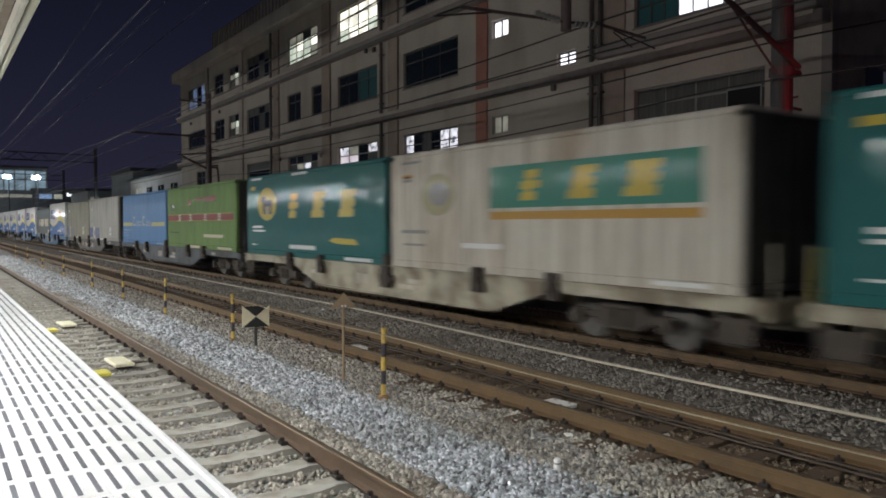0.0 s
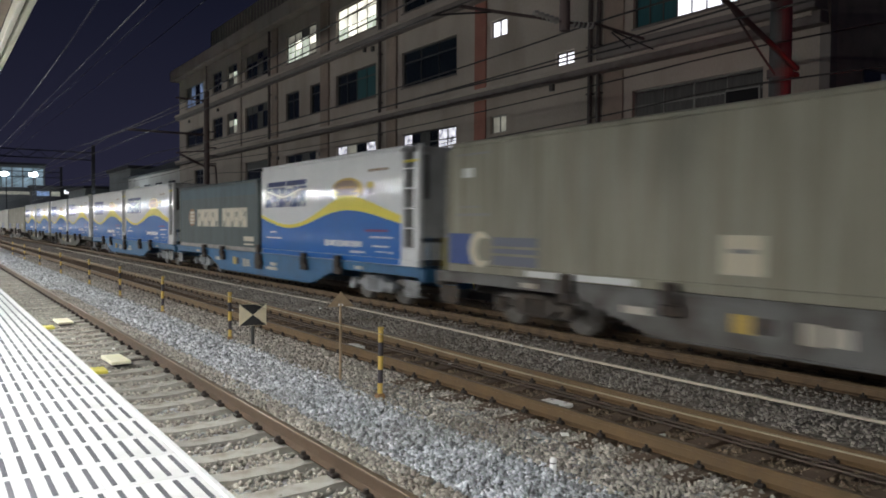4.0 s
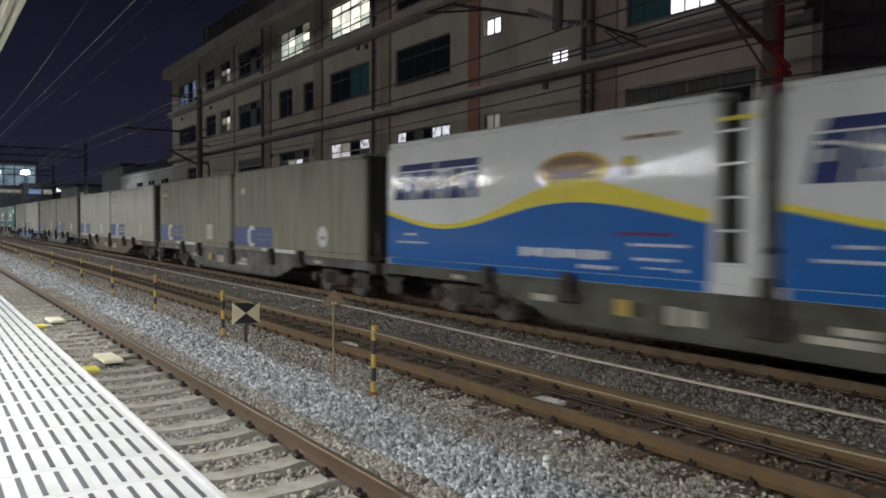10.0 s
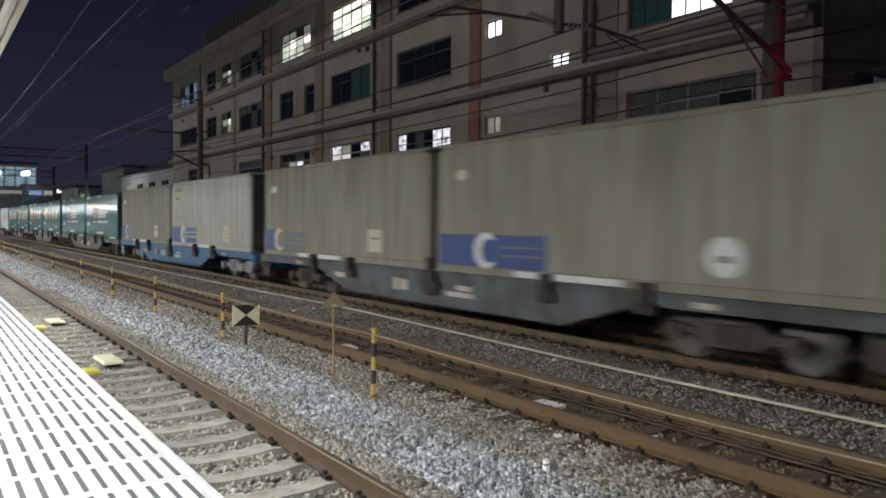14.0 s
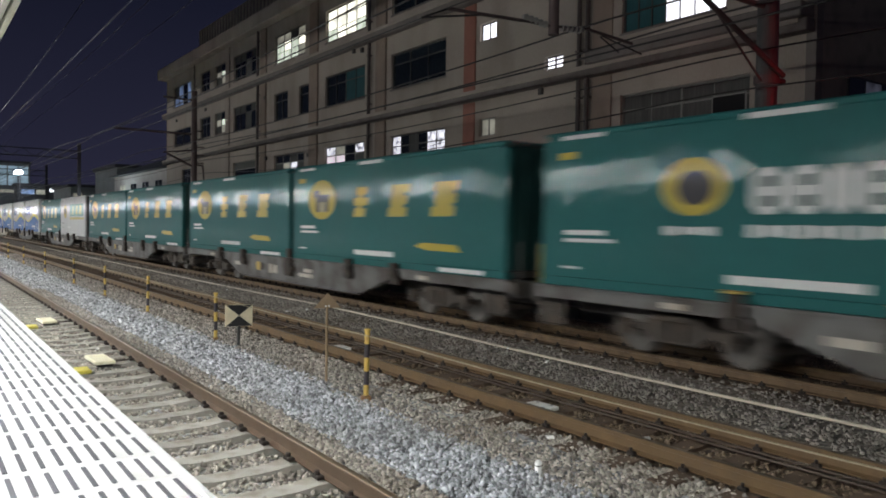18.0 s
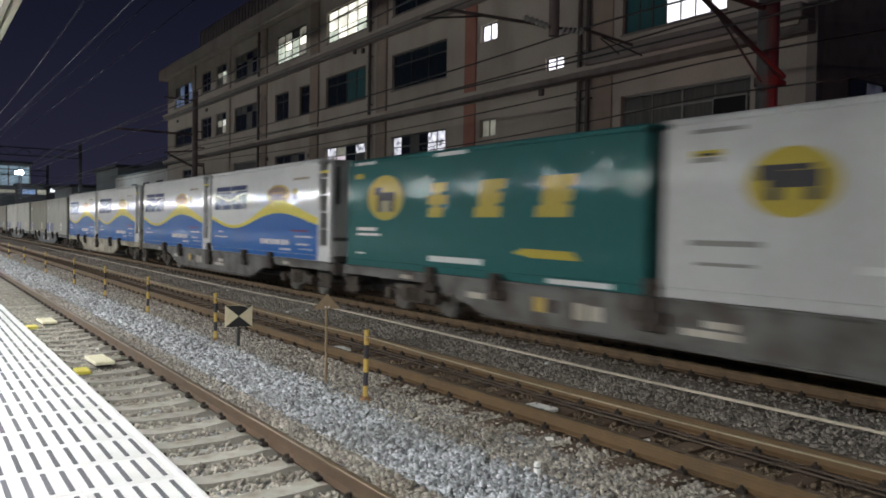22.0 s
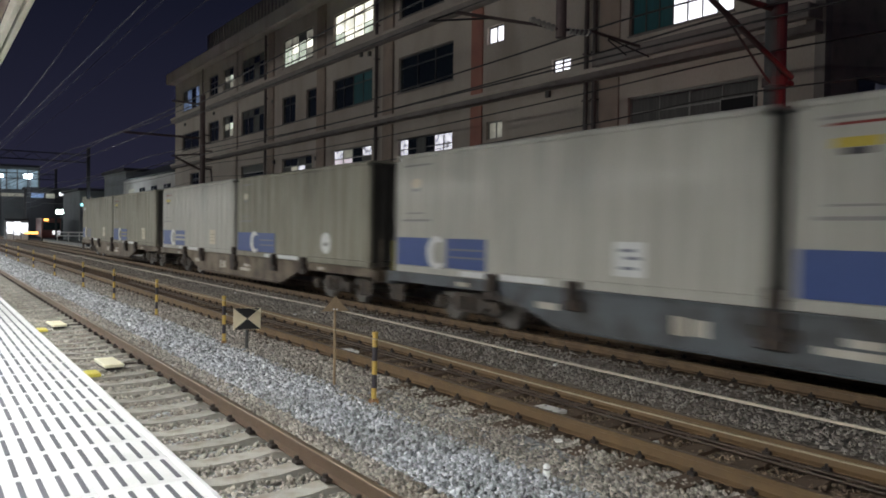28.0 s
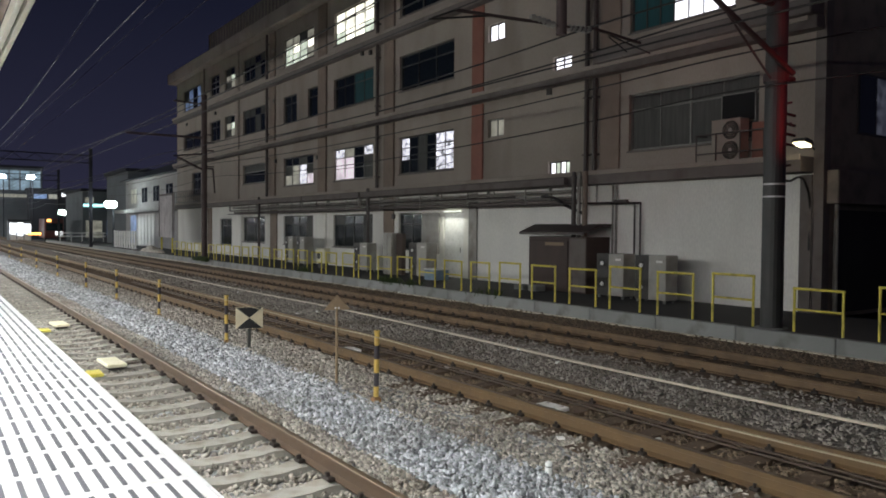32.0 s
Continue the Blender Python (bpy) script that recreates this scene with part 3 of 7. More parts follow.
def stones(name, x0, x1, y0, y1, count, material, label, z, size=(0.011, 0.030), seed=0, grow=1.0, coarse=False):
    """Loose broken stones, one joined mesh."""
    rng = np.random.default_rng(seed)
    p = (1 + 5 ** 0.5) / 2
    iv = np.array([(-1, p, 0), (1, p, 0), (-1, -p, 0), (1, -p, 0), (0, -1, p), (0, 1, p), (0, -1, -p), (0, 1, -p), (p, 0, -1), (p, 0, 1), (-p, 0, -1), (-p, 0, 1)]) / 1.9
    jf = np.array([(0, 11, 5), (0, 5, 1), (0, 1, 7), (0, 7, 10), (0, 10, 11), (1, 5, 9), (5, 11, 4), (11, 10, 2), (10, 7, 6), (7, 1, 8), (3, 9, 4), (3, 4, 2), (3, 2, 6), (3, 6, 8), (3, 8, 9), (4, 9, 5), (2, 4, 11), (6, 2, 10), (8, 6, 7), (9, 8, 1)])
    if coarse:
        iv = np.array([(1, 0, 0), (-1, 0, 0), (0, 1, 0), (0, -1, 0), (0, 0, 1), (0, 0, -1)])
        jf = np.array([(0, 2, 4), (2, 1, 4), (1, 3, 4), (3, 0, 4), (2, 0, 5), (1, 2, 5), (3, 1, 5), (0, 3, 5)])
    n, k = count, len(iv)
    u = rng.random(n)
    yy = y0 + (y1 - y0) * u ** grow
    pos = np.stack([rng.uniform(x0, x1, n), yy, z + rng.uniform(-0.012, 0.028, n)], 1)
    sc = rng.uniform(*size, (n, 1)) * rng.uniform(0.6, 1.3, (n, 3))
    q = rng.normal(size=(n, 4))
    q /= np.linalg.norm(q, axis=1, keepdims=True)
    w, a, b, c = q.T
    R = np.stack([1 - 2 * (b * b + c * c), 2 * (a * b - c * w), 2 * (a * c + b * w), 2 * (a * b + c * w), 1 - 2 * (a * a + c * c), 2 * (b * c - a * w), 2 * (a * c - b * w), 2 * (b * c + a * w), 1 - 2 * (a * a + b * b)], 1).reshape(n, 3, 3)
    v = iv[None] * sc[:, None] * rng.uniform(0.55, 1.3, (n, k, 1))
    v = np.einsum("nij,nkj->nki", R, v) + pos[:, None]
    f = (jf[None] + k * np.arange(n)[:, None, None]).reshape(-1, 3)
    me = bpy.data.meshes.new(name)
    me.vertices.add(n * k)
    me.vertices.foreach_set("co", v.astype(np.float32).ravel())
    me.loops.add(len(f) * 3)
    me.loops.foreach_set("vertex_index", f.astype(np.int32).ravel())
    me.polygons.add(len(f))
    me.polygons.foreach_set("loop_start", np.arange(0, len(f) * 3, 3, dtype=np.int32))
    me.update(calc_edges=True)
    me.materials.append(material)
    return tagged(new(name, me), label, "gravel", kind="stuff")


stones("gravel", 3.05, 4.55, 2.0, 26, 32000, M["stone"], "pale bluish-grey loose ballast stones between the tracks", -0.212, seed=11, grow=1.5)
stones("gravel", T1 + 0.66, 3.4, 2.0, 26, 11000, M["stone_brown"], "brown-stained loose ballast stones beside the rail", -0.166, seed=16, grow=1.5)
stones("gravel", 4.45, T2 - 0.62, 2.0, 26, 20000, M["stone_brown"], "grey-brown loose ballast stones beside the middle track", -0.215, seed=17, grow=1.5)
stones("gravel", 0.9, T1 + 0.55, 3.0, 26, 19000, M["stone_brown"], "grey loose ballast stones round the sleepers", -0.225, seed=12, grow=1.5)
stones("gravel", T2 - 0.6, T2 + 0.75, 2.5, 22, 6500, M["stone_rusty"], "rusty loose ballast stones in the middle track", -0.232, seed=13, grow=1.3)
stones("gravel", T2 + 0.65, T3 - 0.62, 2.5, 26, 14000, M["stone_dull"], "dull grey loose ballast stones between the far tracks", -0.245, seed=14, grow=1.3)
stones("gravel", T3 - 0.6, 13.3, 4.0, 30, 8000, M["stone_rusty"], "rust-brown loose ballast stones under the goods line", -0.262, seed=15, grow=1.3)
stones("gravel", 3.05, 4.55, -6, 3, 7000, M["stone"], "loose ballast stones beside the platform end", -0.212, seed=31)
stones("gravel", T1 + 0.66, 3.4, -6, 3, 2600, M["stone_brown"], "loose ballast stones beside the platform end", -0.166, seed=32)
stones("gravel", 4.45, T2 - 0.62, -6, 3, 4200, M["stone_brown"], "loose ballast stones beside the platform end", -0.215, seed=33)
stones("gravel", 0.9, T1 + 0.55, -6, 3, 5200, M["stone_brown"], "loose ballast stones beside the platform end", -0.225, seed=34)
# further off, coarser
stones("gravel", 3.0, 4.6, 9, 60, 30000, M["stone_far"], "pale bluish-grey ballast stones along the line", -0.205, size=(0.024, 0.05), seed=21, grow=1.5, coarse=True)
stones("gravel", 4.5, T2 - 0.62, 9, 55, 17000, M["stone_brown"], "grey-brown ballast stones along the line", -0.208, size=(0.024, 0.05), seed=22, grow=1.5, coarse=True)
stones("gravel", 0.95, T1 + 0.5, 12, 55, 13000, M["stone_brown"], "grey ballast stones along the platform track", -0.222, size=(0.022, 0.042), seed=23, grow=1.5, coarse=True)
stones("gravel", T2 + 0.65, T3 - 0.62, 18, 60, 12000, M["stone_dull"], "dull grey ballast stones along the far tracks", -0.24, size=(0.02, 0.042), seed=24, grow=1.5, coarse=True)

RAIL = [(-0.062, -0.153), (0.062, -0.153), (0.062, -0.142), (0.012, -0.122), (0.008, -0.05), (0.0325, -0.04), (0.0325, -0.006), (-0.0325, -0.006), (-0.0325, -0.04), (-0.008, -0.05), (-0.012, -0.122), (-0.062, -0.142)]
HEAD = [(-0.031, -0.006), (0.031, -0.006), (0.0325, -0.008), (0.024, 0.0), (-0.024, 0.0), (-0.0325, -0.008)]


def track(name, cx, sleeper_mat, pitch, label, first=0.0, deep=0.0):
    t = thing(name, label, "track", kind="structure")
    for s in (-1, 1):
        r = part("rail", prism(B(), [(cx + s * G / 2 + a, b) for a, b in RAIL], "y", Y0, Y1), M["rail_rust" if cx < 3 else "rail_ochre" if cx < 8 else "rail_dark"], t)
        part("rail_head", prism(B(), [(cx + s * G / 2 - 0.030, -0.0055), (cx + s * G / 2 + 0.030, -0.0055), (cx + s * G / 2 + 0.024, 0.001), (cx + s * G / 2 - 0.024, 0.001)], "y", Y0, Y1), M["rail_head" if cx < 8 else "rail_dark"], r, "worn running surface")
    bm = B()
    prism(bm, [(-1.0, -0.30), (1.0, -0.30), (1.0, -0.168 - deep), (0.42, -0.157 - deep), (0.25, -0.18 - deep), (-0.25, -0.18 - deep), (-0.42, -0.157 - deep), (-1.0, -0.168 - deep)], "y", -0.11, 0.11)
    me = mesh_of(bm, sleeper_mat)
    bm = B()
    for s in (-1, 1):
        box(bm, s * 0.105 - 0.035, s * 0.105 + 0.035, -0.055, 0.055, -0.155, -0.118, 0.01)
        tube(bm, (s * 0.115, 0, -0.13), (s * 0.115, 0, -0.085), 0.022, 6)
    cm = mesh_of(bm, M["clip"])
    y, i = first, 0
    while y < 46:
        o = new("sleeper", me)
        o.parent = t
        o.location = (cx, y, 0)
        for s in (-1, 1):
            c = new("rail_clip", cm)
            c.parent = o
            c.location = (s * G / 2, 0, 0.012 if cx < 3 else -0.008)
            c.scale = (1, 1, 1) if cx < 3 else (0.8, 0.75, 0.95)
        y += pitch
    bm = B()
    while y < Y1:
        box(bm, cx - 1.0, cx + 1.0, y - 0.11, y + 0.11, -0.3, -0.165 - deep)
        y += pitch
    rest = part("sleepers", bm, sleeper_mat, t)
    rest["kind"] = "stuff"
    return t


track("track_1", T1, M["concrete_sleeper"], 0.58, "platform track with brown rails on concrete sleepers", -7.15)
track("track_2", T2, M["wood_sleeper"], 0.58, "rust-brown middle track half buried in ballast", -6.92, 0.02)
track("track_3", T3, M["wood_sleeper"], 0.58, "rust-brown goods track beside the concrete kerb", -6.81, 0.02).location.z = T3_Z

# ---- platform ----
platform = thing("platform", "white-tiled station platform with a concrete edge", "platform", kind="structure")
part("platform_body", bx(-6, EDGE - 0.06, Y0, 205, -0.5, PLAT_Z - 0.06), M["plat_concrete"], platform)
part("edge_slab", bx(EDGE - 0.62, EDGE - 0.03, Y0, 205, PLAT_Z - 0.20, PLAT_Z - 0.032, bevel=0.01), M["plat_concrete"], platform)
part("far_floor", bx(-6, EDGE - 1.245, Y0, 205, PLAT_Z - 0.06, PLAT_Z), M["plat_tile"], platform)
part("far_floor", bx(EDGE - 1.24, EDGE - 0.045, 22.19, 205, PLAT_Z - 0.032, PLAT_Z), M["plat_tile"], platform)
part("near_floor", bx(EDGE - 1.24, EDGE - 0.045, Y0, -4.53, PLAT_Z - 0.032, PLAT_Z), M["plat_tile"], platform)
part("edge_trim", bx(EDGE - 0.04, EDGE - 0.010, Y0, 205, PLAT_Z - 0.05, PLAT_Z + 0.002, bevel=0.006), M["plat_tile"], platform, "plain white nosing")
bm = B()
box(bm, -0.1490, 0.1490, -0.1486, 0.1486, -0.03, 0.0, 0.002)
tile_me = mesh_of(bm, M["plat_tile"])
bm = B()
for i in range(5):
    box(bm, -0.12 + 0.06 * i - 0.0085, -0.12 + 0.06 * i + 0.0085, -0.118, 0.118, -0.005, 0.0035, 0.002)
strip_me = mesh_of(bm, M["plat_strip"])
for j in range(-20, 69):
    for i in range(4):
        o = new("tile", tile_me)
        o.parent = platform
        o.location = (EDGE - 0.045 - 0.15 - 0.299 * i, 1.63 + 0.30 * j, PLAT_Z)
        s = new("grip_strips", strip_me)
        s.parent = o

# platform roof with its lamps
roof = thing("platform_roof", "pale steel platform roof with a double edge beam", "roof", kind="structure")
part("roof_sheet", bx(-6, 1.05, Y0, 200, 5.12, 5.22), M["roof_sheet"], roof)
part("edge_beam", bx(1.058, 1.144, Y0, 200, 4.92, 5.118, bevel=0.01), M["rooftop"], roof)
part("gutter", bx(1.172, 1.284, Y0, 200, 4.95, 5.15, bevel=0.02), M["rooftop"], roof)
for x in (0.86, 0.42, -0.3, -1.2, -2.4):
    part("purlin", bx(x - 0.035, x + 0.035, Y0, 200, 5.02, 5.118, bevel=0.008), M["rooftop"], roof)
for i in range(32):
    part("roof_rafter", bx(-5.8, 1.055, 4 + 6 * i - 0.06, 4 + 6 * i + 0.06, 4.9, 5.117, bevel=0.01), M["rooftop"], roof)
for y in LAMP_YS:
    tl = thing("tube_lamp", "white fluorescent tube fitting under the platform roof", "lamp", pose(LAMP_X, y, LAMP_Z), group="platform lamps")
    part("housing", bx(-0.14, 0.14, -4.5, 4.5, 0.06, 0.18, bevel=0.02), M["white_paint"], tl)
    part("hanger", tube(B(), (0, 0, 0.18), (0, 0, 1.30), 0.02, 6), M["white_paint"], tl)
    for k in range(6):
        for s in (-1, 1):
            part("lamp_tube", tube(B(), (s * 0.07, -4.4 + 1.5 * k, 0.03), (s * 0.07, -3.1 + 1.5 * k, 0.03), 0.016, 8), M["tube"], tl)
for i in range(11):
    post = thing("roof_post", "pale steel post of the platform roof", "post", pose(-3.2, -10 + 18.0 * i, PLAT_Z), group="roof posts")
    part("shaft", tube(B(), (0, 0, 0), (0, 0, 4.06), 0.11, 14), M["rooftop"], post)
    part("foot", tube(B(), (0, 0, 0), (0, 0, 0.12), 0.17, 14), M["rooftop"], post)

# ---- the long building ----
BY0, BY1 = 9.75, 63.7
bld = thing("long_building", "four-storey rendered works building with lit and dark windows, drain pipes and concrete ledges", "building", kind="structure")
# floor levels of the bays: windows as (y0, y1, z0, z1, look); y falls to the right
WINS = []
for lvl, (za, zb) in enumerate(((0.98, 2.6), (4.32, 5.93), (7.95, 9.5), (11.2, 12.8))):
    WINS.append((31.0, 35.1, za, zb, ("pair", "half_lit", "teal", "lit")[lvl]))
    if lvl < 3:
        WINS.append((24.5 if lvl else 26.66, 28.65, za, zb, ("door", "sash", "dark_tall", "")[lvl]))
    else:
        WINS.append((25.2, 28.65, za, zb, "dark"))
    if lvl != 2:
        WINS.append((37.55, 41.6, za, zb, ("pair", "pink", "", "lit_part")[lvl]))
    WINS.append((44.5, 48.4, za if lvl != 1 else 4.72, zb, ("dark", "single", "grey", "grey")[lvl]))
WINS += [(39.75, 41.65, 7.95, 9.5, "dark"), (37.0, 38.3, 7.95, 9.5, "dark"),
         (53.0, 55.25, 8.1, 9.55, "dark"), (50.0, 52.0, 8.1, 9.55, "dim"), (53.2, 55.25, 11.4, 12.8, "dark"), (50.0, 52.0, 11.4, 12.8, "dim"),
         (57.5, 62.0, 7.97, 9.3, "dark"), (57.5, 62.0, 11.1, 12.7, "blue"), (57.5, 59.75, 4.4, 6.1, "dark"), (50.6, 53.0, 0.7, 2.5, "dark"),
         (21.37, 22.33, 8.87, 9.5, "small_lit"), (17.92, 18.8, 7.24, 7.68, "small_lit"), (21.37, 22.31, 5.34, 6.0, "small"), (17.94, 18.98, 3.62, 4.22, "small_lit_cool"),
         (11.95, 15.47, 7.8, 9.4, "teal_lit"), (11.2, 15.46, 4.3, 5.98, "wide")]


def wall_with_openings(parent, name, x0, x1, y0, y1, z0, z1, holes, material):
    """A wall slab cut into blocks round its openings."""
    ys = sorted({y0, y1, *[h[0] for h in holes], *[h[1] for h in holes]})
    ys = [y for y in ys if y0 <= y <= y1]
    bm = B()
    for a, b in zip(ys[:-1], ys[1:]):
        mid = (a + b) / 2
        cuts = sorted((h[2], h[3]) for h in holes if h[0] < mid < h[1])
        z = z0
        for c, d in cuts:
            if c > z:
                box(bm, x0, x1, a, b, z, c)
            z = max(z, d)
        if z < z1:
            box(bm, x0, x1, a, b, z, z1)
    bmesh.ops.remove_doubles(bm, verts=bm.verts, dist=0.0005)
    return part(name, bm, material, parent)


holes = [w[:4] for w in WINS]
holes.append((23.77, 25.15, 0.1, 2.6))
BAYS = [BY0, 16.2, 22.9, 29.45, 36.35, 43.2, 49.3, BY1]
for z0, z1, wm in ((-0.1, 3.4, "wall_white"), (3.4, 6.83, "wall"), (6.83, 10.5, "wall"), (10.5, 13.6, "wall")):
    for y0, y1 in zip(BAYS[:-1], BAYS[1:]):
        inside = [h for h in holes if h[0] >= y0 and h[1] <= y1 and h[2] > z0 and h[3] < z1]
        wall_with_openings(bld, "wall_panel", WALL, WALL + 0.25, y0, y1, z0, z1, inside, M[wm])
part("end_wall", bx(WALL, WALL + 12, BY1, BY1 + 0.25, -0.1, 13.6), M["wall"], bld)
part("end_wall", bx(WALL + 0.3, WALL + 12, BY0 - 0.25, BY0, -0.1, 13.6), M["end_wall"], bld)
part("corner_strip", bx(WALL, WALL + 0.297, BY0 - 0.25, BY0, -0.1, 13.6), M["ledge"], bld)
part("back_wall", bx(WALL + 12, WALL + 12.25, BY0, BY1, -0.1, 13.6), M["wall"], bld)
part("roof_slab", bx(WALL - 0.6, WALL + 12.3, BY0 - 0.6, BY1 + 0.9, 13.6, 14.45, bevel=0.05), M["wall"], bld)
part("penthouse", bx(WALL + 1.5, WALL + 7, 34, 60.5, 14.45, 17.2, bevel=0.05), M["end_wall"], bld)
for k in range(44):
    part("cladding_batten", bx(WALL + 1.44, WALL + 1.497, 34.3 + 0.6 * k, 34.42 + 0.6 * k, 14.6, 17.1), M["ledge"], bld)
for z0, z1, out in ((3.33, 3.72, 0.55), (6.68, 6.98, 0.35), (10.35, 10.72, 0.35)):
    part("ledge", bx(WALL - out, WALL + 0.02, BY0 - 0.2 if out < 0.5 else BY0, BY1 + 0.3, z0, z1, bevel=0.02), M["ledge"], bld)
    part("ledge_lip", bx(WALL - out - 0.05, WALL - out - 0.003, BY0, BY1 + 0.3, z1 - 0.1, z1 + 0.03, bevel=0.01), M["wall"], bld)
part("deep_ledge", bx(WALL - 0.6, WALL + 0.015, BY0 - 0.18, 16.4, 6.985, 7.34, bevel=0.03), M["ledge"], bld)
# dark sheet behind the windows, its colour standing for unlit rooms
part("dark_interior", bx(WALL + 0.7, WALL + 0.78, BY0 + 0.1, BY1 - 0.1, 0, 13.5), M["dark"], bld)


PANES = {".": "glass", "L": "lit", "l": "lit_soft", "p": "lit_pink", "P": "lit_patch", "d": "lit_dim", "c": "lit_cool", "g": "curtain_dim", "t": "curtain_teal", "b": "lit_blue"}
GRIDS = {"lit": ["LLLL", "LLLL", "lLLl"], "lit_part": ["ddgd", "lLlL", "llld"], "half_lit": ["Pd.P", "pp.g", "pp.g"], "pink": ["..g.", "gdPg", "ddPp"], "sash": ["P.g.PP", "P.g.PP", "..g.PP"],
         "dim": ["g.", "dl", "gd"], "blue": ["gb.b", "bb.b"], "small_lit": ["cc"], "small_lit_cool": ["clcl"], "small": ["dd"], "teal": ["..tt", "..tt"], "teal_lit": ["tttcccc", "tttcccc"], "pair": ["g..g", "...g"],
         "wide": ["gggg", "gggg"], "dark_tall": ["...", "..."], "single": ["g", "."], "grey": ["gg.g", "..g."]}


def window(y0, y1, z0, z1, look_, i):
    w = thing("window_%d" % i, {"lit": "brightly lit multi-pane window with dark glazing bars", "lit_part": "multi-pane window lit in its lower panes", "half_lit": "window with one half lit behind pale curtains", "pink": "lit window with pale pink curtains",
                                "teal": "dark window with a teal curtain", "blue": "window glowing dimly blue", "dim": "dimly lit window", "small_lit": "small bright two-pane window", "small_lit_cool": "small lit window with blinds",
                                "teal_lit": "wide window with teal curtain and a bright pane", "wide": "wide dark sliding window with boarded upper panes", "door": "dark glazed door bay",
                                "sash": "dark window with barred lit panes"}.get(look_, "dark window in an aluminium frame"), "window", kind="structure")
    xf = WALL + 0.10
    f = 0.06 if y1 - y0 > 1.2 else 0.045
    fm = M["alu"] if look_ in ("wide", "small", "single", "half_lit", "pink") else M["dark_frame"]
    bm = B()
    for a in ((y0, y0 + f, z0, z1), (y1 - f, y1, z0, z1), (y0 + f, y1 - f, z0, z0 + f), (y0 + f, y1 - f, z1 - f, z1)):
        box(bm, xf, xf + 0.07, *a)
    part("window_frame", bm, fm, w)
    if look_ not in ("door", "small_lit", "small"):
        part("window_sill", bx(WALL - 0.05, WALL + 0.1, y0 - 0.04, y1 + 0.04, z0 - 0.06, z0 - 0.003, bevel=0.008), M["ledge"], w)
    # panes row by row from the top, along the wall from far to near
    rows_ = GRIDS.get(look_) or (["..", ".."] if y1 - y0 > 1.6 else [".", "."] if z1 - z0 > 1.2 else ["."])
    n, m_ = len(rows_[0]), len(rows_)
    ys = np.linspace(y1 - f, y0 + f, n + 1)
    zs = [z1 - f] + [z1 - f - 0.42 - (z1 - z0 - 2 * f - 0.42) * k / (m_ - 1) for k in range(m_)] if m_ > 1 and look_ != "blue" else list(np.linspace(z1 - f, z0 + f, m_ + 1))
    for r, line in enumerate(rows_):
        for k, letter in enumerate(line):
            part("pane", bx(xf + 0.025, xf + 0.04, ys[k + 1] + 0.008, ys[k] - 0.008, zs[r + 1] + 0.008, zs[r] - 0.008), M[PANES[letter]], w)
    bm = B()
    for k in range(1, n):
        t = 0.03 if k * 2 == n else 0.016
        box(bm, xf - 0.004, xf + 0.06, ys[k] - t, ys[k] + t, z0 + f, z1 - f)
    for k in range(1, m_):
        t = 0.024 if k == 1 else 0.014
        box(bm, xf - 0.002, xf + 0.058, y0 + f, y1 - f, zs[k] - t, zs[k] + t)
    if look_ == "sash":
        for q in range(3):
            tube(bm, (xf - 0.012, y0 + 0.1, z0 + 0.3 + 0.36 * q), (xf - 0.012, y0 + 1.75, z0 + 0.12 + 0.4 * q), 0.016, 5)
    if bm.verts:
        part("glazing_bars", bm, fm, w)
    else:
        bm.free()


for i, (a, b, c, d, e) in enumerate(WINS):
    window(a, b, c, d, e, i + 1)

# kerb, walkway, yellow barrier frames
part("walkway", bx(13.42, WALL, Y0, 110, -0.5, 0.0), M["asphalt"], thing("pavement", "dark asphalt walkway along the building", "pavement", kind="structure"))
kerb = thing("kerb", "pale concrete kerb wall beside the goods track", "kerb", kind="structure")
bm = bx(-0.09, 0.09, -0.99, 0.99, -0.32, 0.05, bevel=0.015)
km = mesh_of(bm, M["kerb"])
for j in range(60):
    o = new("kerb_stone", km)
    o.parent = kerb
    o.location = (13.42, -8 + 2.0 * j, 0.004 * math.sin(j * 2.3))


def barrier(y, w=0.98, h=1.03, lean=0.0):
    t = thing("barrier_frame", "yellow painted steel barrier frame on the walkway edge", "barrier", pose(FENCE, y, 0, lean, 0, 0), group="yellow barrier frames")
    for s in (0, w):
        part("upright", tube(B(), (0, s, -0.02), (0, s, h), 0.027, 8), M["yellow"], t)
    part("top_rail", tube(B(), (0, -0.027, h), (0, w + 0.027, h), 0.027, 8), M["yellow"], t)
    part("mid_rail", tube(B(), (0.001, 0, h * 0.52), (0.001, w, h * 0.52), 0.022, 8), M["yellow"], t)


for y, y2, h in ((5.60, 6.54, 0.96), (7.18, 8.13, 0.84), (9.01, 9.97, 1.03), (10.47, 11.44, 0.99), (11.96, 12.91, 1.04), (13.38, 14.31, 0.93), (14.86, 15.79, 0.95), (16.3, 17.22, 0.96), (17.71, 18.62, 0.92), (19.12, 20.06, 0.91)):
    barrier(y, y2 - y, h, lean=0.3 * math.sin(y * 7))
for j in range(22):
    barrier(20.6 + 1.437 * j + 0.05 * math.sin(j * 2.7), 0.95, 0.9 + 0.03 * math.sin(j * 1.9), lean=0.4 * math.sin(j * 3.1))


# ---- the goods train ----
CL = 9.42              # container length, set anew for each kind
CW = 1.245             # half width
DECK = 0.985


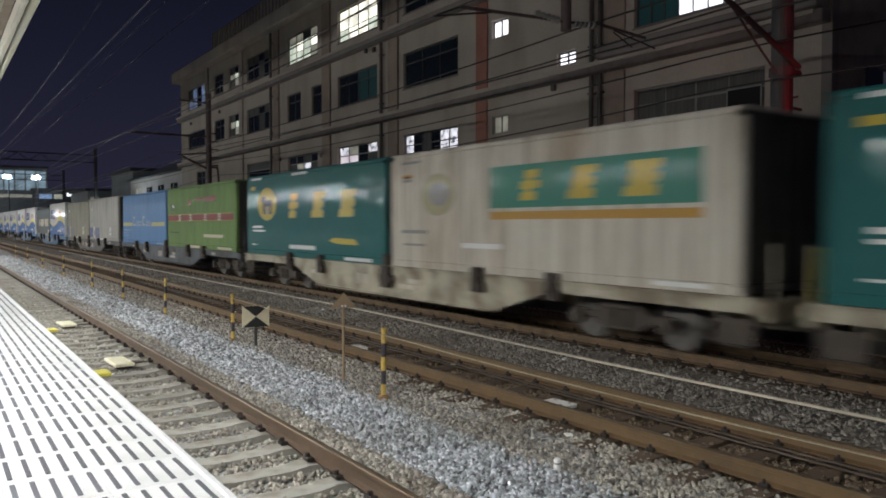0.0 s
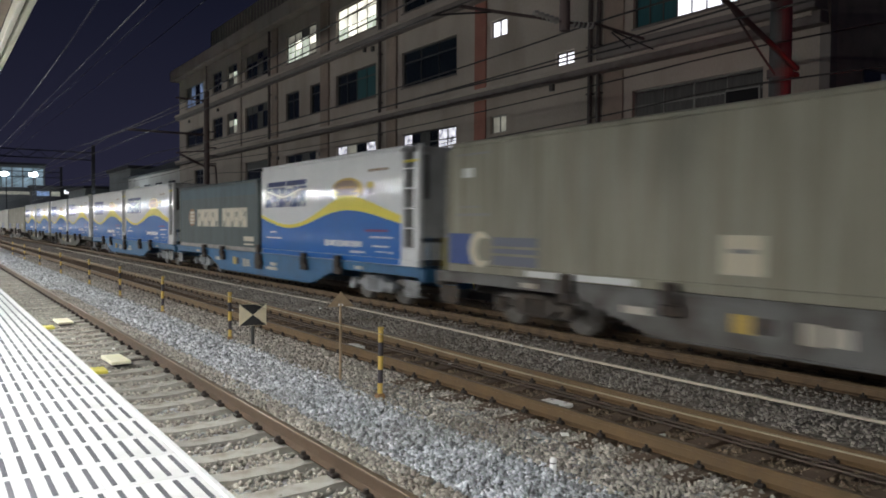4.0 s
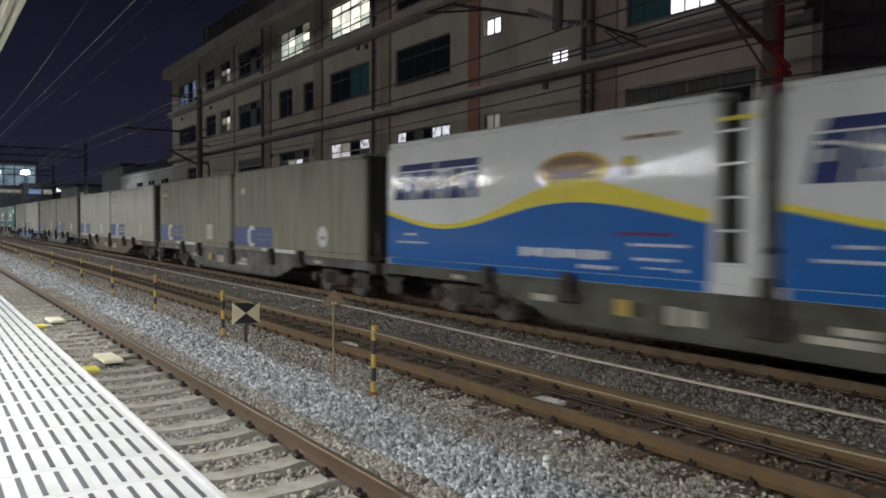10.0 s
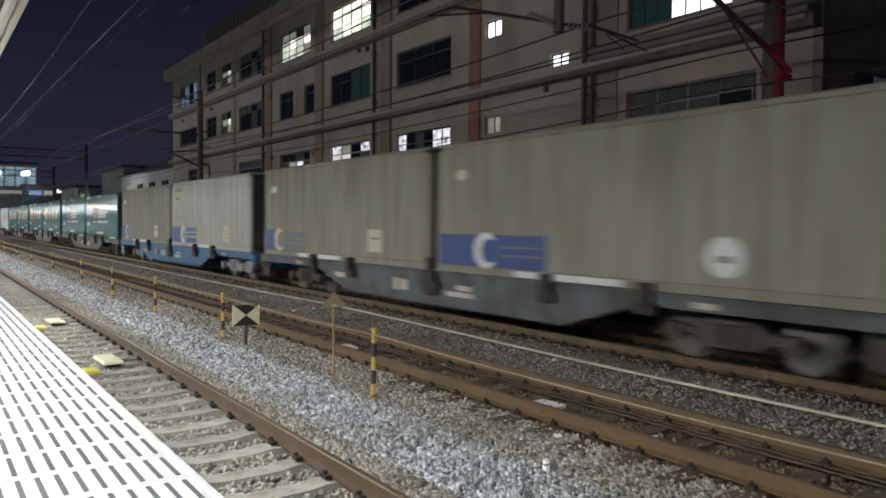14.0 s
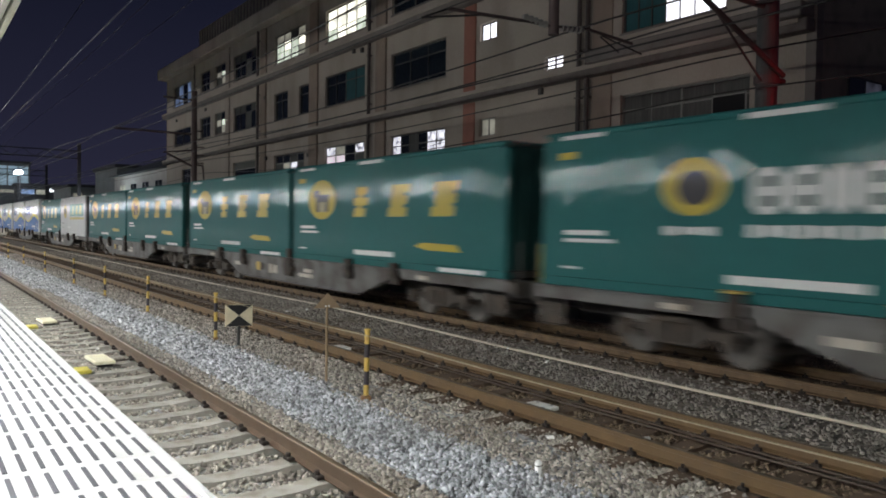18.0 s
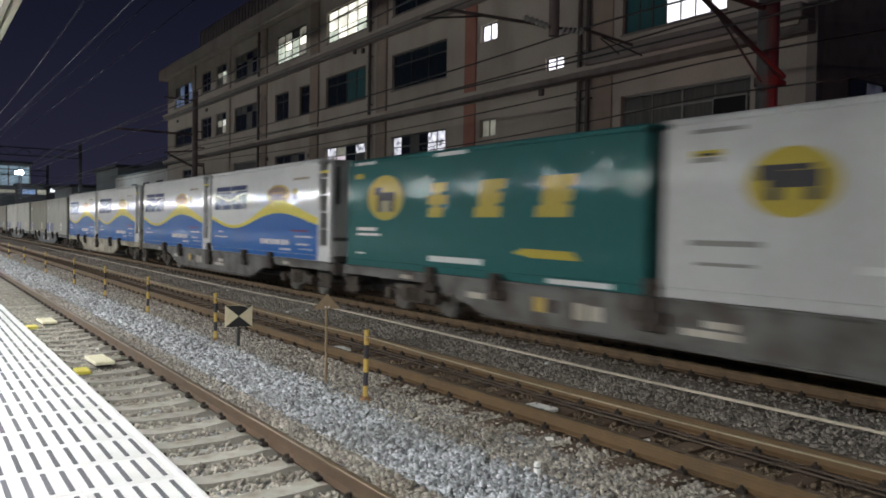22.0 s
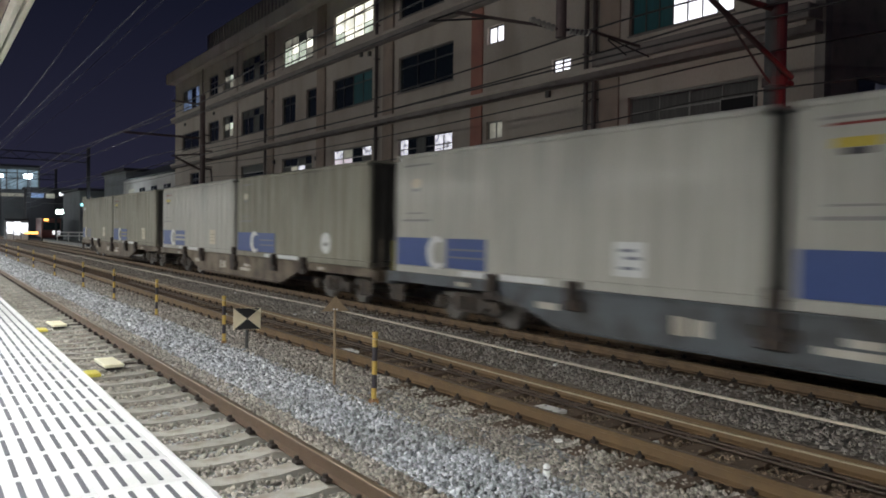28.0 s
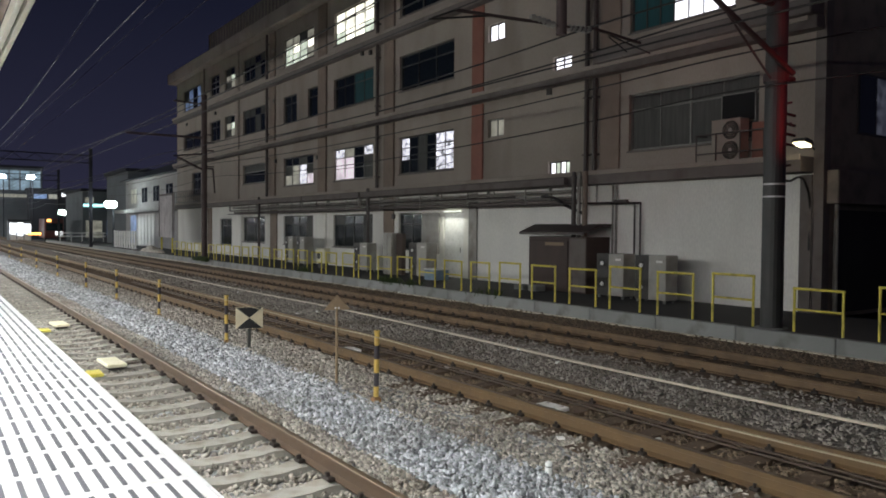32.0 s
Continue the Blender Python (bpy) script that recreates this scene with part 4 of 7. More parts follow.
def decal(c, name, u0, u1, z0, z1, material, out=0.004, label=""):
    """A flat marking on the near side; u runs from the rear end."""
    return part(name, bx(-CW - out, -CW - 0.0005, CL / 2 - u1, CL / 2 - u0, z0, z1), material, c, label)


def disc(c, name, u, z, ru, rz, material, out=0.004, label=""):
    n = 28
    pts = [(CL / 2 - u + ru * math.cos(2 * math.pi * i / n), z + rz * math.sin(2 * math.pi * i / n)) for i in range(n)]
    return part(name, prism(B(), pts, "x", -CW - out, -CW - 0.0005), material, c, label)


def crescent(c, u, z, r, material, out=0.007):
    """A moon: a disc with a smaller, shifted disc taken away, open towards the front end."""
    bm = B()
    n = 24
    rows_ = []
    for i in range(n + 1):
        t = math.radians(35 + 290 * i / n)
        w = math.sin(math.pi * i / n) ** 0.7
        inner = r * (1 - 0.62 * w)
        rows_.append([bm.verts.new((x, CL / 2 - u - q * math.cos(t), z + q * math.sin(t))) for x, q in ((-CW - out, r), (-CW - out, inner - 0.002), (-CW - 0.0005, inner - 0.002), (-CW - 0.0005, r))])
    for p, q in zip(rows_[:-1], rows_[1:]):
        for k in range(4):
            bm.faces.new((p[k], p[(k + 1) % 4], q[(k + 1) % 4], q[k]))
    bm.faces.new(rows_[0][::-1])
    bm.faces.new(rows_[-1])
    bmesh.ops.recalc_face_normals(bm, faces=bm.faces)
    return part("crescent", bm, material, c)


def shell(name, label, side, end, height=2.6, ribs=0.0, pitch=0.28, roof=None, hole=0.0):
    """An empty container: walls, roof, ends, sills, corner posts and castings. hole: an open ladder bay at the front end."""
    c = thing(name, label, "container")
    L2 = CL / 2
    y0 = -L2 + hole
    h0, h1 = 0.16, height - 0.10
    for s in (-1, 1):
        bm = B()
        if ribs and s < 0:
            n = int((L2 - 0.12 - (y0 + 0.12)) / pitch)
            ys = np.linspace(y0 + 0.12, L2 - 0.12, n + 1)
            pts = []
            for a, b in zip(ys[:-1], ys[1:]):
                d = b - a
                pts += [(-CW + ribs, a), (-CW + ribs, a + 0.12 * d), (-CW, a + 0.22 * d), (-CW, a + 0.90 * d)]
            pts += [(-CW + ribs, ys[-1]), (-CW + 0.06, ys[-1]), (-CW + 0.06, ys[0])]
            prism(bm, pts, "z", h0, h1)
        else:
            x = sorted((s * CW, s * (CW - 0.05)))
            box(bm, x[0], x[1], y0 + 0.12, L2 - 0.12, h0, h1)
        part("side_wall", bm, side, c)
        x = sorted((s * (CW + 0.003), s * (CW - 0.11)))
        part("bottom_rail", bx(x[0], x[1], -L2 + 0.12, L2 - 0.12, 0.0, 0.157, bevel=0.012), side, c)
        part("top_rail", bx(x[0], x[1], y0 + 0.12, L2 - 0.12, h1 + 0.003, height, bevel=0.02), side, c)
        for a, b in ((y0, y0 + 0.118), (L2 - 0.118, L2)):
            part("corner_post", bx(x[0], x[1], a, b, 0.13, height - 0.13, bevel=0.02), side, c)
        for a, b in ((-L2, -L2 + 0.16), (L2 - 0.16, L2)):
            part("corner_casting", bx(*sorted((s * (CW + 0.006), s * (CW - 0.14))), a, b, -0.002, 0.125, bevel=0.01), side if not hole else M["c_white"], c)
    part("roof", bx(-CW + 0.02, CW - 0.02, y0 + 0.02, L2 - 0.02, height - 0.04, height + 0.012, bevel=0.01), roof or side, c)
    part("floor", bx(-CW + 0.12, CW - 0.12, -L2 + 0.02, L2 - 0.02, 0.02, 0.14), M["c_end"], c)
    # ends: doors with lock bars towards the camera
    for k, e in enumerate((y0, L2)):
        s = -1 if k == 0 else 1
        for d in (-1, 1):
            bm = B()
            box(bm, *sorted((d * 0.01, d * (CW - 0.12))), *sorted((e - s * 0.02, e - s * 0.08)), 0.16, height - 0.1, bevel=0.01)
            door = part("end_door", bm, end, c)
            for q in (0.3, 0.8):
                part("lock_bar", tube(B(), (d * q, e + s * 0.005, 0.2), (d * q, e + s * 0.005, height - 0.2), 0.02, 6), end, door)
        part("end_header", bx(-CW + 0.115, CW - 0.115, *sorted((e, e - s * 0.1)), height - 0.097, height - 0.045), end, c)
    if hole:
        # ladder bay: back plate, corner post and white rungs
        part("bay_plate", bx(-CW + 0.30, CW - 0.30, y0 - 0.03, y0 - 0.003, 0.16, height), M["c_end"], c)
        # cooling unit closing the bay at the end, with its louvre, dark slots and lower casing
        unit = part("cooling_panel", bx(-CW + 0.13, CW - 0.13, -L2 + 0.02, -L2 + 0.07, 0.66, height - 0.05, bevel=0.01), M["c_endpale"], c, "pale grey cooling unit panel")
        part("unit_casing", bx(-CW + 0.16, CW - 0.5, -L2 - 0.02, -L2 + 0.30, 0.16, 0.56, bevel=0.02), M["c_white"], c)
        part("unit_gap", bx(-CW + 0.14, CW - 0.14, -L2 + 0.08, -L2 + 0.12, 0.57, 0.655), M["c_end"], c)
        part("panel_slot", bx(-CW + 0.16, -CW + 0.27, -L2 + 0.008, -L2 + 0.018, 1.55, 2.55), M["c_end"], unit)
        part("panel_slot", bx(0.75, CW - 0.16, -L2 + 0.006, -L2 + 0.018, 0.75, 2.6), M["c_endgrey"], unit)
        for q in range(4):
            part("louvre", bx(-0.55, 0.25, -L2 + 0.004, -L2 + 0.018, 1.85 + 0.14 * q, 1.88 + 0.14 * q), M["pipe_grey"], unit)
        part("unit_label", bx(0.55, 0.85, -L2 - 0.002, -L2 + 0.005, 0.42, 0.60), M["d_yellow"], unit, "yellow label")
        for s in (-1, 1):
            part("bay_panel", bx(*sorted((s * (CW - 0.05), s * (CW - 0.08))), -L2 + 0.1, -L2 + 0.32, 0.41, height - 0.17), M["c_wave_white"], c)
        for s in (-1, 1):
            part("bay_post", bx(*sorted((s * CW, s * (CW - 0.10))), -L2, -L2 + 0.10, 0.13, height, bevel=0.015), M["c_wave_white"], c, "white corner post")
            for q in range(5):
                z = 0.42 + 0.46 * q
                part("ladder_rung", tube(B(), (s * (CW - 0.04), -L2 + 0.1, z), (s * (CW - 0.04), y0, z), 0.022, 6), M["c_wave_white"], c, "white ladder rung")
            part("bay_box", bx(*sorted((s * CW, s * (CW - 0.2))), -L2 + 0.1, y0 - 0.003, 0.13, 0.40, bevel=0.01), M["c_wave_white"], c)
        part("bay_lamp_plate", bx(-CW - 0.004, -CW + 0.02, -L2 + 0.10, y0 - 0.01, height - 0.40, height - 0.34), M["c_wave_yellow"], c, "yellow hazard plate")
    return c


def glyph(c, u0, u1, z0, z1, material, seed):
    """A plain leaning shape of the size and colour of one sign: three bars on a stem."""
    k = seed % 3
    w, h, lean = (u1 - u0) * (0.72, 0.84, 0.90)[k], z1 - z0, 0.22 * (z1 - z0)
    u = u0 + (u1 - u0 - w) / 2
    x0, x1 = -CW - 0.0045, -CW - 0.0005

    def q(a, z):
        return (CL / 2 - (u + a * w) - lean * z, z0 + z * h)
    bars = (((0.1, 0.0, 0.9), (0.0, 0.38, 1.0), (0.15, 0.74, 0.85)), ((0.0, 0.0, 1.0), (0.08, 0.37, 0.95), (0.12, 0.74, 1.0)), ((0.0, 0.0, 1.0), (0.1, 0.36, 1.0), (0.05, 0.72, 1.0)))[k]
    stem = ((0.3, 0.62), (0.12, 0.8), (0.14, 0.88))[k]
    bm = B()
    zs = (0.0, 0.28, 0.38, 0.64, 0.74, 1.0)
    # one outline down the far side and up the near side
    far, near = [], []
    for n, (l, z, r) in enumerate(bars):
        za, zb = zs[2 * n], zs[2 * n + 1]
        far += [q(l, za), q(l, zb)]
        near += [q(r, za), q(r, zb)]
        if n < 2:
            far += [q(stem[0], zb), q(stem[0], zs[2 * n + 2])]
            near += [q(stem[1], zb), q(stem[1], zs[2 * n + 2])]
    prism(bm, far + near[::-1], "x", x0, x1)
    bmesh.ops.recalc_face_normals(bm, faces=bm.faces)
    part("lettering", bm, material, c)


def small_bars(c, rows, material, word=0.0):
    """Unreadable lines of print as plain bars; word: cut into pieces of that length."""
    for u0, u1, z0, z1 in rows:
        if not word:
            decal(c, "marking", u0, u1, z0, z1, material)
            continue
        n = max(1, round((u1 - u0) / word))
        for k in range(n):
            a = u0 + (u1 - u0) * k / n
            h = (z1 - z0) * (0.0, 0.12, 0.05)[k % 3]
            decal(c, "marking", a, a + (u1 - u0) / n * (0.72, 0.84, 0.62)[k % 3], z0 + h, z1 - h / 2, material)


def teal_box(kind, height=2.6):
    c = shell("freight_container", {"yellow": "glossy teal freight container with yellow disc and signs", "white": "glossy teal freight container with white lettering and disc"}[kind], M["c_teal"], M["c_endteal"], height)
    if kind == "yellow":
        disc(c, "emblem", 1.85, 1.65, 0.80, 0.53, M["d_yellow"])
        decal(c, "emblem_centre", 1.52, 2.22, 1.32, 1.62, M["d_tan"], 0.006)
        decal(c, "emblem_shape", 1.50, 2.28, 1.58, 1.78, M["d_dark"], 0.008)
        decal(c, "emblem_shape", 1.36, 1.70, 1.72, 1.90, M["d_dark"], 0.0085)
        for u in (1.50, 2.08):
            decal(c, "emblem_leg", u, u + 0.17, 1.32, 1.60, M["d_dark"], 0.0075)
        for i, u in enumerate((3.44, 5.2, 7.0)):
            glyph(c, u, u + 0.94, 1.19, 1.92, M["d_yellow"], i)
        bm = B()
        prism(bm, [(CL / 2 - 6.45, 0.53), (CL / 2 - 6.75, 0.62), (CL / 2 - 8.0, 0.60), (CL / 2 - 8.15, 0.45), (CL / 2 - 6.95, 0.46)], "x", -CW - 0.004, -CW - 0.0005)
        part("marking", bm, M["d_yellow"], c)
    else:
        disc(c, "emblem", 3.1, 1.60, 0.54, 0.42, M["d_yellow"])
        disc(c, "emblem_centre", 3.14, 1.58, 0.32, 0.25, M["d_dark"], 0.006)
        for i, w in enumerate((0.47, 0.47, 0.34, 0.47, 0.47)):
            u = 4.02 + (0.0, 0.51, 1.02, 1.40, 1.91)[i]
            bm = B()
            h = CL / 2
            x0, x1 = -CW - 0.0045, -CW - 0.0005
            k = 0.12
            prism(bm, [(h - u - k, 1.20), (h - u - w + k, 1.20), (h - u - w, 1.20 + k), (h - u - w, 1.81 - k), (h - u - w + k, 1.81), (h - u - k, 1.81), (h - u, 1.81 - k), (h - u, 1.20 + k)], "x", x0, x1)
            part("letter_block", bm, M["d_white"], c)
            for z in ((1.30, 1.44), (1.56, 1.70)):
                if i != 2:
                    decal(c, "letter_gap", u + 0.16, u + w - 0.12, *z, M["c_endteal"], 0.006)
        decal(c, "letter_bar", 6.42, 7.0, 1.50, 1.70, M["d_white"])
        decal(c, "letter_gap", 6.5, 6.86, 1.55, 1.64, M["c_endteal"], 0.006)
        small_bars(c, ((4.0, 6.9, 0.89, 1.06),), M["d_white"], 0.22)
        small_bars(c, ((2.62, 3.6, 0.90, 1.03),), M["d_white"], 0.3)
    decal(c, "emblem_small", 0.4, 0.8, 2.14, 2.26, M["d_yellow"])
    small_bars(c, ((0.55, 1.45, 0.87, 0.95), (0.55, 1.65, 0.75, 0.81), (0.5, 0.9, 0.30, 0.34), (3.7, 5.55, 0.25, 0.37), (3.9, 5.0, 2.47, 2.55), (0.45, 1.4, 2.47, 2.54), (7.4, 8.9, 0.03, 0.12)), M["d_white"])
    return c


def banner_box(dirty):
    m = M["c_white_dirty"] if dirty else M["c_white"]
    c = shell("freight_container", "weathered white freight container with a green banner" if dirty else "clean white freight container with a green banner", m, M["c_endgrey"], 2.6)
    y = M["d_ochre"] if dirty else M["d_yellow"]
    decal(c, "banner", 3.85, 8.8, 1.30, 2.10, M["d_green"])
    decal(c, "stripe", 3.85, 8.8, 1.08, 1.23, y)
    for i, u in enumerate((4.6, 5.95, 7.25)):
        glyph(c, u, u + 0.74, 1.43, 1.99, M["d_yellow"], i)
    disc(c, "emblem", 2.0, 1.63, 0.64, 0.46, M["d_tan"] if dirty else y)
    if dirty:
        disc(c, "emblem_shape", 2.05, 1.64, 0.40, 0.26, M["d_faint"], 0.006)
    else:
        decal(c, "emblem_shape", 1.66, 2.40, 1.56, 1.78, M["d_dark"], 0.006)
        decal(c, "emblem_shape", 1.52, 1.88, 1.66, 1.86, M["d_dark"], 0.0065)
        decal(c, "emblem_shape", 1.86, 2.30, 1.785, 1.86, M["d_dark"], 0.006)
        for u in (1.66, 2.20):
            decal(c, "emblem_leg", u, u + 0.19, 1.40, 1.555, M["d_dark"], 0.006)
    small_bars(c, ((0.5, 1.3, 2.36, 2.42), (0.5, 0.95, 1.95, 2.02), (0.5, 1.6, 0.78, 0.86), (0.6, 1.5, 0.5, 0.55)), M["d_faint"])
    decal(c, "emblem_small", 0.5, 1.0, 2.03, 2.12, y)
    decal(c, "emblem_small_shape", 0.6, 0.9, 2.04, 2.08, M["d_dark"], 0.0055)
    small_bars(c, ((2.9, 4.2, 0.5, 0.6), (7.9, 8.9, 0.06, 0.13)), M["d_white"])
    return c


def green_box():
    c = shell("freight_container", "leaf-green freight container with a dark red stripe and white marks", M["c_green"], M["c_end"], 2.6)
    decal(c, "stripe", 0.12, 9.15, 1.16, 1.40, M["d_red"])
    for z in (1.135, 1.405):
        decal(c, "stripe_edge", 0.12, 9.15, z, z + 0.02, M["d_ochre"])
    small_bars(c, ((0.55, 1.2, 1.80, 1.87), (0.62, 1.1, 1.62, 1.69)), M["d_dark"])
    decal(c, "marking", 3.3, 3.75, 1.80, 2.02, M["d_red"])
    for u in (1.85, 3.5, 5.55, 7.3):
        for k in range(3):
            decal(c, "mark", u + 0.05, u + 0.37, 1.15 + 0.10 * k, 1.215 + 0.10 * k, M["d_cream"], 0.006)
    small_bars(c, ((4.3, 5.6, 1.96, 2.08), (5.7, 7.1, 1.90, 2.10)), M["d_red"])
    decal(c, "marking", 0.7, 1.3, 1.72, 1.80, M["d_dark"])
    decal(c, "marking", 5.5, 7.95, 0.48, 0.60, M["d_cream"])
    decal(c, "marking", 0.5, 1.9, 0.62, 0.66, M["d_dark"])
    small_bars(c, ((3.2, 5.0, 0.02, 0.12), (7.3, 8.9, 0.04, 0.13)), M["d_cream"])
    return c


def blue_box():
    c = shell("freight_container", "sky-blue freight container with a pale yellow stripe", M["c_blue"], M["c_end"], 2.6)
    decal(c, "stripe", 0.15, 2.4, 0.92, 1.10, M["d_straw"])
    decal(c, "stripe", 6.65, 9.15, 0.92, 1.10, M["d_straw"])
    # two initials and two words in worn print
    for u, n, w, h in ((2.6, 1, 0.52, 0.50), (3.3, 5, 0.20, 0.26), (4.75, 1, 0.52, 0.50), (5.45, 4, 0.20, 0.26)):
        for k in range(n):
            a = u + k * (w + 0.06)
            decal(c, "lettering", a, a + w * 0.34, 0.92, 0.92 + h, M["d_mist"])
            decal(c, "lettering", a + w * 0.35, a + w, 0.92, 0.92 + h * 0.24, M["d_mist"])
            decal(c, "lettering", a + w * 0.35, a + w * 0.9, 0.92 + h * (0.76, 0.45)[k % 2], 0.92 + h * (1.0, 0.69)[k % 2], M["d_mist"])
    small_bars(c, ((0.4, 2.2, 0.66, 0.72), (0.4, 1.3, 0.52, 0.555), (0.4, 1.6, 0.38, 0.415), (7.6, 8.9, 0.05, 0.11)), M["d_mist"], 0.24)
    return c


def grey_box(look_, tone=""):
    """look_: marked (cool grey, disc badge), yellow (yellow emblem, striped patch) or beige (faded and dirty)."""
    words = {"marked": "pale grey ribbed freight container with blue patches", "yellow": "pale grey ribbed freight container with yellow emblem and blue patch", "beige": "dirty beige ribbed freight container with faded blue patch"}
    if tone:
        words["marked"] = {"c_pale": "off-white ribbed freight container with blue patches", "c_beige": "dull beige ribbed freight container with blue patches"}[tone]
        words["yellow"] = "dirty beige ribbed freight container with yellow emblem and striped blue patch"
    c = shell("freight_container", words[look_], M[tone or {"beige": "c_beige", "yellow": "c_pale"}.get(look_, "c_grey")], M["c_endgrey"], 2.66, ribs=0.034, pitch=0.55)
    decal(c, "patch", 0.13, 0.95 if look_ == "beige" else 1.5, 0.165, 0.79, M["d_blue"])
    crescent(c, 1.72 if look_ != "beige" else 1.2, 0.48, 0.36, M["d_cream" if look_ == "beige" else "d_white"])
    if look_ == "marked":
        decal(c, "patch", 1.503 if tone == "c_beige" else 2.1, 3.45, 0.165, 0.79, M["d_blue"])
        for z in (0.54, 0.38):
            decal(c, "marking", 2.2, 3.4, z, z + 0.04, M["d_ghost"], 0.006)
        if tone == "c_pale":
            decal(c, "badge", 6.78, 7.40, 0.27, 0.82, M["d_white"])
            for u, z in ((6.90, 0.66), (7.0, 0.54), (6.92, 0.38)):
                decal(c, "badge_mark", u, u + 0.30, z, z + 0.05, M["d_ghost"], 0.0055)
        else:
            disc(c, "badge", 7.05, 0.56, 0.29, 0.29, M["d_white"])
            decal(c, "badge_mark", 6.92, 7.18, 0.48, 0.58, M["d_faint"], 0.0055)
        disc(c, "emblem", 0.9, 2.0, 0.20, 0.11, M["d_cream"])
        decal(c, "emblem_shape", 0.75, 1.05, 1.82, 1.88, M["d_faint"], 0.0055)
    elif look_ == "yellow":
        for z, h in ((0.62, 0.17), (0.45, 0.09), (0.165, 0.2)):
            decal(c, "patch", 2.1, 3.45, z, z + h, M["d_blue"])
        decal(c, "badge", 6.75, 7.4, 0.30, 0.85, M["d_cream"])
        for z in (0.42, 0.54, 0.66):
            decal(c, "badge_mark", 6.87, 7.28, z, z + 0.03, M["d_tan"], 0.0055)
        decal(c, "marking", 0.5, 1.45, 2.30, 2.335, M["d_red"], 0.0055)
        decal(c, "emblem", 0.55, 1.15, 2.03, 2.15, M["d_yellow"])
        decal(c, "emblem_shape", 0.68, 1.02, 1.94, 2.025, M["d_dark"], 0.0055)
    else:
        for z, h in ((0.56, 0.17), (0.42, 0.09), (0.19, 0.18)):
            decal(c, "patch", 1.6, 2.9, z, z + h, M["d_ghost"])
        decal(c, "badge", 6.75, 7.4, 0.30, 0.85, M["d_cream"])
        decal(c, "badge_mark", 6.87, 7.28, 0.6, 0.66, M["d_faint"], 0.0055)
        decal(c, "emblem", 0.62, 0.95, 1.93, 2.12, M["d_white"])
    small_bars(c, ((0.35, 1.5, 1.15, 1.20), (0.5, 1.2, 1.32, 1.35), (0.4, 1.5, 2.38, 2.42)), M["d_faint"])
    decal(c, "bare_sill", 2.6, 5.2, 0.02, 0.13, M["d_white"], 0.008)
    return c


def wave_box():
    hgt = 2.79
    c = shell("freight_container", "glossy white freight container with blue wave and yellow swoosh", M["c_wave_white"], M["c_endpale"], hgt, hole=0.66)
    n = 48
    L = CL - 0.66 - 0.12

    def blue_top(s):
        return 1.085 + 0.245 * math.cos(2 * math.pi * (s - 0.685) / (0.86 if s < 0.685 else 0.98))

    def band(s):
        return 0.10 + 0.27 * math.exp(-((s - 0.70) / 0.2) ** 2) + 0.07 * math.exp(-((s - 1.0) / 0.15) ** 2)
    for nm, lo, hi, mm, out in (("wave_field", lambda s: 0.158, blue_top, M["c_wave_blue"], 0.004), ("swoosh", blue_top, lambda s: blue_top(s) + band(s), M["c_wave_yellow"], 0.0045)):
        bm = B()
        vs = []
        for i in range(n + 1):
            s = i / n
            y = CL / 2 - 0.02 - s * L
            vs.append([bm.verts.new((-CW - o, y, z)) for o in (out, 0.0) for z in (lo(s), hi(s))])
        for a, b in zip(vs[:-1], vs[1:]):
            bm.faces.new((a[0], a[1], b[1], b[0]))
            bm.faces.new((a[1], a[3], b[3], b[1]))
            bm.faces.new((a[2], a[0], b[0], b[2]))
        bmesh.ops.recalc_face_normals(bm, faces=bm.faces)
        part(nm, bm, mm, c)
    decal(c, "blue_rail", 0.13, CL - 0.80, 0.012, 0.15, M["c_wave_blue"], 0.008)
    # dark slanted lettering block with a white wavy line through it
    def slab(name, u0, u1, z0, z1, lean, material, out):
        h = CL / 2
        bm = B()
        prism(bm, [(h - u0, z0), (h - u1, z0), (h - u1 - lean, z1), (h - u0 - lean, z1)], "x", -CW - out, -CW - 0.0005)
        bmesh.ops.recalc_face_normals(bm, faces=bm.faces)
        part(name, bm, material, c)
    slab("lettering", 0.52, 1.95, 2.12, 2.27, 0.06, M["d_navy"], 0.0045)
    slab("lettering", 2.02, 3.5, 2.12, 2.27, 0.06, M["d_navy"], 0.0045)
    for k in range(6):
        u = 0.34 + 0.53 * k
        slab("lettering", u, u + 0.475, 1.48, 2.09 - (0.05 if k == 3 else 0.0), 0.13, M["d_navy"], 0.0045)
        # the pale gaps inside each slanting sign
        slab("lettering_gap", u + 0.18, u + 0.30, 1.48 if k % 2 else 1.74, 1.64 if k % 2 else 1.90, 0.03, M["c_wave_white"], 0.0058)
    bm = B()
    vs = []
    for i in range(25):
        u = 0.5 + 0.125 * i
        z = 1.87 - 0.10 * math.sin((u - 1.1) * 2.1)
        vs.append([bm.verts.new((-CW - o, CL / 2 - u, z + d)) for o, d in ((0.0075, 0.0), (0.0075, 0.045), (0.0005, 0.045), (0.0005, 0.0))])
    for p, q in zip(vs[:-1], vs[1:]):
        for k in range(4):
            bm.faces.new((p[k], p[(k + 1) % 4], q[(k + 1) % 4], q[k]))
    bmesh.ops.recalc_face_normals(bm, faces=bm.faces)
    part("white_line", bm, M["d_white"], c)
    disc(c, "emblem", 6.1, 1.87, 0.9, 0.31, M["d_gold"])
    disc(c, "emblem_field", 6.05, 1.95, 0.70, 0.17, M["d_brown"], 0.0056)
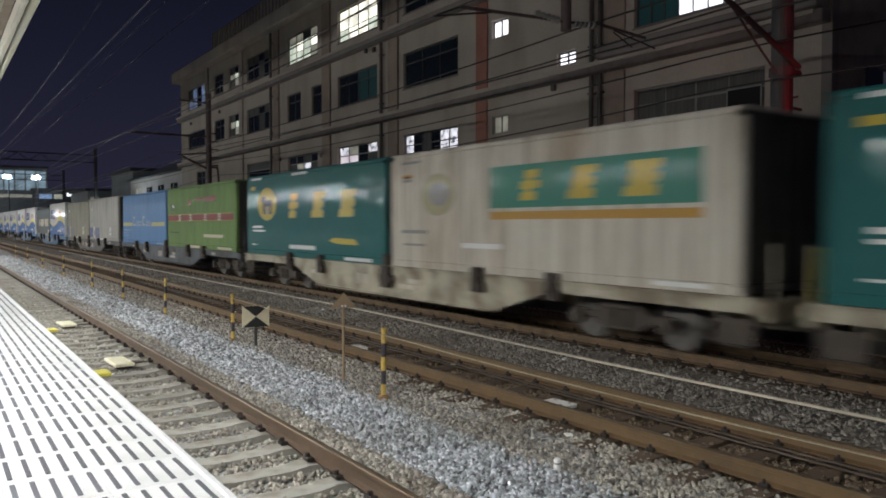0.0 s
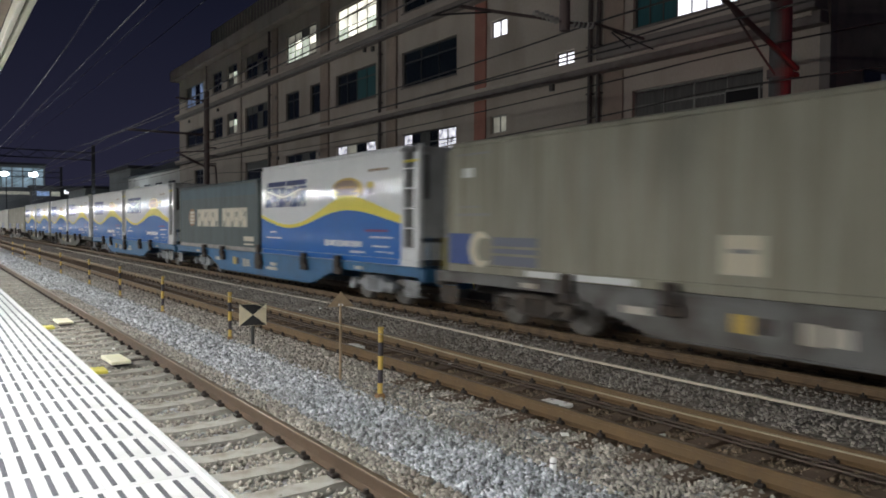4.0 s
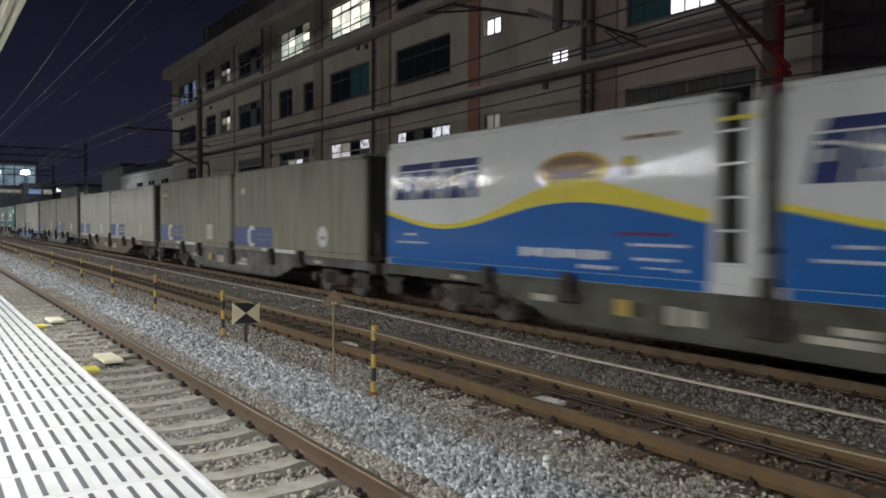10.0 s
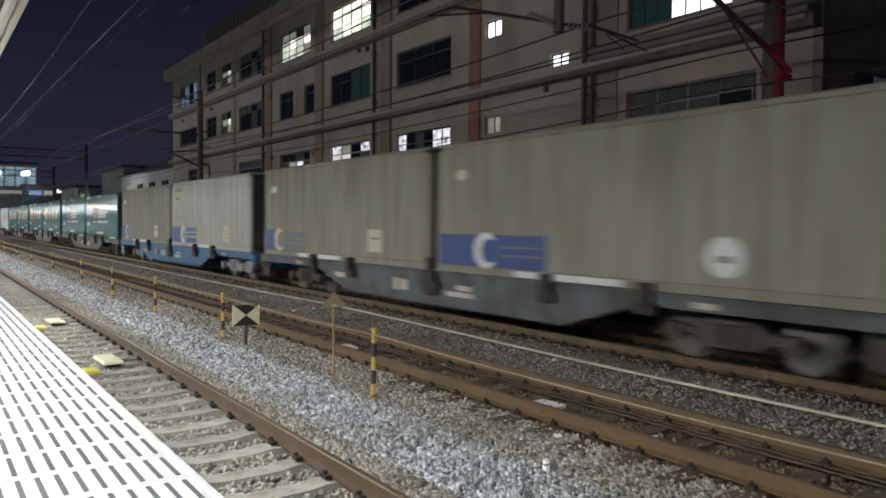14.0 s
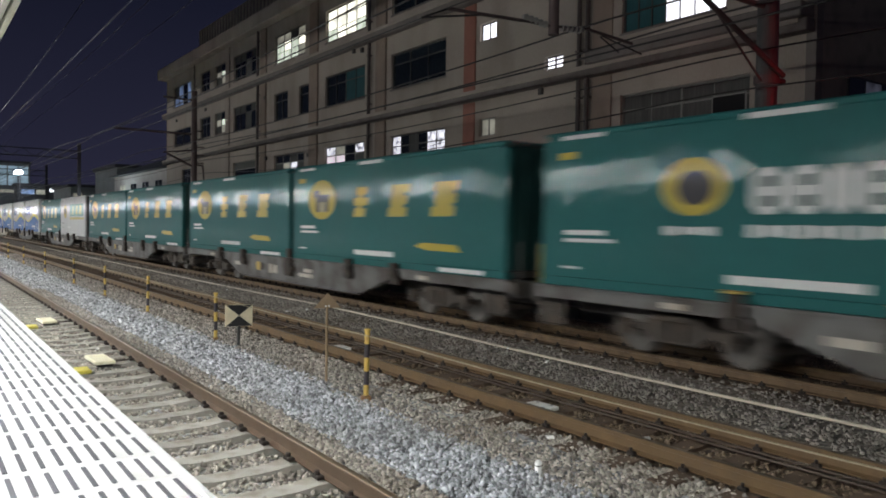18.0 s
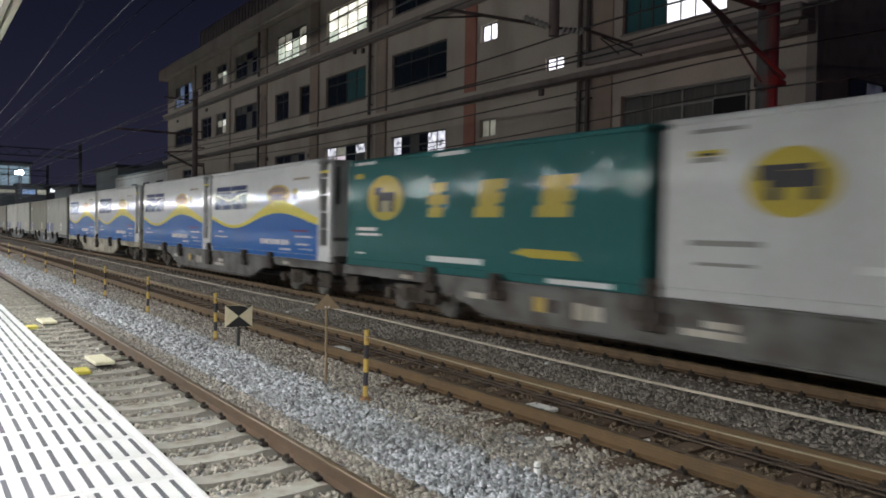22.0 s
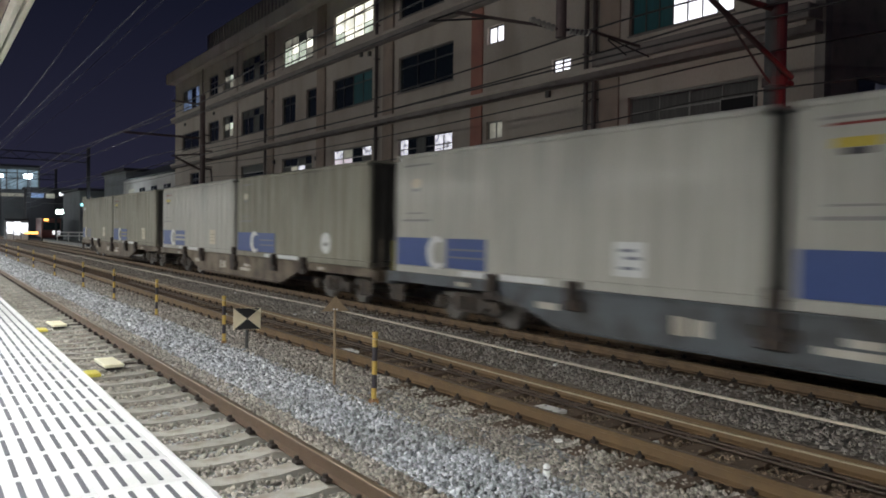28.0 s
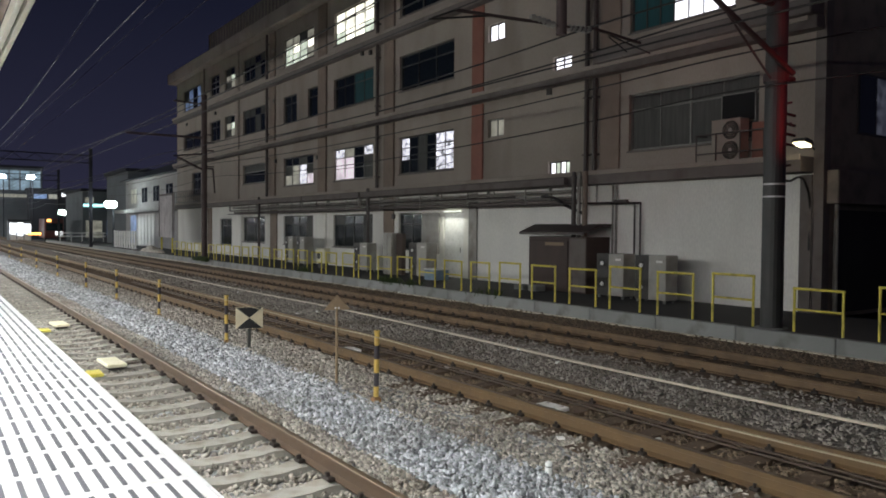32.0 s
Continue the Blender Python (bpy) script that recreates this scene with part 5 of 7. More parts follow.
    decal(c, "emblem_line", 5.5, 6.7, 1.73, 1.79, M["d_brown"], 0.006)
    decal(c, "emblem_line", 5.65, 6.5, 1.90, 1.96, M["d_ochre"], 0.0075)
    disc(c, "badge", 7.35, 1.93, 0.2, 0.11, M["d_yellow"])
    disc(c, "badge_shape", 7.37, 1.80, 0.17, 0.09, M["d_faint"], 0.006)
    small_bars(c, ((7.3, 8.3, 2.27, 2.34),), M["d_brown"], 0.25)
    small_bars(c, ((4.8, 6.95, 0.37, 0.54),), M["d_white"], 0.27)
    small_bars(c, ((6.3, 7.1, 0.22, 0.29), (0.8, 1.3, 0.68, 0.73), (0.5, 1.7, 0.50, 0.55), (7.4, 8.5, 0.62, 0.67), (7.5, 8.3, 0.40, 0.45), (7.7, 8.2, 0.28, 0.31), (8.3, 8.5, 0.26, 0.31)), M["d_white"], 0.16)
    for o in c.children:
        if o.name.startswith("marking"):
            for v in o.data.vertices:
                v.co.x -= 0.004
    decal(c, "marking", 7.1, 8.25, 0.78, 0.84, M["d_pink"], 0.007)
    return c


def slate_box():
    c = shell("freight_container", "slate-grey freight container with worn cream lettering", M["c_dark"], M["c_end"], 2.46, roof=M["c_lead"])
    decal(c, "upper_field", 0.12, 9.15, 1.95, 2.35, M["c_lead"], 0.0035)
    disc(c, "emblem", 1.85, 1.20, 0.42, 0.36, M["d_orange"])
    decal(c, "emblem_mark", 1.55, 2.15, 0.95, 1.45, M["d_cream"], 0.006)
    for q in range(3):
        decal(c, "emblem_bar", 1.5, 2.2, 1.02 + 0.14 * q, 1.05 + 0.14 * q, M["d_orange"], 0.008)
    x = 2.6
    for i in range(13):
        if i != 6:
            decal(c, "lettering", x, x + 0.40, 0.84, 1.52, M["d_cream"])
            decal(c, "lettering_gap", x + 0.14, x + 0.28, 0.84 if i % 2 else 1.2, 1.06 if i % 2 else 1.38, M["c_dark"], 0.006)
        x += 0.443
    small_bars(c, ((8.0, 8.95, 0.36, 0.52), (8.0, 8.9, 0.22, 0.28)), M["d_cream"])
    decal(c, "lower_rail", 0.13, 9.15, 0.012, 0.15, M["pipe_grey"], 0.008)
    return c


def wheelset():
    bm = B()
    tube(bm, (-0.78, 0, 0), (0.78, 0, 0), 0.07, 10)
    for s in (-1, 1):
        x = s * 0.535
        tube(bm, (x - 0.065 * s, 0, 0), (x + 0.065 * s, 0, 0), 0.405, 32)
        tube(bm, (x - 0.066 * s, 0, 0), (x - 0.036 * s, 0, 0), 0.43, 32)
        tube(bm, (x + 0.06 * s, 0, 0), (x + 0.095 * s, 0, 0), 0.19, 16)
        for k in range(3):
            a = k * 2 * math.pi / 3
            tube(bm, (x + 0.06 * s, 0.27 * math.cos(a), 0.27 * math.sin(a)), (x + 0.072 * s, 0.27 * math.cos(a), 0.27 * math.sin(a)), 0.05, 10)
    return mesh_of(bm, M["wheel"])


WHEELSET = wheelset()


def side_frame(bm, s):
    x0, x1 = sorted((s * 0.78, s * 0.93))
    prism(bm, [(y, z) for y, z in ((-1.10, 0.42), (-1.10, 0.49), (-0.62, 0.54), (-0.36, 0.70), (0.36, 0.70), (0.62, 0.54), (1.10, 0.49), (1.10, 0.42), (0.66, 0.44), (0.38, 0.28), (-0.38, 0.28), (-0.66, 0.44))], "x", x0, x1)
    for y in (-0.95, 0.95):
        tube(bm, (s * 0.90, y, 0.43), (s * 1.03, y, 0.43), 0.13, 14)
        box(bm, *sorted((s * 0.86, s * 1.0)), y - 0.13, y + 0.13, 0.50, 0.58, 0.015)
    for y in (-0.14, 0.14):
        tube(bm, (s * 0.95, y, 0.33), (s * 0.95, y, 0.62), 0.075, 12)
    box(bm, *sorted((s * 0.9, s * 1.02)), -0.32, 0.32, 0.62, 0.70, 0.015)
    return bm


def wagon(body, bogie_mat, label):
    """A container flat wagon; x across, y along, z from the rail heads."""
    w = thing("container_wagon", label, "wagon")
    m = M["w_grey" if body == "w_cap" else body]
    pm = M["plate"] if bogie_mat == "bogie_grey" else M["bogie"]
    for s in (-1, 1):
        outline = [(-9.85, 0.80), (-6.0, 0.80), (-5.5, 0.75), (-4.1, 0.32), (4.1, 0.32), (5.5, 0.75), (6.0, 0.80), (9.85, 0.80), (9.85, 1.02), (-9.85, 1.02)]
        sill = part("side_sill", prism(B(), outline, "x", *sorted((s * 1.16, s * 1.24))), m, w)
        part("sill_flange", bx(*sorted((s * 1.10, s * 1.30)), -4.1, 4.1, 0.295, 0.325), m, sill)
        part("deck_flange", bx(*sorted((s * 1.10, s * 1.31)), -9.85, 9.85, 0.99, 1.026), m, sill)
        for y in (-5.85, -3.65, 3.65, 5.85):
            bm = B()
            box(bm, *sorted((s * 1.25, s * 1.40)), y - 0.13, y + 0.13, 0.82, 1.16, 0.02)
            box(bm, *sorted((s * 1.26, s * 1.36)), y - 0.19, y + 0.19, 0.66, 0.86, 0.02)
            cl = part("container_clamp", bm, M["clamp"], w)
            if body == "w_cap":
                part("clamp_cap", bx(*sorted((s * 1.24, s * 1.41)), y - 0.14, y + 0.14, 1.163, 1.20, bevel=0.008), M["yellow_post"], cl, "yellow cap")
        bm = B()
        box(bm, *sorted((s * 1.25, s * 1.37)), -0.20, 0.20, 0.50, 1.02, 0.02)
        box(bm, *sorted((s * 1.25, s * 1.34)), -0.30, 0.30, 0.62, 0.80, 0.02)
        box(bm, *sorted((s * 1.25, s * 1.36)), -0.12, 0.12, 1.03, 1.30, 0.02)
        part("centre_support", bm, M["clamp"], w, "dark iron support between the containers")
        if s < 0:
            for y, wd, z0, z1, mm in ((4.35, 0.55, 0.62, 0.74, "c_white_dirty"), *(((2.5, 0.30, 0.54, 0.80, "yellow_post"), (2.16, 0.2, 0.56, 0.78, "clamp")) if body in ("w_grey", "w_blue", "w_cap", "w_moss") else ()), (1.5, 0.26, 0.50, 0.78, "c_white_dirty"), (1.15, 0.26, 0.52, 0.76, "c_white_dirty"), (-1.0, 0.9, 0.52, 0.62, "c_white_dirty"), (-1.15, 0.5, 0.66, 0.76, "c_white_dirty"), (6.9, 0.4, 0.84, 0.93, "c_white_dirty"), (-6.9, 0.4, 0.84, 0.93, "c_white_dirty")):
                part("sill_plate", bx(-1.252, -1.2405, y - wd / 2, y + wd / 2, z0, z1), M[mm], sill, "pale marking plate")
    part("deck", bx(-1.158, 1.158, -9.85, 9.85, 0.87, 0.955), m, w)
    part("centre_beam", bx(-0.22, 0.22, -9.8, 9.8, 0.5, 0.868), m, w)
    for i in range(7):
        y = -3.0 + i
        part("cross_beam", bx(-1.15, 1.15, y - 0.05, y + 0.05, 0.42, 0.866), m, w)
    for s in (-1, 1):
        part("end_sill", bx(-1.24, 1.24, *sorted((s * 9.856, s * 9.98)), 0.70, 1.0, bevel=0.02), m, w)
        bm = B()
        box(bm, -0.16, 0.16, *sorted((s * 9.985, s * 10.17)), 0.74, 1.02, 0.03)
        box(bm, -0.1, 0.1, *sorted((s * 9.7, s * 9.985)), 0.78, 0.98, 0.02)
        part("coupler", bm, M["bogie"], w)
        for d in (-1, 1):
            step = part("step", bx(*sorted((d * 1.02, d * 1.28)), s * 9.45 - 0.28, s * 9.45 + 0.28, 0.335, 0.36, bevel=0.004), pm, w, "bare steel footstep")
            for q in (-0.25, 0.25):
                part("step_hanger", bx(*sorted((d * 1.2, d * 1.23)), s * 9.45 + q - 0.02, s * 9.45 + q + 0.02, 0.362, 0.80), m, step)
            bm = bx(*sorted((d * 1.236, d * 1.246)), s * 9.45 - 0.32, s * 9.45 + 0.32, 0.365, 0.72)
            for q in range(5):
                box(bm, *sorted((d * 1.2465, d * 1.256)), s * 9.45 - 0.30 + 0.14 * q, s * 9.45 - 0.26 + 0.14 * q, 0.37, 0.715)
            part("step_plate", bm, pm, step, "ribbed steel plate")
            if s > 0 and d < 0:
                part("end_board", bx(-1.12, -0.72, 9.90, 9.925, 1.02, 1.72, bevel=0.006), M["board_yellow"], w, "dull yellow board at the wagon end")
            part("handrail", tube(B(), (d * 1.1, s * 9.94, 1.0), (d * 1.1, s * 9.94, 1.75), 0.018, 6), m, w)
        bg = thing("bogie", "", "", pose(0, s * 7.1, 0))
        bg.parent = w
        bg.name = "bogie"
        for d in (-1, 1):
            part("side_frame", side_frame(B(), d), M[bogie_mat], bg)
        part("bolster", bx(-0.78, 0.78, -0.22, 0.22, 0.42, 0.72, bevel=0.03), M[bogie_mat], bg)
        for y in (-0.95, 0.95):
            o = new("wheelset", WHEELSET)
            o.parent = bg
            o.location = (0, y, 0.43)
        for y in (-1.45, 1.45):
            part("brake_beam", bx(-0.7, 0.7, y - 0.04, y + 0.04, 0.3, 0.4), M["bogie"], bg)
    bm = B()
    tube(bm, (-0.85, -1.8, 0.58), (-0.85, 0.2, 0.58), 0.2, 14)
    part("air_tank", bm, M["bogie"], w)
    return w


PLAN = [  # body, bogie, front container, rear container
    ("w_pale", "bogie", None, "teal_yellow"),
    ("w_pale", "bogie", "banner_dirty", "teal_yellow"),
    ("w_dark", "bogie", "green", "blue"),
    ("w_grey", "bogie", "grey_mark", "beige"),
    ("w_blue", "bogie_grey", "wave", "slate"),
    ("w_blue", "bogie_grey", "wave", "wave"),
    ("w_moss", "bogie", "wave", "wave"),
    ("w_moss", "bogie", "wave", "wave"),
    ("w_grey", "bogie", "tan_mark", "beige_yellow"),
    ("w_brown", "bogie", "grey", "pale_mark"),
    ("w_dark", "bogie", "tan_mark", "beige"),
    ("w_blue", "bogie_grey", "grey", "beige"),
    ("w_cap", "bogie", "teal_white", "teal_white"),
    ("w_grey", "bogie", "teal_yellow", "teal_yellow"),
    ("w_grey", "bogie", "teal_yellow", "teal_yellow"),
    ("w_grey", "bogie", "banner_clean", "teal_yellow"),
    ("w_grey", "bogie", "wave", "wave"),
    ("w_pale", "bogie", "wave", "wave"),
    ("w_dark", "bogie", "grey_mark", "beige"),
    ("w_dark", "bogie", "grey", "pale_mark"),
    ("w_brown", "bogie", "tan_mark", "grey"),
    ("w_brown", "bogie", "beige_yellow", "beige"),
]
WLABEL = {"w_moss": "grimy green-grey container flat wagon on two bogies", "w_cap": "weathered grey container flat wagon with yellow-topped clamps", "w_pale": "pale grimy container flat wagon on two bogies", "w_dark": "slate-grey container flat wagon on two bogies", "w_grey": "weathered grey container flat wagon on two bogies", "w_blue": "blue container flat wagon on grey bogies", "w_brown": "grimy brown container flat wagon on two bogies"}
MAKERS = {"teal_yellow": lambda: teal_box("yellow"), "teal_white": lambda: teal_box("white"), "banner_dirty": lambda: banner_box(True), "banner_clean": lambda: banner_box(False), "green": green_box, "blue": blue_box,
          "grey_mark": lambda: grey_box("marked"), "grey": lambda: grey_box("yellow"), "beige": lambda: grey_box("beige"), "pale_mark": lambda: grey_box("marked", "c_pale"), "tan_mark": lambda: grey_box("marked", "c_beige"), "beige_yellow": lambda: grey_box("yellow", "c_beige"), "wave": wave_box, "slate": slate_box}
LENGTHS = {"wave": 9.62, "teal_yellow": 9.58, "teal_white": 9.58, "grey": 9.45, "pale_mark": 9.45, "tan_mark": 9.45, "beige": 9.45, "beige_yellow": 9.45, "grey_mark": 9.45}
made, train = {}, []
for k, (body, bog, front, rear) in enumerate(PLAN):
    key = body + bog
    if key in made:
        w = copy_thing(made[key], pose(T3, 0, T3_Z))
    else:
        w = made[key] = wagon(body, bog, WLABEL[body])
    w["group"] = "wagons of the goods train"
    train.append((w, k, 0.0, T3_Z))
    for nm, off in ((front, -1), (rear, 1)):
        if nm:
            CL = LENGTHS.get(nm, 9.42)
            if nm in made:
                c = copy_thing(made[nm], pose(T3, 0, DECK))
            else:
                c = made[nm] = MAKERS[nm]()
            c["group"] = "containers of the goods train"
            train.append((c, k, off * (0.13 + CL / 2), DECK))


# small surges of the train: seconds, metres behind an even run
JOLTS = [(0, 0.31), (1, -0.03), (2, -0.36), (3, -0.08), (5.5, 0.01), (6, 0.17), (7, 0.13), (8, -0.28), (9, -0.05), (10, -0.15), (11, -0.12), (12, 0.2), (13, 0.05), (14, 0.02), (17, 0.08), (18, -0.17), (19, -0.17), (20, -0.21), (21, -0.2), (22, 0.37), (23, 0.09), (24, -0.05), (25, 0.06), (28, -0.3), (29, 0.1), (30, 0.0), (32, -0.05)]


def train_at(t):
    """Centre of the leading wagon along the track."""
    s = t - 16
    jolt = np.interp(t, *zip(*JOLTS))
    return -217.461 - 13.491887 * s - 0.015175 * s * s - 1.2498e-4 * s ** 3 + float(jolt)


# ---- lineside things ----
def striped_post(x, y, h=0.885):
    p = thing("marker_post", "slim yellow and black banded marker post in the ballast", "post", pose(x, y, -0.22, 0.6 * math.sin(y), 0.8 * math.cos(y * 1.7), 0), group="banded marker posts")
    cuts = [0, 0.247, 0.437, 0.627, 0.818, 1.0]
    for i in range(5):
        part("band", tube(B(), (0, 0, h * cuts[i]), (0, 0, h * cuts[i + 1]), 0.033, 10), M["yellow_post"] if i % 2 == 0 else M["black_post"], p)
    part("cap", tube(B(), (0, 0, h), (0, 0, h + 0.025), 0.04, 10), M["yellow_post"], p)
    part("foot", bx(-0.055, 0.055, -0.055, 0.055, -0.02, 0.09, bevel=0.02), M["rusty_foot"], p)


POSTS = [1.1, 8.05, 13.6, 18.4, 23.1, 28.0, 34.6, 41.6, 48.5, 55.5]
for y in POSTS:
    striped_post(4.58, y)


def cable(name, label, category, pts, r, material, n=6):
    c = bpy.data.curves.new(name, "CURVE")
    c.dimensions, c.bevel_depth, c.bevel_resolution, c.resolution_u = "3D", r, 1, n
    s = c.splines.new("BEZIER")
    s.bezier_points.add(len(pts) - 1)
    for b, p in zip(s.bezier_points, pts):
        b.co = p
        b.handle_left_type = b.handle_right_type = "AUTO"
    tmp = bpy.data.objects.new("tmp", c)
    me = bpy.data.meshes.new_from_object(tmp)
    bpy.data.objects.remove(tmp)
    me.materials.clear()
    me.materials.append(material)
    me.shade_smooth()
    return tagged(new(name, me), label, category)


pts = []
for a, b in zip(POSTS[:-1], POSTS[1:]):
    for k in range(4):
        s = k / 4
        pts.append((4.545 + 0.01 * math.sin(3 * (a + s)), a + (b - a) * s, 0.615 - 0.10 * s * (1 - s) * (b - a) / 5))
cable("rope", "thin straw-coloured rope strung along the marker posts", "rope", pts + [(4.545, POSTS[-1], 0.615)], 0.0065, M["rope"])
cable("trackside_cable", "pale cable lying on the ballast between two tracks", "cable", [(8.66, -8, -0.2), (8.65, 0, -0.2), (8.65, 4.0, -0.195), (8.63, 7.0, -0.19), (8.74, 9.6, -0.2), (8.86, 12.8, -0.19), (9.02, 16, -0.2), (9.07, 18.3, -0.2), (8.98, 22, -0.2), (8.91, 27, -0.2), (8.9, 40, -0.2), (8.95, 70, -0.2)], 0.021, M["cable_white"])
for i, (x, z) in enumerate(((6.50, -0.125), (6.42, -0.14))):
    cable("rail_cable", "dark cable duct running beside the rail", "cable", [(x, -10, z), (x, 0, z), (x + 0.01, 5, z), (x - 0.01, 9, z), (x, 14, z - 0.01), (x + 0.02, 30, z - 0.03)], 0.013, M["rail_cable"])

mark = thing("marker_sign", "square cream and black quartered marker board on a short post", "sign", pose(4.69, 12.72, -0.22, 0, 0, -9), group="")
part("post", tube(B(), (0, 0.02, 0), (0, 0.02, 0.62), 0.03, 10), M["mast"], mark)
W2, Z0, Z1 = 0.235, 0.385, 0.765
part("board", bx(-W2, W2, -0.012, 0.004, Z0, Z1, bevel=0.004), M["sign_cream"], mark)
for zz in (Z0 + 0.004, Z1 - 0.004):
    part("triangle", prism(B(), [(-W2 + 0.004, zz), (W2 - 0.004, zz), (0, (Z0 + Z1) / 2)], "y", -0.0165, -0.0125), M["sign_black"], mark, "black quarter")
tri = thing("arrow_sign", "small drab triangular sign on a thin post", "sign", pose(4.58, 9.12, -0.22, 0, 0, -14))
part("post", tube(B(), (0, 0.015, 0), (0, 0.015, 1.12), 0.019, 8), M["sign_back"], tri)
part("plate", prism(B(), [(-0.185, 1.06), (0.185, 1.06), (0.0, 1.265)], "y", -0.006, 0.002), M["sign_back"], tri)
part("bolt", tube(B(), (0.022, -0.014, 1.085), (0.022, -0.005, 1.085), 0.012, 8), M["white_paint"], tri)
part("bolt", tube(B(), (-0.022, -0.014, 1.085), (-0.022, -0.005, 1.085), 0.012, 8), M["white_paint"], tri)
peg = thing("survey_peg", "small white capped survey peg in the stones", "peg", pose(4.48, 4.83, -0.21))
part("stem", tube(B(), (0, 0, -0.05), (0, 0, 0.082), 0.031, 8), M["white_peg"], peg)
part("collar", tube(B(), (0, 0, 0.0825), (0, 0, 0.0945), 0.025, 8), M["sign_black"], peg, "dark gap under the cap")
part("cap", tube(tube(B(), (0, 0, 0.095), (0, 0, 0.122), 0.031, 8), (0, 0, 0.1225), (0, 0, 0.138), 0.030, 8, 0.012), M["white_peg"], peg)
for y in (12.12, 17.4):
    b = thing("track_beacon", "flat cream beacon box between the rails", "box", pose(2.33, y, -0.17, 0, 0, 2), group="track beacons")
    part("case", bx(-0.14, 0.14, -0.35, 0.35, 0.03, 0.085, bevel=0.012), M["cream_box"], b)
    part("base", bx(-0.11, 0.11, -0.3, 0.3, 0, 0.03), M["black_post"], b)
    part("lead", tube(B(), (0.14, 0.0, 0.02), (0.42, 0.05, 0.01), 0.012, 6), M["pipe"], b)
    y2 = thing("yellow_plate", "small yellow plate beside the platform wall", "plate", pose(1.97, y - 0.62, -0.17), group="yellow plates")
    part("plate", bx(-0.11, 0.11, -0.17, 0.17, 0, 0.05, bevel=0.01), M["plate_yellow"], y2)
for x, y, a, w, l in ((6.40, 6.58, 4, 0.125, 0.19), (6.37, 11.6, -3, 0.12, 0.19)):
    b = thing("white_slab", "flat white drilled slab on the rusty ballast", "slab", pose(x - 0.28, y, -0.19, 0, 0, a), group="white slabs")
    part("slab", bx(-w, w, -l, l, 0, 0.045, bevel=0.008), M["white_paint"], b)
    for i in (-1, 1):
        for j in (-1, 1):
            part("hole", tube(B(), (i * w * 0.6, j * l * 0.6, 0.0455), (i * w * 0.6, j * l * 0.6, 0.0475), 0.02, 8), M["sign_black"], b)
sh = thing("white_shard", "white scrap lying on the sleepers", "litter", pose(6.05, 4.95, -0.17, 0, 0, 20))
part("scrap", prism(B(), [(-0.08, -0.03), (0.05, -0.035), (0.1, 0.0), (0.02, 0.035), (-0.06, 0.02)], "z", 0, 0.02), M["white_paint"], sh)
rng = random.Random(4)
for i in range(16):
    y = rng.uniform(5, 26)
    x = rng.choice((rng.uniform(1.3, 2.6), rng.uniform(5.8, 6.5), rng.uniform(7.3, 9.0), rng.uniform(11.2, 13.1)))
    b = thing("litter", "scrap of pale litter on the ballast", "litter", pose(x, y, -0.2, rng.uniform(-12, 12), rng.uniform(-12, 12), rng.uniform(0, 90)), group="litter on the tracks")
    s = rng.uniform(0.02, 0.05)
    part("scrap", bx(-s, s, -s * 0.6, s * 0.6, 0, 0.03, bevel=0.006), M["white_paint"], b)

# pale lip along the foot of the kerb
part("kerb_lip", bx(13.24, 13.325, Y0, 110, -0.34, -0.24, bevel=0.01), M["cable_white"], kerb, "pale concrete lip")


# ---- masts and wires ----
def mast(name, label, x, y, h, r, material):
    m = thing(name, label, "mast", pose(x, y, -0.05))
    part("shaft", tube(B(), (0, 0, 0), (0, 0, h), r, 20, r * 0.93), material, m, smooth=False)
    part("footing", tube(B(), (0, 0, -0.02), (0, 0, 0.06), r + 0.14, 20, r + 0.1), M["kerb"], m)
    return m


m1 = mast("catenary_mast", "thick dark steel catenary mast with white bands", 14.1, 8.71, 12.0, 0.215, M["mast"])
for z in (2.92, 2.67):
    part("white_band", tube(B(), (0, 0, z), (0, 0, z + 0.035), 0.2165, 20), M["white_paint"], m1)
part("brace", tube(B(), (0.14, -0.27, 5.13), (-3.3, -0.27, 6.52), 0.055, 10), M["mast_dark"], m1)
part("thin_brace", tube(B(), (-0.2, -0.02, 5.0), (-2.2, -0.02, 6.45), 0.022, 8), M["mast_dark"], m1)
part("clamp_ring", tube(B(), (0, 0, 4.98), (0, 0, 5.14), 0.245, 20), M["mast_dark"], m1)
part("clamp_bolt", tube(B(), (0.2, -0.1, 5.06), (0.42, -0.1, 5.06), 0.07, 10), M["mast_dark"], m1)
part("arm", tube(B(), (-0.1, 0, 6.5), (-9.4, 0, 6.62), 0.06, 10), M["mast_dark"], m1)
part("arm_tie", tube(B(), (-0.1, 0, 8.3), (-6.0, 0, 6.66), 0.02, 6), M["mast_dark"], m1)
for q in range(5):
    part("step_iron", tube(B(), (0.2, -0.05, 3.3 + 0.42 * q), (0.37, -0.12, 3.34 + 0.42 * q), 0.022, 6), M["mast_dark"], m1)
for q in range(4):
    part("wire_bracket", tube(B(), (0.1, -0.15, 3.75 + 0.2 * q), (0.36, -0.2, 3.72 + 0.2 * q), 0.03, 6), M["wire"], m1)
part("conduit", tube(B(), (0.232, -0.02, 0.0), (0.232, -0.02, 4.9), 0.016, 6), M["wire"], m1)
# drop tube and pull-off arms over the goods track and the middle track
drop = thing("drop_bracket", "dark drop tube with pull-off arms and pale insulators", "bracket", pose(0, 8.71, 0))
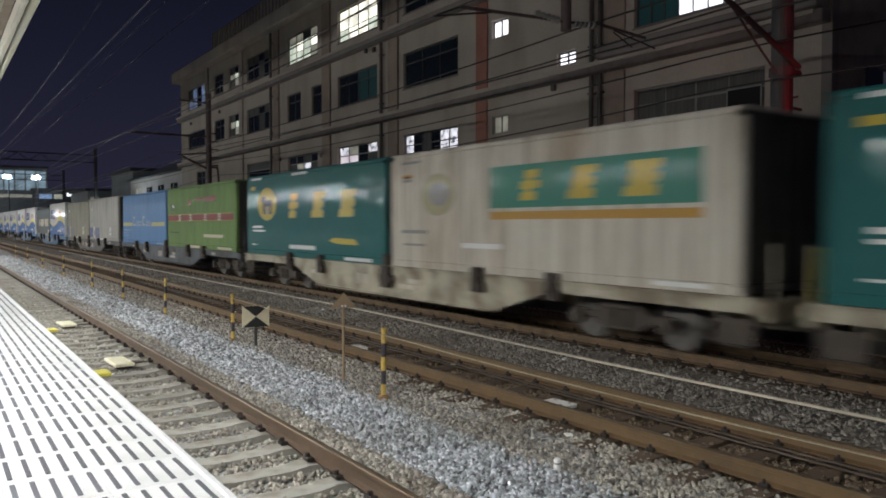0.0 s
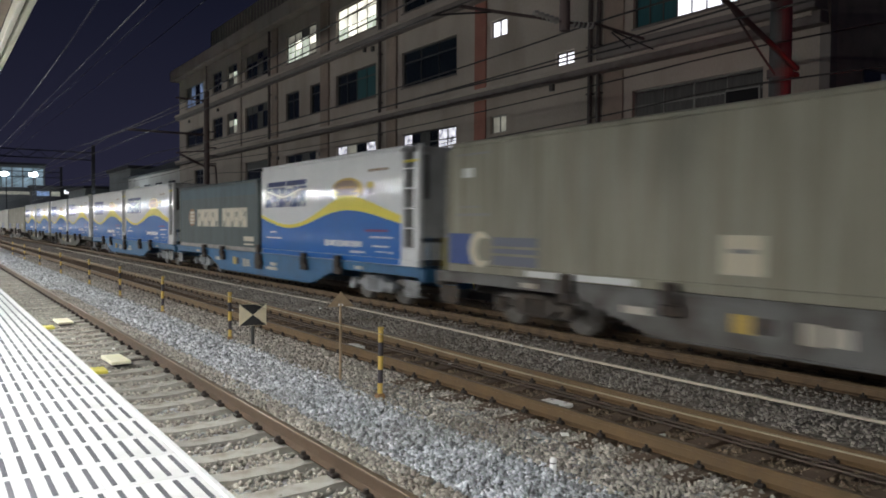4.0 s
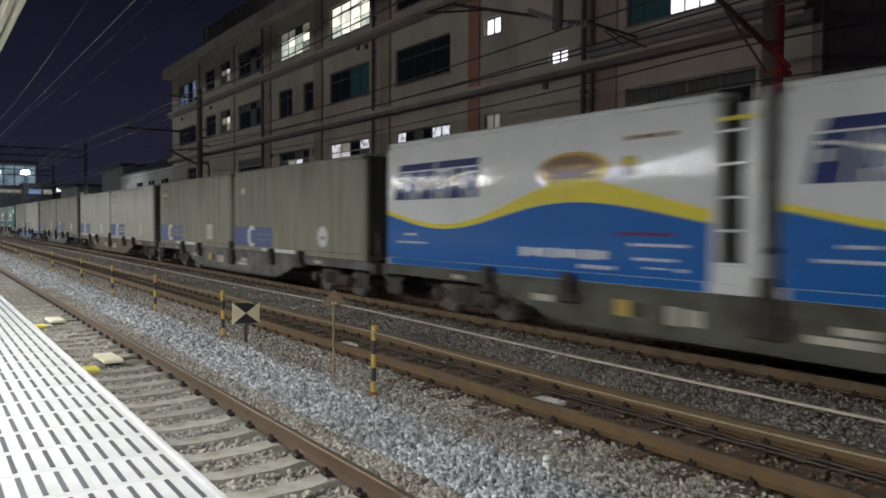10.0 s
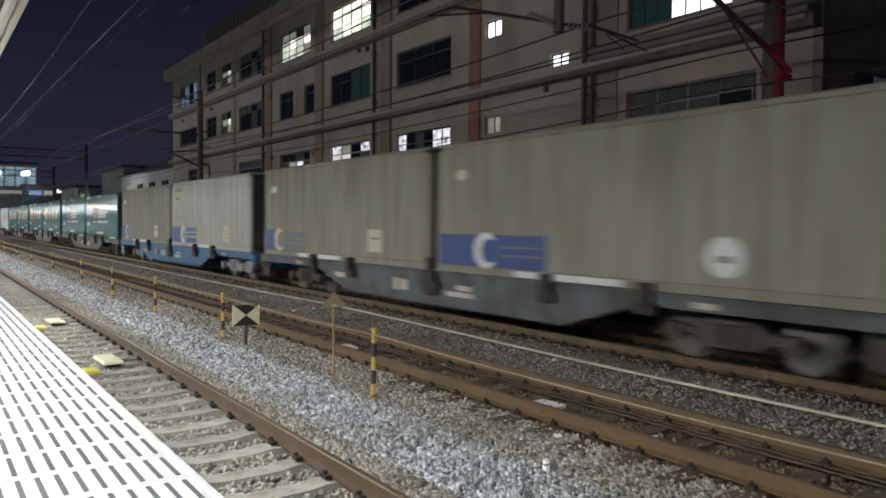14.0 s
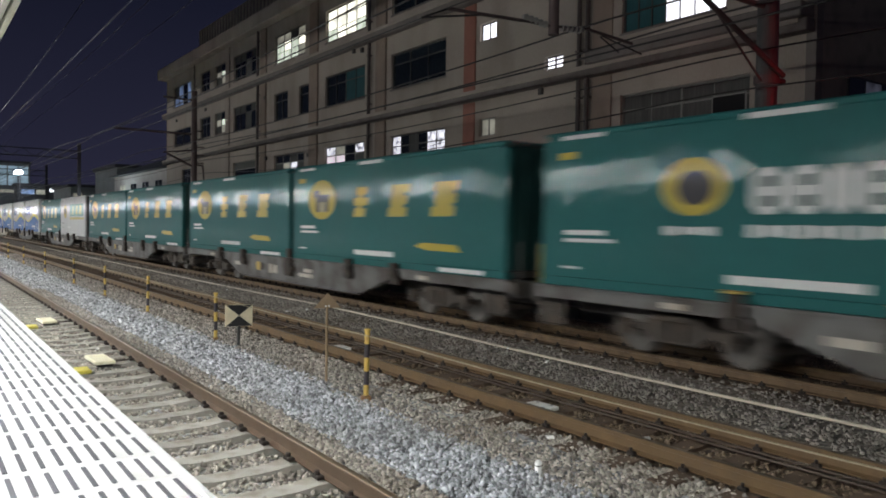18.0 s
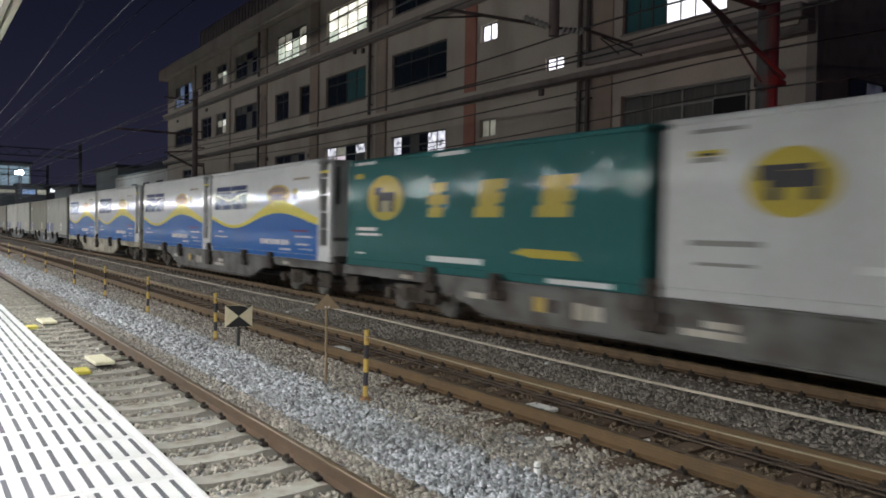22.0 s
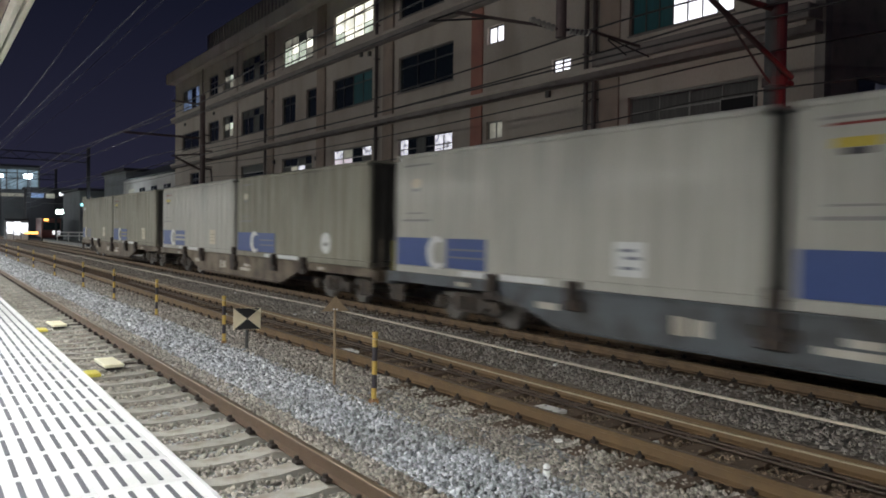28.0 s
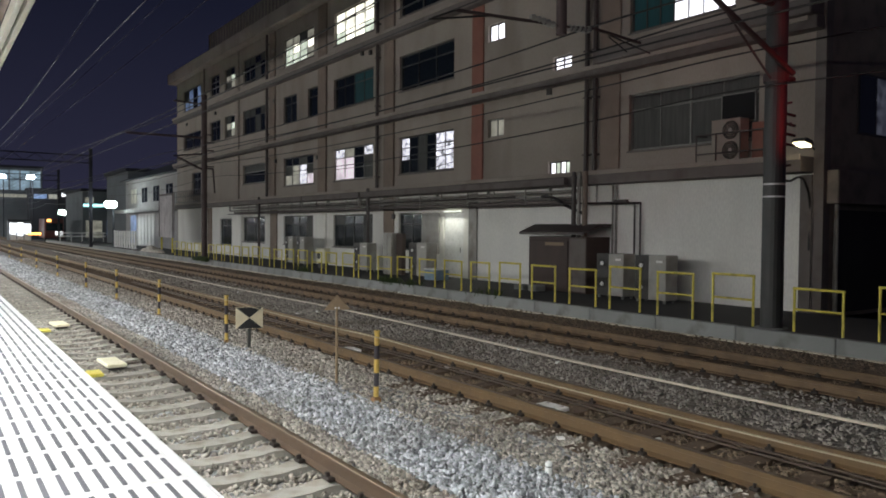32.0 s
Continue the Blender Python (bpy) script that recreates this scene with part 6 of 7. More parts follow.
part("drop_tube", tube(B(), (8.23, 0, 4.98), (8.23, 0, 6.6), 0.085, 12), M["mast_dark"], drop)
for x0, z0, x1, z1, s in ((7.58, 5.09, 6.2, 5.02, -1), (8.95, 5.19, 10.05, 5.12, 1)):
    part("pull_off_arm", tube(B(), (x0, 0, z0), (x1, 0, z1), 0.026, 8), M["mast_dark"], drop)
    for q in range(5):
        xa = 8.23 + s * (0.17 + 0.1 * q)
        part("insulator_disc", tube(B(), (xa, 0, 5.11 + 0.01 * q), (xa + s * 0.07, 0, 5.112 + 0.01 * q), 0.06, 12, 0.035), M["insulator"], drop)
    part("insulator_pin", tube(B(), (8.23, 0, 5.11), (x0, 0, z0), 0.02, 6), M["mast_dark"], drop)
part("steady_arm", tube(B(), (9.3, 0, 5.14), (10.3, 0, 4.98), 0.014, 6), M["wire"], drop)
part("steady_arm", tube(B(), (9.3, 0.02, 5.12), (9.75, 0.02, 4.93), 0.012, 6), M["wire"], drop)
part("steady_arm", tube(B(), (6.9, 0, 5.06), (5.75, 0, 4.82), 0.014, 6), M["wire"], drop)
part("steady_arm", tube(B(), (6.2, 0, 5.02), (5.8, 0, 4.84), 0.014, 6), M["wire"], drop)

m2 = mast("catenary_mast", "rusty dark catenary mast with side brackets", 13.2, 43.0, 9.45, 0.16, M["mast_dark"])
part("top_pin", tube(B(), (0, 0, 9.45), (0, 0, 10.9), 0.04, 8), M["mast_dark"], m2)
part("brace", tube(B(), (-0.1, 0, 5.2), (-1.5, 0, 5.85), 0.06, 8), M["mast_dark"], m2)
part("arm", tube(B(), (-0.1, 0, 7.0), (-4.2, 0, 7.0), 0.06, 8), M["mast_dark"], m2)
part("arm", tube(B(), (-0.1, 0, 8.9), (-1.7, 0, 8.95), 0.05, 8), M["mast_dark"], m2)
part("arm", tube(B(), (-0.1, 0, 6.1), (-1.7, 0, 5.9), 0.04, 8), M["mast_dark"], m2)
for q in range(5):
    part("side_bracket", tube(B(), (0.1, 0, 5.4 + 0.45 * q), (0.55, 0, 5.4 + 0.45 * q), 0.035, 6), M["mast_dark"], m2)
part("down_pipe", tube(B(), (0.5, 0, 5.25), (0.6, 0, 3.9), 0.05, 8), M["mast_dark"], m2)
part("down_pipe", tube(B(), (0.1, 0, 5.3), (0.52, 0, 5.27), 0.05, 8), M["mast_dark"], m2)
# gantries far along the line
for y, x0, x1, z in ((78, 0.2, 13.2, 8.6), (112, -2, 15, 8.6)):
    g = thing("catenary_gantry", "dark lattice gantry across the tracks", "gantry", pose(0, y, -0.1), group="far gantries")
    for x in (x0, x1):
        part("leg", bx(x - 0.14, x + 0.14, -0.14, 0.14, 0, z + 0.8), M["far_dark"], g)
    for dz in (0, 0.7):
        part("beam", bx(x0, x1, -0.06, 0.06, z - dz, z - dz + 0.1), M["far_dark"], g)
    bm = B()
    n = 14
    for i in range(n):
        a, b = x0 + (x1 - x0) * i / n, x0 + (x1 - x0) * (i + 1) / n
        tube(bm, (a, 0, z if i % 2 else z - 0.65), (b, 0, z - 0.65 if i % 2 else z), 0.03, 5)
    part("lattice", bm, M["far_dark"], g)


def wire(x, z, mat_, r=0.012, sag=0.25, y0=-22.0, y1=150.0, label="thin overhead wire above the tracks", dx=0.0):
    n = 60
    pts = []
    for i in range(n + 1):
        y = y0 + (y1 - y0) * i / n
        s = ((y - 8.71) / 34.3) % 1.0
        pts.append((x + dx * y, y, z - sag * 4 * s * (1 - s)))
    cable("overhead_wire", label, "wire", pts, r, M[mat_], 3)["group"] = "overhead wires"


wire(2.34, 4.79, "wire_lit", 0.006, 0.03)
wire(2.34, 5.76, "wire_lit", 0.007, 0.46)
wire(4.70, 7.33, "wire_lit", 0.010, 0.12)
wire(5.45, 7.23, "wire_lit", 0.010, 0.08)
wire(6.17, 5.02, "wire", 0.011, 0.03)
wire(6.17, 5.72, "wire", 0.013, 0.3)
wire(10.2, 5.12, "wire", 0.018, 0.03)
wire(10.4, 5.80, "wire", 0.018, 0.28)
wire(8.23, 6.62, "wire", 0.018, 0.25)
wire(13.6, 6.45, "wire", 0.022, 0.3)
wire(13.62, 5.55, "wire", 0.018, 0.3)
wire(13.62, 4.83, "wire", 0.018, 0.45)

# ---- on the long building ----
for y, w, z0, z1, mm, out in ((22.9, 0.70, 3.75, 13.58, "red_strip", 0.06), (29.45, 0.85, 3.75, 13.58, "brown_strip", 0.10), (36.35, 0.95, 3.75, 13.58, "brown_strip", 0.10), (43.2, 0.8, 3.75, 13.58, "brown_strip", 0.10), (49.3, 0.5, 3.75, 13.58, "wall", 0.10), (16.2, 0.8, 3.75, 13.58, "brown_strip", 0.05), (9.9, 0.3, -0.05, 3.3, "ledge", 0.05),
                             (29.45, 0.85, -0.05, 3.3, "brown_strip", 0.08), (36.35, 0.95, -0.05, 3.3, "wall_white", 0.12), (43.0, 1.0, -0.05, 3.3, "brown_strip", 0.08), (49.0, 0.9, -0.05, 3.3, "wall_white", 0.1), (23.1, 0.5, -0.05, 3.3, "pipe_grey", 0.08), (55.2, 0.8, -0.05, 3.3, "brown_strip", 0.1)):
    segs = [(z0, z1)] if z1 < 4 else [(3.76, 6.66), (7.03, 10.33), (10.77, 13.58)]
    for a, b in segs:
        part("pier", bx(WALL - out, WALL - 0.002, y - w / 2, y + w / 2, a, b, bevel=0.01), M[mm], bld)
for y in (30.4, 43.9, 16.72, 17.08):
    d = thing("drain_pipe", "dark drain pipe clamped to the building wall", "pipe", group="drain pipes")
    for a, b in ((3.77, 6.66), (7.02, 10.33), (10.77, 13.55)):
        part("pipe_length", tube(B(), (WALL - 0.14, y, a), (WALL - 0.14, y, b), 0.075, 10), M["pipe"], d)
        for z in (a + 0.5, b - 0.6):
            part("pipe_clamp", bx(WALL - 0.225, WALL - 0.003, y - 0.09, y + 0.09, z, z + 0.05), M["pipe"], d)
for y, r, mm in ((17.1, 0.075, "pipe"), (16.88, 0.06, "pipe_grey"), (16.62, 0.085, "brown_strip"), (30.35, 0.08, "pipe"), (43.9, 0.08, "pipe"), (16.0, 0.03, "pipe_grey"), (15.86, 0.035, "pipe_grey")):
    d = thing("down_pipe", "vertical pipe from ledge to ground", "pipe", group="lower pipes")
    part("pipe_length", tube(B(), (WALL - 0.62 if r > 0.05 else WALL - 0.06, y, 0), (WALL - 0.62 if r > 0.05 else WALL - 0.06, y, 3.74 if r > 0.05 else 3.3), r, 10), M[mm], d)
# pipe runs under the first ledge
for i, (z, r, x, mm, y0, y1) in enumerate(((3.16, 0.06, 0.42, "pipe_grey", 17.2, 49), (2.98, 0.045, 0.46, "pipe_grey", 17.2, 49.5), (2.84, 0.06, 0.36, "ledge", 17.2, 49), (2.76, 0.03, 0.5, "pipe", 15.05, 49.8), (3.05, 0.03, 0.56, "pipe", 20, 44))):
    d = thing("pipe_run", "horizontal service pipe under the concrete ledge", "pipe", group="service pipes")
    part("pipe_length", tube(B(), (WALL - x, y0, z), (WALL - x, y1, z), r, 8), M[mm], d)
    for k in range(int((y1 - y0) / 3.3)):
        y = y0 + 1.2 + 3.3 * k
        part("hanger", bx(WALL - x - 0.02, WALL - x + 0.02, y - 0.02, y + 0.02, z - r - 0.02, 3.33), M["pipe_grey"], d)
d = thing("gutter_box", "sagging metal gutter box along the ledge", "gutter")
for y0, y1 in ((31.0, 37.3), (37.45, 48.9), (17.4, 30.8)):
    part("gutter_length", bx(WALL - 0.78, WALL - 0.61, y0, y1, 3.32 + 0.01 * (y0 % 3), 3.58, bevel=0.02), M["ledge"], d)
for y in (31.0, 37.4, 48.9):
    part("outlet", tube(B(), (WALL - 0.70, y, 3.3), (WALL - 0.70, y, 2.95), 0.05, 8), M["pipe_grey"], d)
d = thing("elbow_pipe", "pair of thin pipes bent down the white wall", "pipe")
for q in (0.0, 0.22):
    part("drop", tube(B(), (WALL - 0.08, 14.9 + q, 2.72 - 0.1 * q), (WALL - 0.08, 14.9 + q, 1.2), 0.028, 8), M["pipe"], d)
part("run", tube(B(), (WALL - 0.08, 14.9, 2.74), (WALL - 0.08, 17.0, 2.78), 0.032, 8), M["pipe"], d)
part("junction_box", bx(WALL - 0.14, WALL - 0.02, 15.4, 15.9, 2.72, 2.86, bevel=0.01), M["pipe"], d)
cable("black_hose", "thick black hose hanging from the pipe run", "hose", [(WALL - 0.6, 18.6, 3.02), (WALL - 0.6, 18.1, 2.98), (WALL - 0.6, 17.5, 2.72), (WALL - 0.6, 16.75, 2.45)], 0.05, M["wire"])
# small wall fittings
for y, z in ((42.9, 9.35), (42.7, 5.75), (36.9, 5.55), (29.0, 2.35), (53.9, 9.95), (61.0, 9.9), (32.0, 10.15), (18.9, 6.45), (31.2, 10.05)):
    t = thing("wall_box", "small dark box fixed to the wall", "fitting", group="wall fittings")
    part("case", bx(WALL - 0.12, WALL - 0.003, y - 0.09, y + 0.09, z, z + 0.22, bevel=0.01), M["dark_frame"], t)


def cooler(x, y, w=1.02, h=1.25, dep=0.5, z=0.08):
    """An outdoor cooler: casing, two fan grilles on the side that faces along the track, feet."""
    t = thing("cooling_unit", "grey outdoor cooling unit with two fan grilles", "cooling unit", pose(x, y, z), group="cooling units")
    part("casing", bx(-dep, 0, 0, w * 0.55, 0, h, bevel=0.015), M["ac"], t)
    part("fan_side", bx(-dep + 0.01, -0.01, w * 0.553, w, 0, h - 0.01, bevel=0.01), M["dark_frame"], t)
    for k in (0.27, 0.76):
        ang = thing("fan_grille", "", "", pose(-dep - 0.001, w * 0.78, h * k))
        ang.parent = t
        bm = B()
        for r in (0.08, 0.13, 0.18):
            n = 18
            for i in range(n):
                a0, a1 = 2 * math.pi * i / n, 2 * math.pi * (i + 1) / n
                tube(bm, (0, r * math.cos(a0), r * math.sin(a0)), (0, r * math.cos(a1), r * math.sin(a1)), 0.007, 4)
        part("grille_ring", bm, M["dark_frame"], ang)
        part("hub", tube(B(), (-0.02, 0, 0), (0.0, 0, 0), 0.06, 10), M["white_paint"], ang)
    part("label_plate", bx(-dep - 0.004, -dep + 0.001, w * 0.1, w * 0.3, h - 0.2, h - 0.14), M["white_paint"], t)
    for a in (0.05, w - 0.1):
        for q in (-dep + 0.03, -0.1):
            part("foot", bx(q, q + 0.07, a, a + 0.06, -0.08, -0.001), M["kerb"], t)
    return t


for y, w, h in ((14.38, 1.02, 1.2), (12.93, 1.05, 1.2), (24.35, 1.3, 1.3), (29.1, 1.2, 1.2), (35.7, 1.0, 1.38), (37.2, 1.0, 1.38)):
    cooler(16.55, y, w, h)
cab = thing("grey_cabinet", "tall pale grey cabinet on the walkway", "cabinet", pose(16.5, 27.0, 0))
part("case", bx(-0.45, 0, 0.03, 0.69, 0, 1.75, bevel=0.02), M["ac"], cab)
part("dark_side", bx(-0.2, 0, -0.42, 0.027, 0, 1.72, bevel=0.015), M["hut"], cab, "dark reddish side cabinet")
part("door_line", bx(-0.455, -0.4505, 0.35, 0.365, 0.05, 1.7), M["dark_frame"], cab)
mt = thing("meter_box", "small pale meter box on a stand", "box", pose(15.9, 32.4, 0))
part("case", bx(-0.3, 0, 0, 0.9, 0.25, 0.95, bevel=0.02), M["cream_box"], mt)
part("dial", tube(B(), (-0.33, 0.6, 0.6), (-0.3, 0.6, 0.6), 0.16, 14), M["dark_frame"], mt)
part("stand", bx(-0.25, -0.05, 0.1, 0.8, 0, 0.25), M["dark_frame"], mt)
hut = thing("tool_hut", "low dark-brown tool hut with a pitched roof against the wall", "hut", pose(WALL, 16.15, 0))
part("body", bx(-1.0, -0.01, 0.0, 2.6, 0.0, 1.72), M["hut"], hut)
part("hut_door", bx(-1.03, -1.002, 0.78, 2.52, 0.1, 1.6, bevel=0.008), M["hut"], hut, "dark plank door")
part("door_sign", bx(-1.036, -1.031, 0.95, 1.8, 1.44, 1.54), M["sign_back"], hut)
part("side_board", bx(-1.025, -1.002, 0.02, 0.72, 0.05, 1.68, bevel=0.008), M["ledge"], hut)
part("hut_roof", prism(B(), [(-1.25, 1.78), (-1.25, 1.86), (-0.55, 2.12), (0.0, 2.12), (0.0, 2.02), (-0.55, 2.02)], "y", -0.12, 2.82), M["pipe"], hut, "dark sheet roof")
blk = thing("concrete_blocks", "two pale concrete blocks by the hut", "block", pose(15.9, 17.6, 0))
part("block", bx(-0.2, 0.2, 0, 0.4, 0, 0.2, bevel=0.02), M["kerb"], blk)
part("block", bx(-0.15, 0.25, 0.7, 1.15, 0, 0.16, bevel=0.02), M["kerb"], blk)
# bright recess with a pale door, blue crate
rd = thing("door_1", "pale sheet door in a lit recess", "door", kind="structure")
part("door_leaf", bx(WALL + 0.05, WALL + 0.11, 23.8, 25.12, 0.1, 2.58, bevel=0.01), M["white_paint"], rd)
part("door_handle", tube(B(), (WALL - 0.02, 23.95, 1.0), (WALL - 0.02, 23.95, 1.2), 0.015, 6), M["alu"], rd)
part("door_lamp", bx(WALL - 0.12, WALL - 0.02, 23.9, 25.0, 2.6, 2.65, bevel=0.01), M["lamp_door"], rd, "thin lit lamp strip over the door")
cr = thing("blue_crate", "pale blue plastic crate on the walkway", "crate", pose(15.6, 22.6, 0))
part("crate_body", bx(-0.3, 0.3, 0, 0.75, 0.05, 0.42, bevel=0.02), M["crate_blue"], cr)
part("crate_lid", bx(-0.31, 0.31, -0.01, 0.76, 0.422, 0.47, bevel=0.01), M["white_paint"], cr)
sd = thing("grey_shutter", "flat pale grey sheet fixed over a doorway", "panel", pose(WALL, 25.4, 0))
part("sheet", bx(-0.06, -0.003, 0, 1.3, 0.9, 2.6, bevel=0.006), M["ac"], sd)

# balcony with a twin-fan unit
bal = thing("balcony_rail", "thin dark balcony rail on the ledge", "railing", pose(16.92, 0, 0))
for z in (4.45, 3.95):
    part("rail_bar", tube(B(), (0, 10.75, z), (0, 12.7, z), 0.02, 6), M["pipe"], bal)
for y in (10.75, 11.4, 12.1, 12.7):
    part("rail_post", tube(B(), (0, y, 3.72), (0, y, 4.45), 0.02, 6), M["pipe"], bal)
part("rail_return", tube(B(), (0, 12.7, 4.45), (0.45, 12.7, 4.45), 0.02, 6), M["pipe"], bal)
tf = thing("twin_fan_unit", "weathered twin-fan cooling unit behind the balcony rail", "cooling unit", pose(17.0, 11.45, 3.72))
part("casing", bx(0.0, 0.38, 0, 0.85, 0, 1.1, bevel=0.015), M["wall"], tf)
for z in (0.29, 0.80):
    bm = B()
    n = 20
    for r in (0.22, 0.18, 0.13, 0.08):
        for i in range(n):
            a0, a1 = 2 * math.pi * i / n, 2 * math.pi * (i + 1) / n
            tube(bm, (-0.02, 0.27 + r * math.cos(a0), z + r * math.sin(a0)), (-0.02, 0.27 + r * math.cos(a1), z + r * math.sin(a1)), 0.014, 4)
    part("fan_ring", bm, M["dark_frame"], tf)
    part("fan_hub", tube(B(), (-0.04, 0.27, z), (0.0, 0.27, z), 0.06, 10), M["ac"], tf)
pn = thing("rust_panel", "rust-red sheet panel beside the mast", "panel", pose(WALL, 10.75, 3.74))
part("sheet", bx(-0.12, -0.003, 0, 0.55, 0, 0.95), M["red_strip"], pn)
bd = thing("black_opening", "black sheet standing for an unlit fan opening, with a pale frame", "vent", pose(WALL, 11.36, 4.8))
part("surround", bx(0.06, 0.09, -0.04, 0.98, -0.04, 0.74), M["alu"], bd)
# flat black sheet; the opening's shade is only its colour
part("opening", bx(0.05, 0.058, 0, 0.94, 0, 0.7), M["black_shade_sheet"], bd)
# works lamp at the corner
lp = thing("wall_lamp", "bright shaded lamp on a bracket at the building corner", "lamp", pose(16.55, 9.55, 3.95, 0, 12, 0))
part("shade", prism(B(), [(-0.2, 0.0), (0.2, 0.02), (0.12, 0.1), (-0.12, 0.1)], "y", -0.16, 0.16), M["mast"], lp)
part("bulb", bx(-0.17, 0.17, -0.14, 0.14, -0.045, -0.003, bevel=0.015), M["lamp_warm"], lp)
part("bracket", tube(B(), (0.0, 0.0, 0.1), (0.85, 0.2, 0.12), 0.022, 6), M["mast"], lp)
cable("loose_cable", "loop of dark cable under the ledge end", "cable", [(17.0, 10.4, 3.34), (16.95, 10.1, 3.14), (17.0, 9.85, 3.22), (17.2, 9.8, 3.0), (17.34, 9.8, 2.7), (17.36, 9.8, 1.5)], 0.03, M["wire"])
# end wall: window, gate opening, parked lorry
wn_ = thing("window_90", "unlit sliding window in the shaded end wall", "window", pose(18.85, BY0 - 0.25, 4.34), kind="structure")
part("window_frame", bx(0, 2.6, -0.03, -0.003, 0, 1.52), M["dark_frame"], wn_)
for k in range(3):
    part("pane", bx(0.06 + 0.85 * k, 0.06 + 0.85 * k + 0.78, -0.04, -0.032, 0.06, 1.46), M["glass"] if k != 1 else M["lit_faint"], wn_)
gt = thing("gateway", "wide dark sheet standing for the unlit gate opening in the end wall", "gate", pose(18.0, BY0 - 0.25, 0), kind="structure")
# no real recess: a dark sheet on the wall paints the gate's shade
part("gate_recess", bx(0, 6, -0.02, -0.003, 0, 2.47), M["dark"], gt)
part("gate_jamb", tube(B(), (-0.18, -0.1, 0), (-0.18, -0.1, 3.3), 0.06, 10), M["pipe_grey"], gt)
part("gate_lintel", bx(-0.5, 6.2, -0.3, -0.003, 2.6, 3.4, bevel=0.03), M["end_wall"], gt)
lo = thing("delivery_truck", "parked truck with a white and green cab corner", "truck", pose(19.6, 8.0, 0))
part("cab", bx(0.15, 2.2, -1.6, 0.6, 0.5, 1.3, bevel=0.08), M["c_green"], lo)
part("cab_front", bx(0.0, 0.148, -1.6, 0.6, 0.85, 1.25, bevel=0.04), M["white_paint"], lo)
part("bumper", bx(0.0, 0.2, -1.6, 0.6, 0.35, 0.5, bevel=0.03), M["dark_frame"], lo)
for y in (-1.2, 0.2):
    wheel_ = part("wheel", tube(B(), (0.25, y, 0.35), (0.5, y, 0.35), 0.35, 18), M["sign_black"], lo)
    part("hubcap", tube(B(), (0.235, y, 0.35), (0.249, y, 0.35), 0.15, 12), M["alu"], wheel_)
# the signal that reddens the mast stands out of the way beyond the kerb
sg = thing("railway_signal", "red-lit railway signal on a slim post", "signal", pose(13.75, 6.15, 0))
part("post", tube(B(), (0, -0.25, -0.05), (0, -0.25, 6.7), 0.06, 10), M["mast"], sg)
part("head", bx(-0.16, 0.16, -0.3, -0.06, 3.9, 4.8, bevel=0.03), M["sign_black"], sg)
part("lens", tube(B(), (0, -0.06, 4.3), (0, 0.02, 4.3), 0.09, 14), M["lamp_red"], sg)
# upper head and lens are unseen, added to go with the second red spot
part("head", bx(-0.56, -0.24, -0.3, -0.06, 5.9, 6.7, bevel=0.03), M["sign_black"], sg)
part("lens", tube(B(), (-0.4, -0.06, 6.3), (-0.4, 0.02, 6.3), 0.09, 14), M["lamp_red"], sg)
part("bracket", bx(-0.24, 0.06, -0.27, -0.22, 6.2, 6.26), M["mast"], sg)

# ---- beyond the building ----
ax = thing("annex_building", "low grey two-storey annex with a tiled roof edge", "building", pose(0, 0, 0))
part("wall", bx(WALL + 0.2, WALL + 9, 64.4, 84, -0.2, 6.5), M["annex"], ax)
part("roof", prism(B(), [(WALL - 0.5, 6.5), (WALL + 4.6, 8.6), (WALL + 9.6, 6.5)], "y", 64.2, 84.4), M["far_wall"], ax, "dull pitched roof")
part("porch_roof", bx(WALL - 1.0, WALL + 0.2, 64.6, 83.6, 3.2, 3.5), M["annex"], ax)
for i in range(4):
    w = part("window", bx(WALL + 0.14, WALL + 0.19, 66 + 4.4 * i, 68 + 4.4 * i, 4.2, 5.6), M["glass"] if i < 3 else M["lit_dim"], ax)
    part("frame", bx(WALL + 0.12, WALL + 0.138, 66.95 + 4.4 * i, 67.05 + 4.4 * i, 4.2, 5.6), M["alu"], w)
part("bright_door", bx(WALL + 0.14, WALL + 0.19, 79.3, 81.6, 0.2, 3.0), M["lit_blue"], ax, "glazed door glowing pale blue")
for i in range(5):
    part("shutter_slat", bx(WALL + 0.12, WALL + 0.19, 72 + 1.3 * i, 73.0 + 1.3 * i, 0.1, 3.1, bevel=0.01), M["white_paint"], ax)
sb = thing("notice_board", "large pale weathered board on two legs", "board", pose(15.0, 56.0, 0))
part("panel", bx(-0.06, 0.06, 0, 3.9, 1.1, 4.35, bevel=0.02), M["board_grey"], sb)
part("border", bx(-0.085, -0.063, 0, 0.14, 1.1, 4.35), M["mast_dark"], sb)
part("border", bx(-0.085, -0.063, 3.76, 3.9, 1.1, 4.35), M["mast_dark"], sb)
part("border", bx(-0.085, -0.063, 0.145, 3.755, 4.2, 4.35), M["mast_dark"], sb)
for y in (0.4, 3.4):
    part("leg", bx(-0.05, 0.05, y - 0.08, y + 0.08, 0, 1.1), M["yellow"], sb)
sf = thing("slatted_fence", "short pale slatted fence by the annex", "fence", pose(14.6, 66, 0))
for i in range(9):
    part("slat", bx(-0.04, 0.04, 1.0 * i, 1.0 * i + 0.45, 0, 1.5), M["white_paint"], sf)
for z in (0.4, 1.1):
    part("rail", bx(0.045, 0.09, -0.1, 8.6, z, z + 0.1), M["white_paint"], sf)
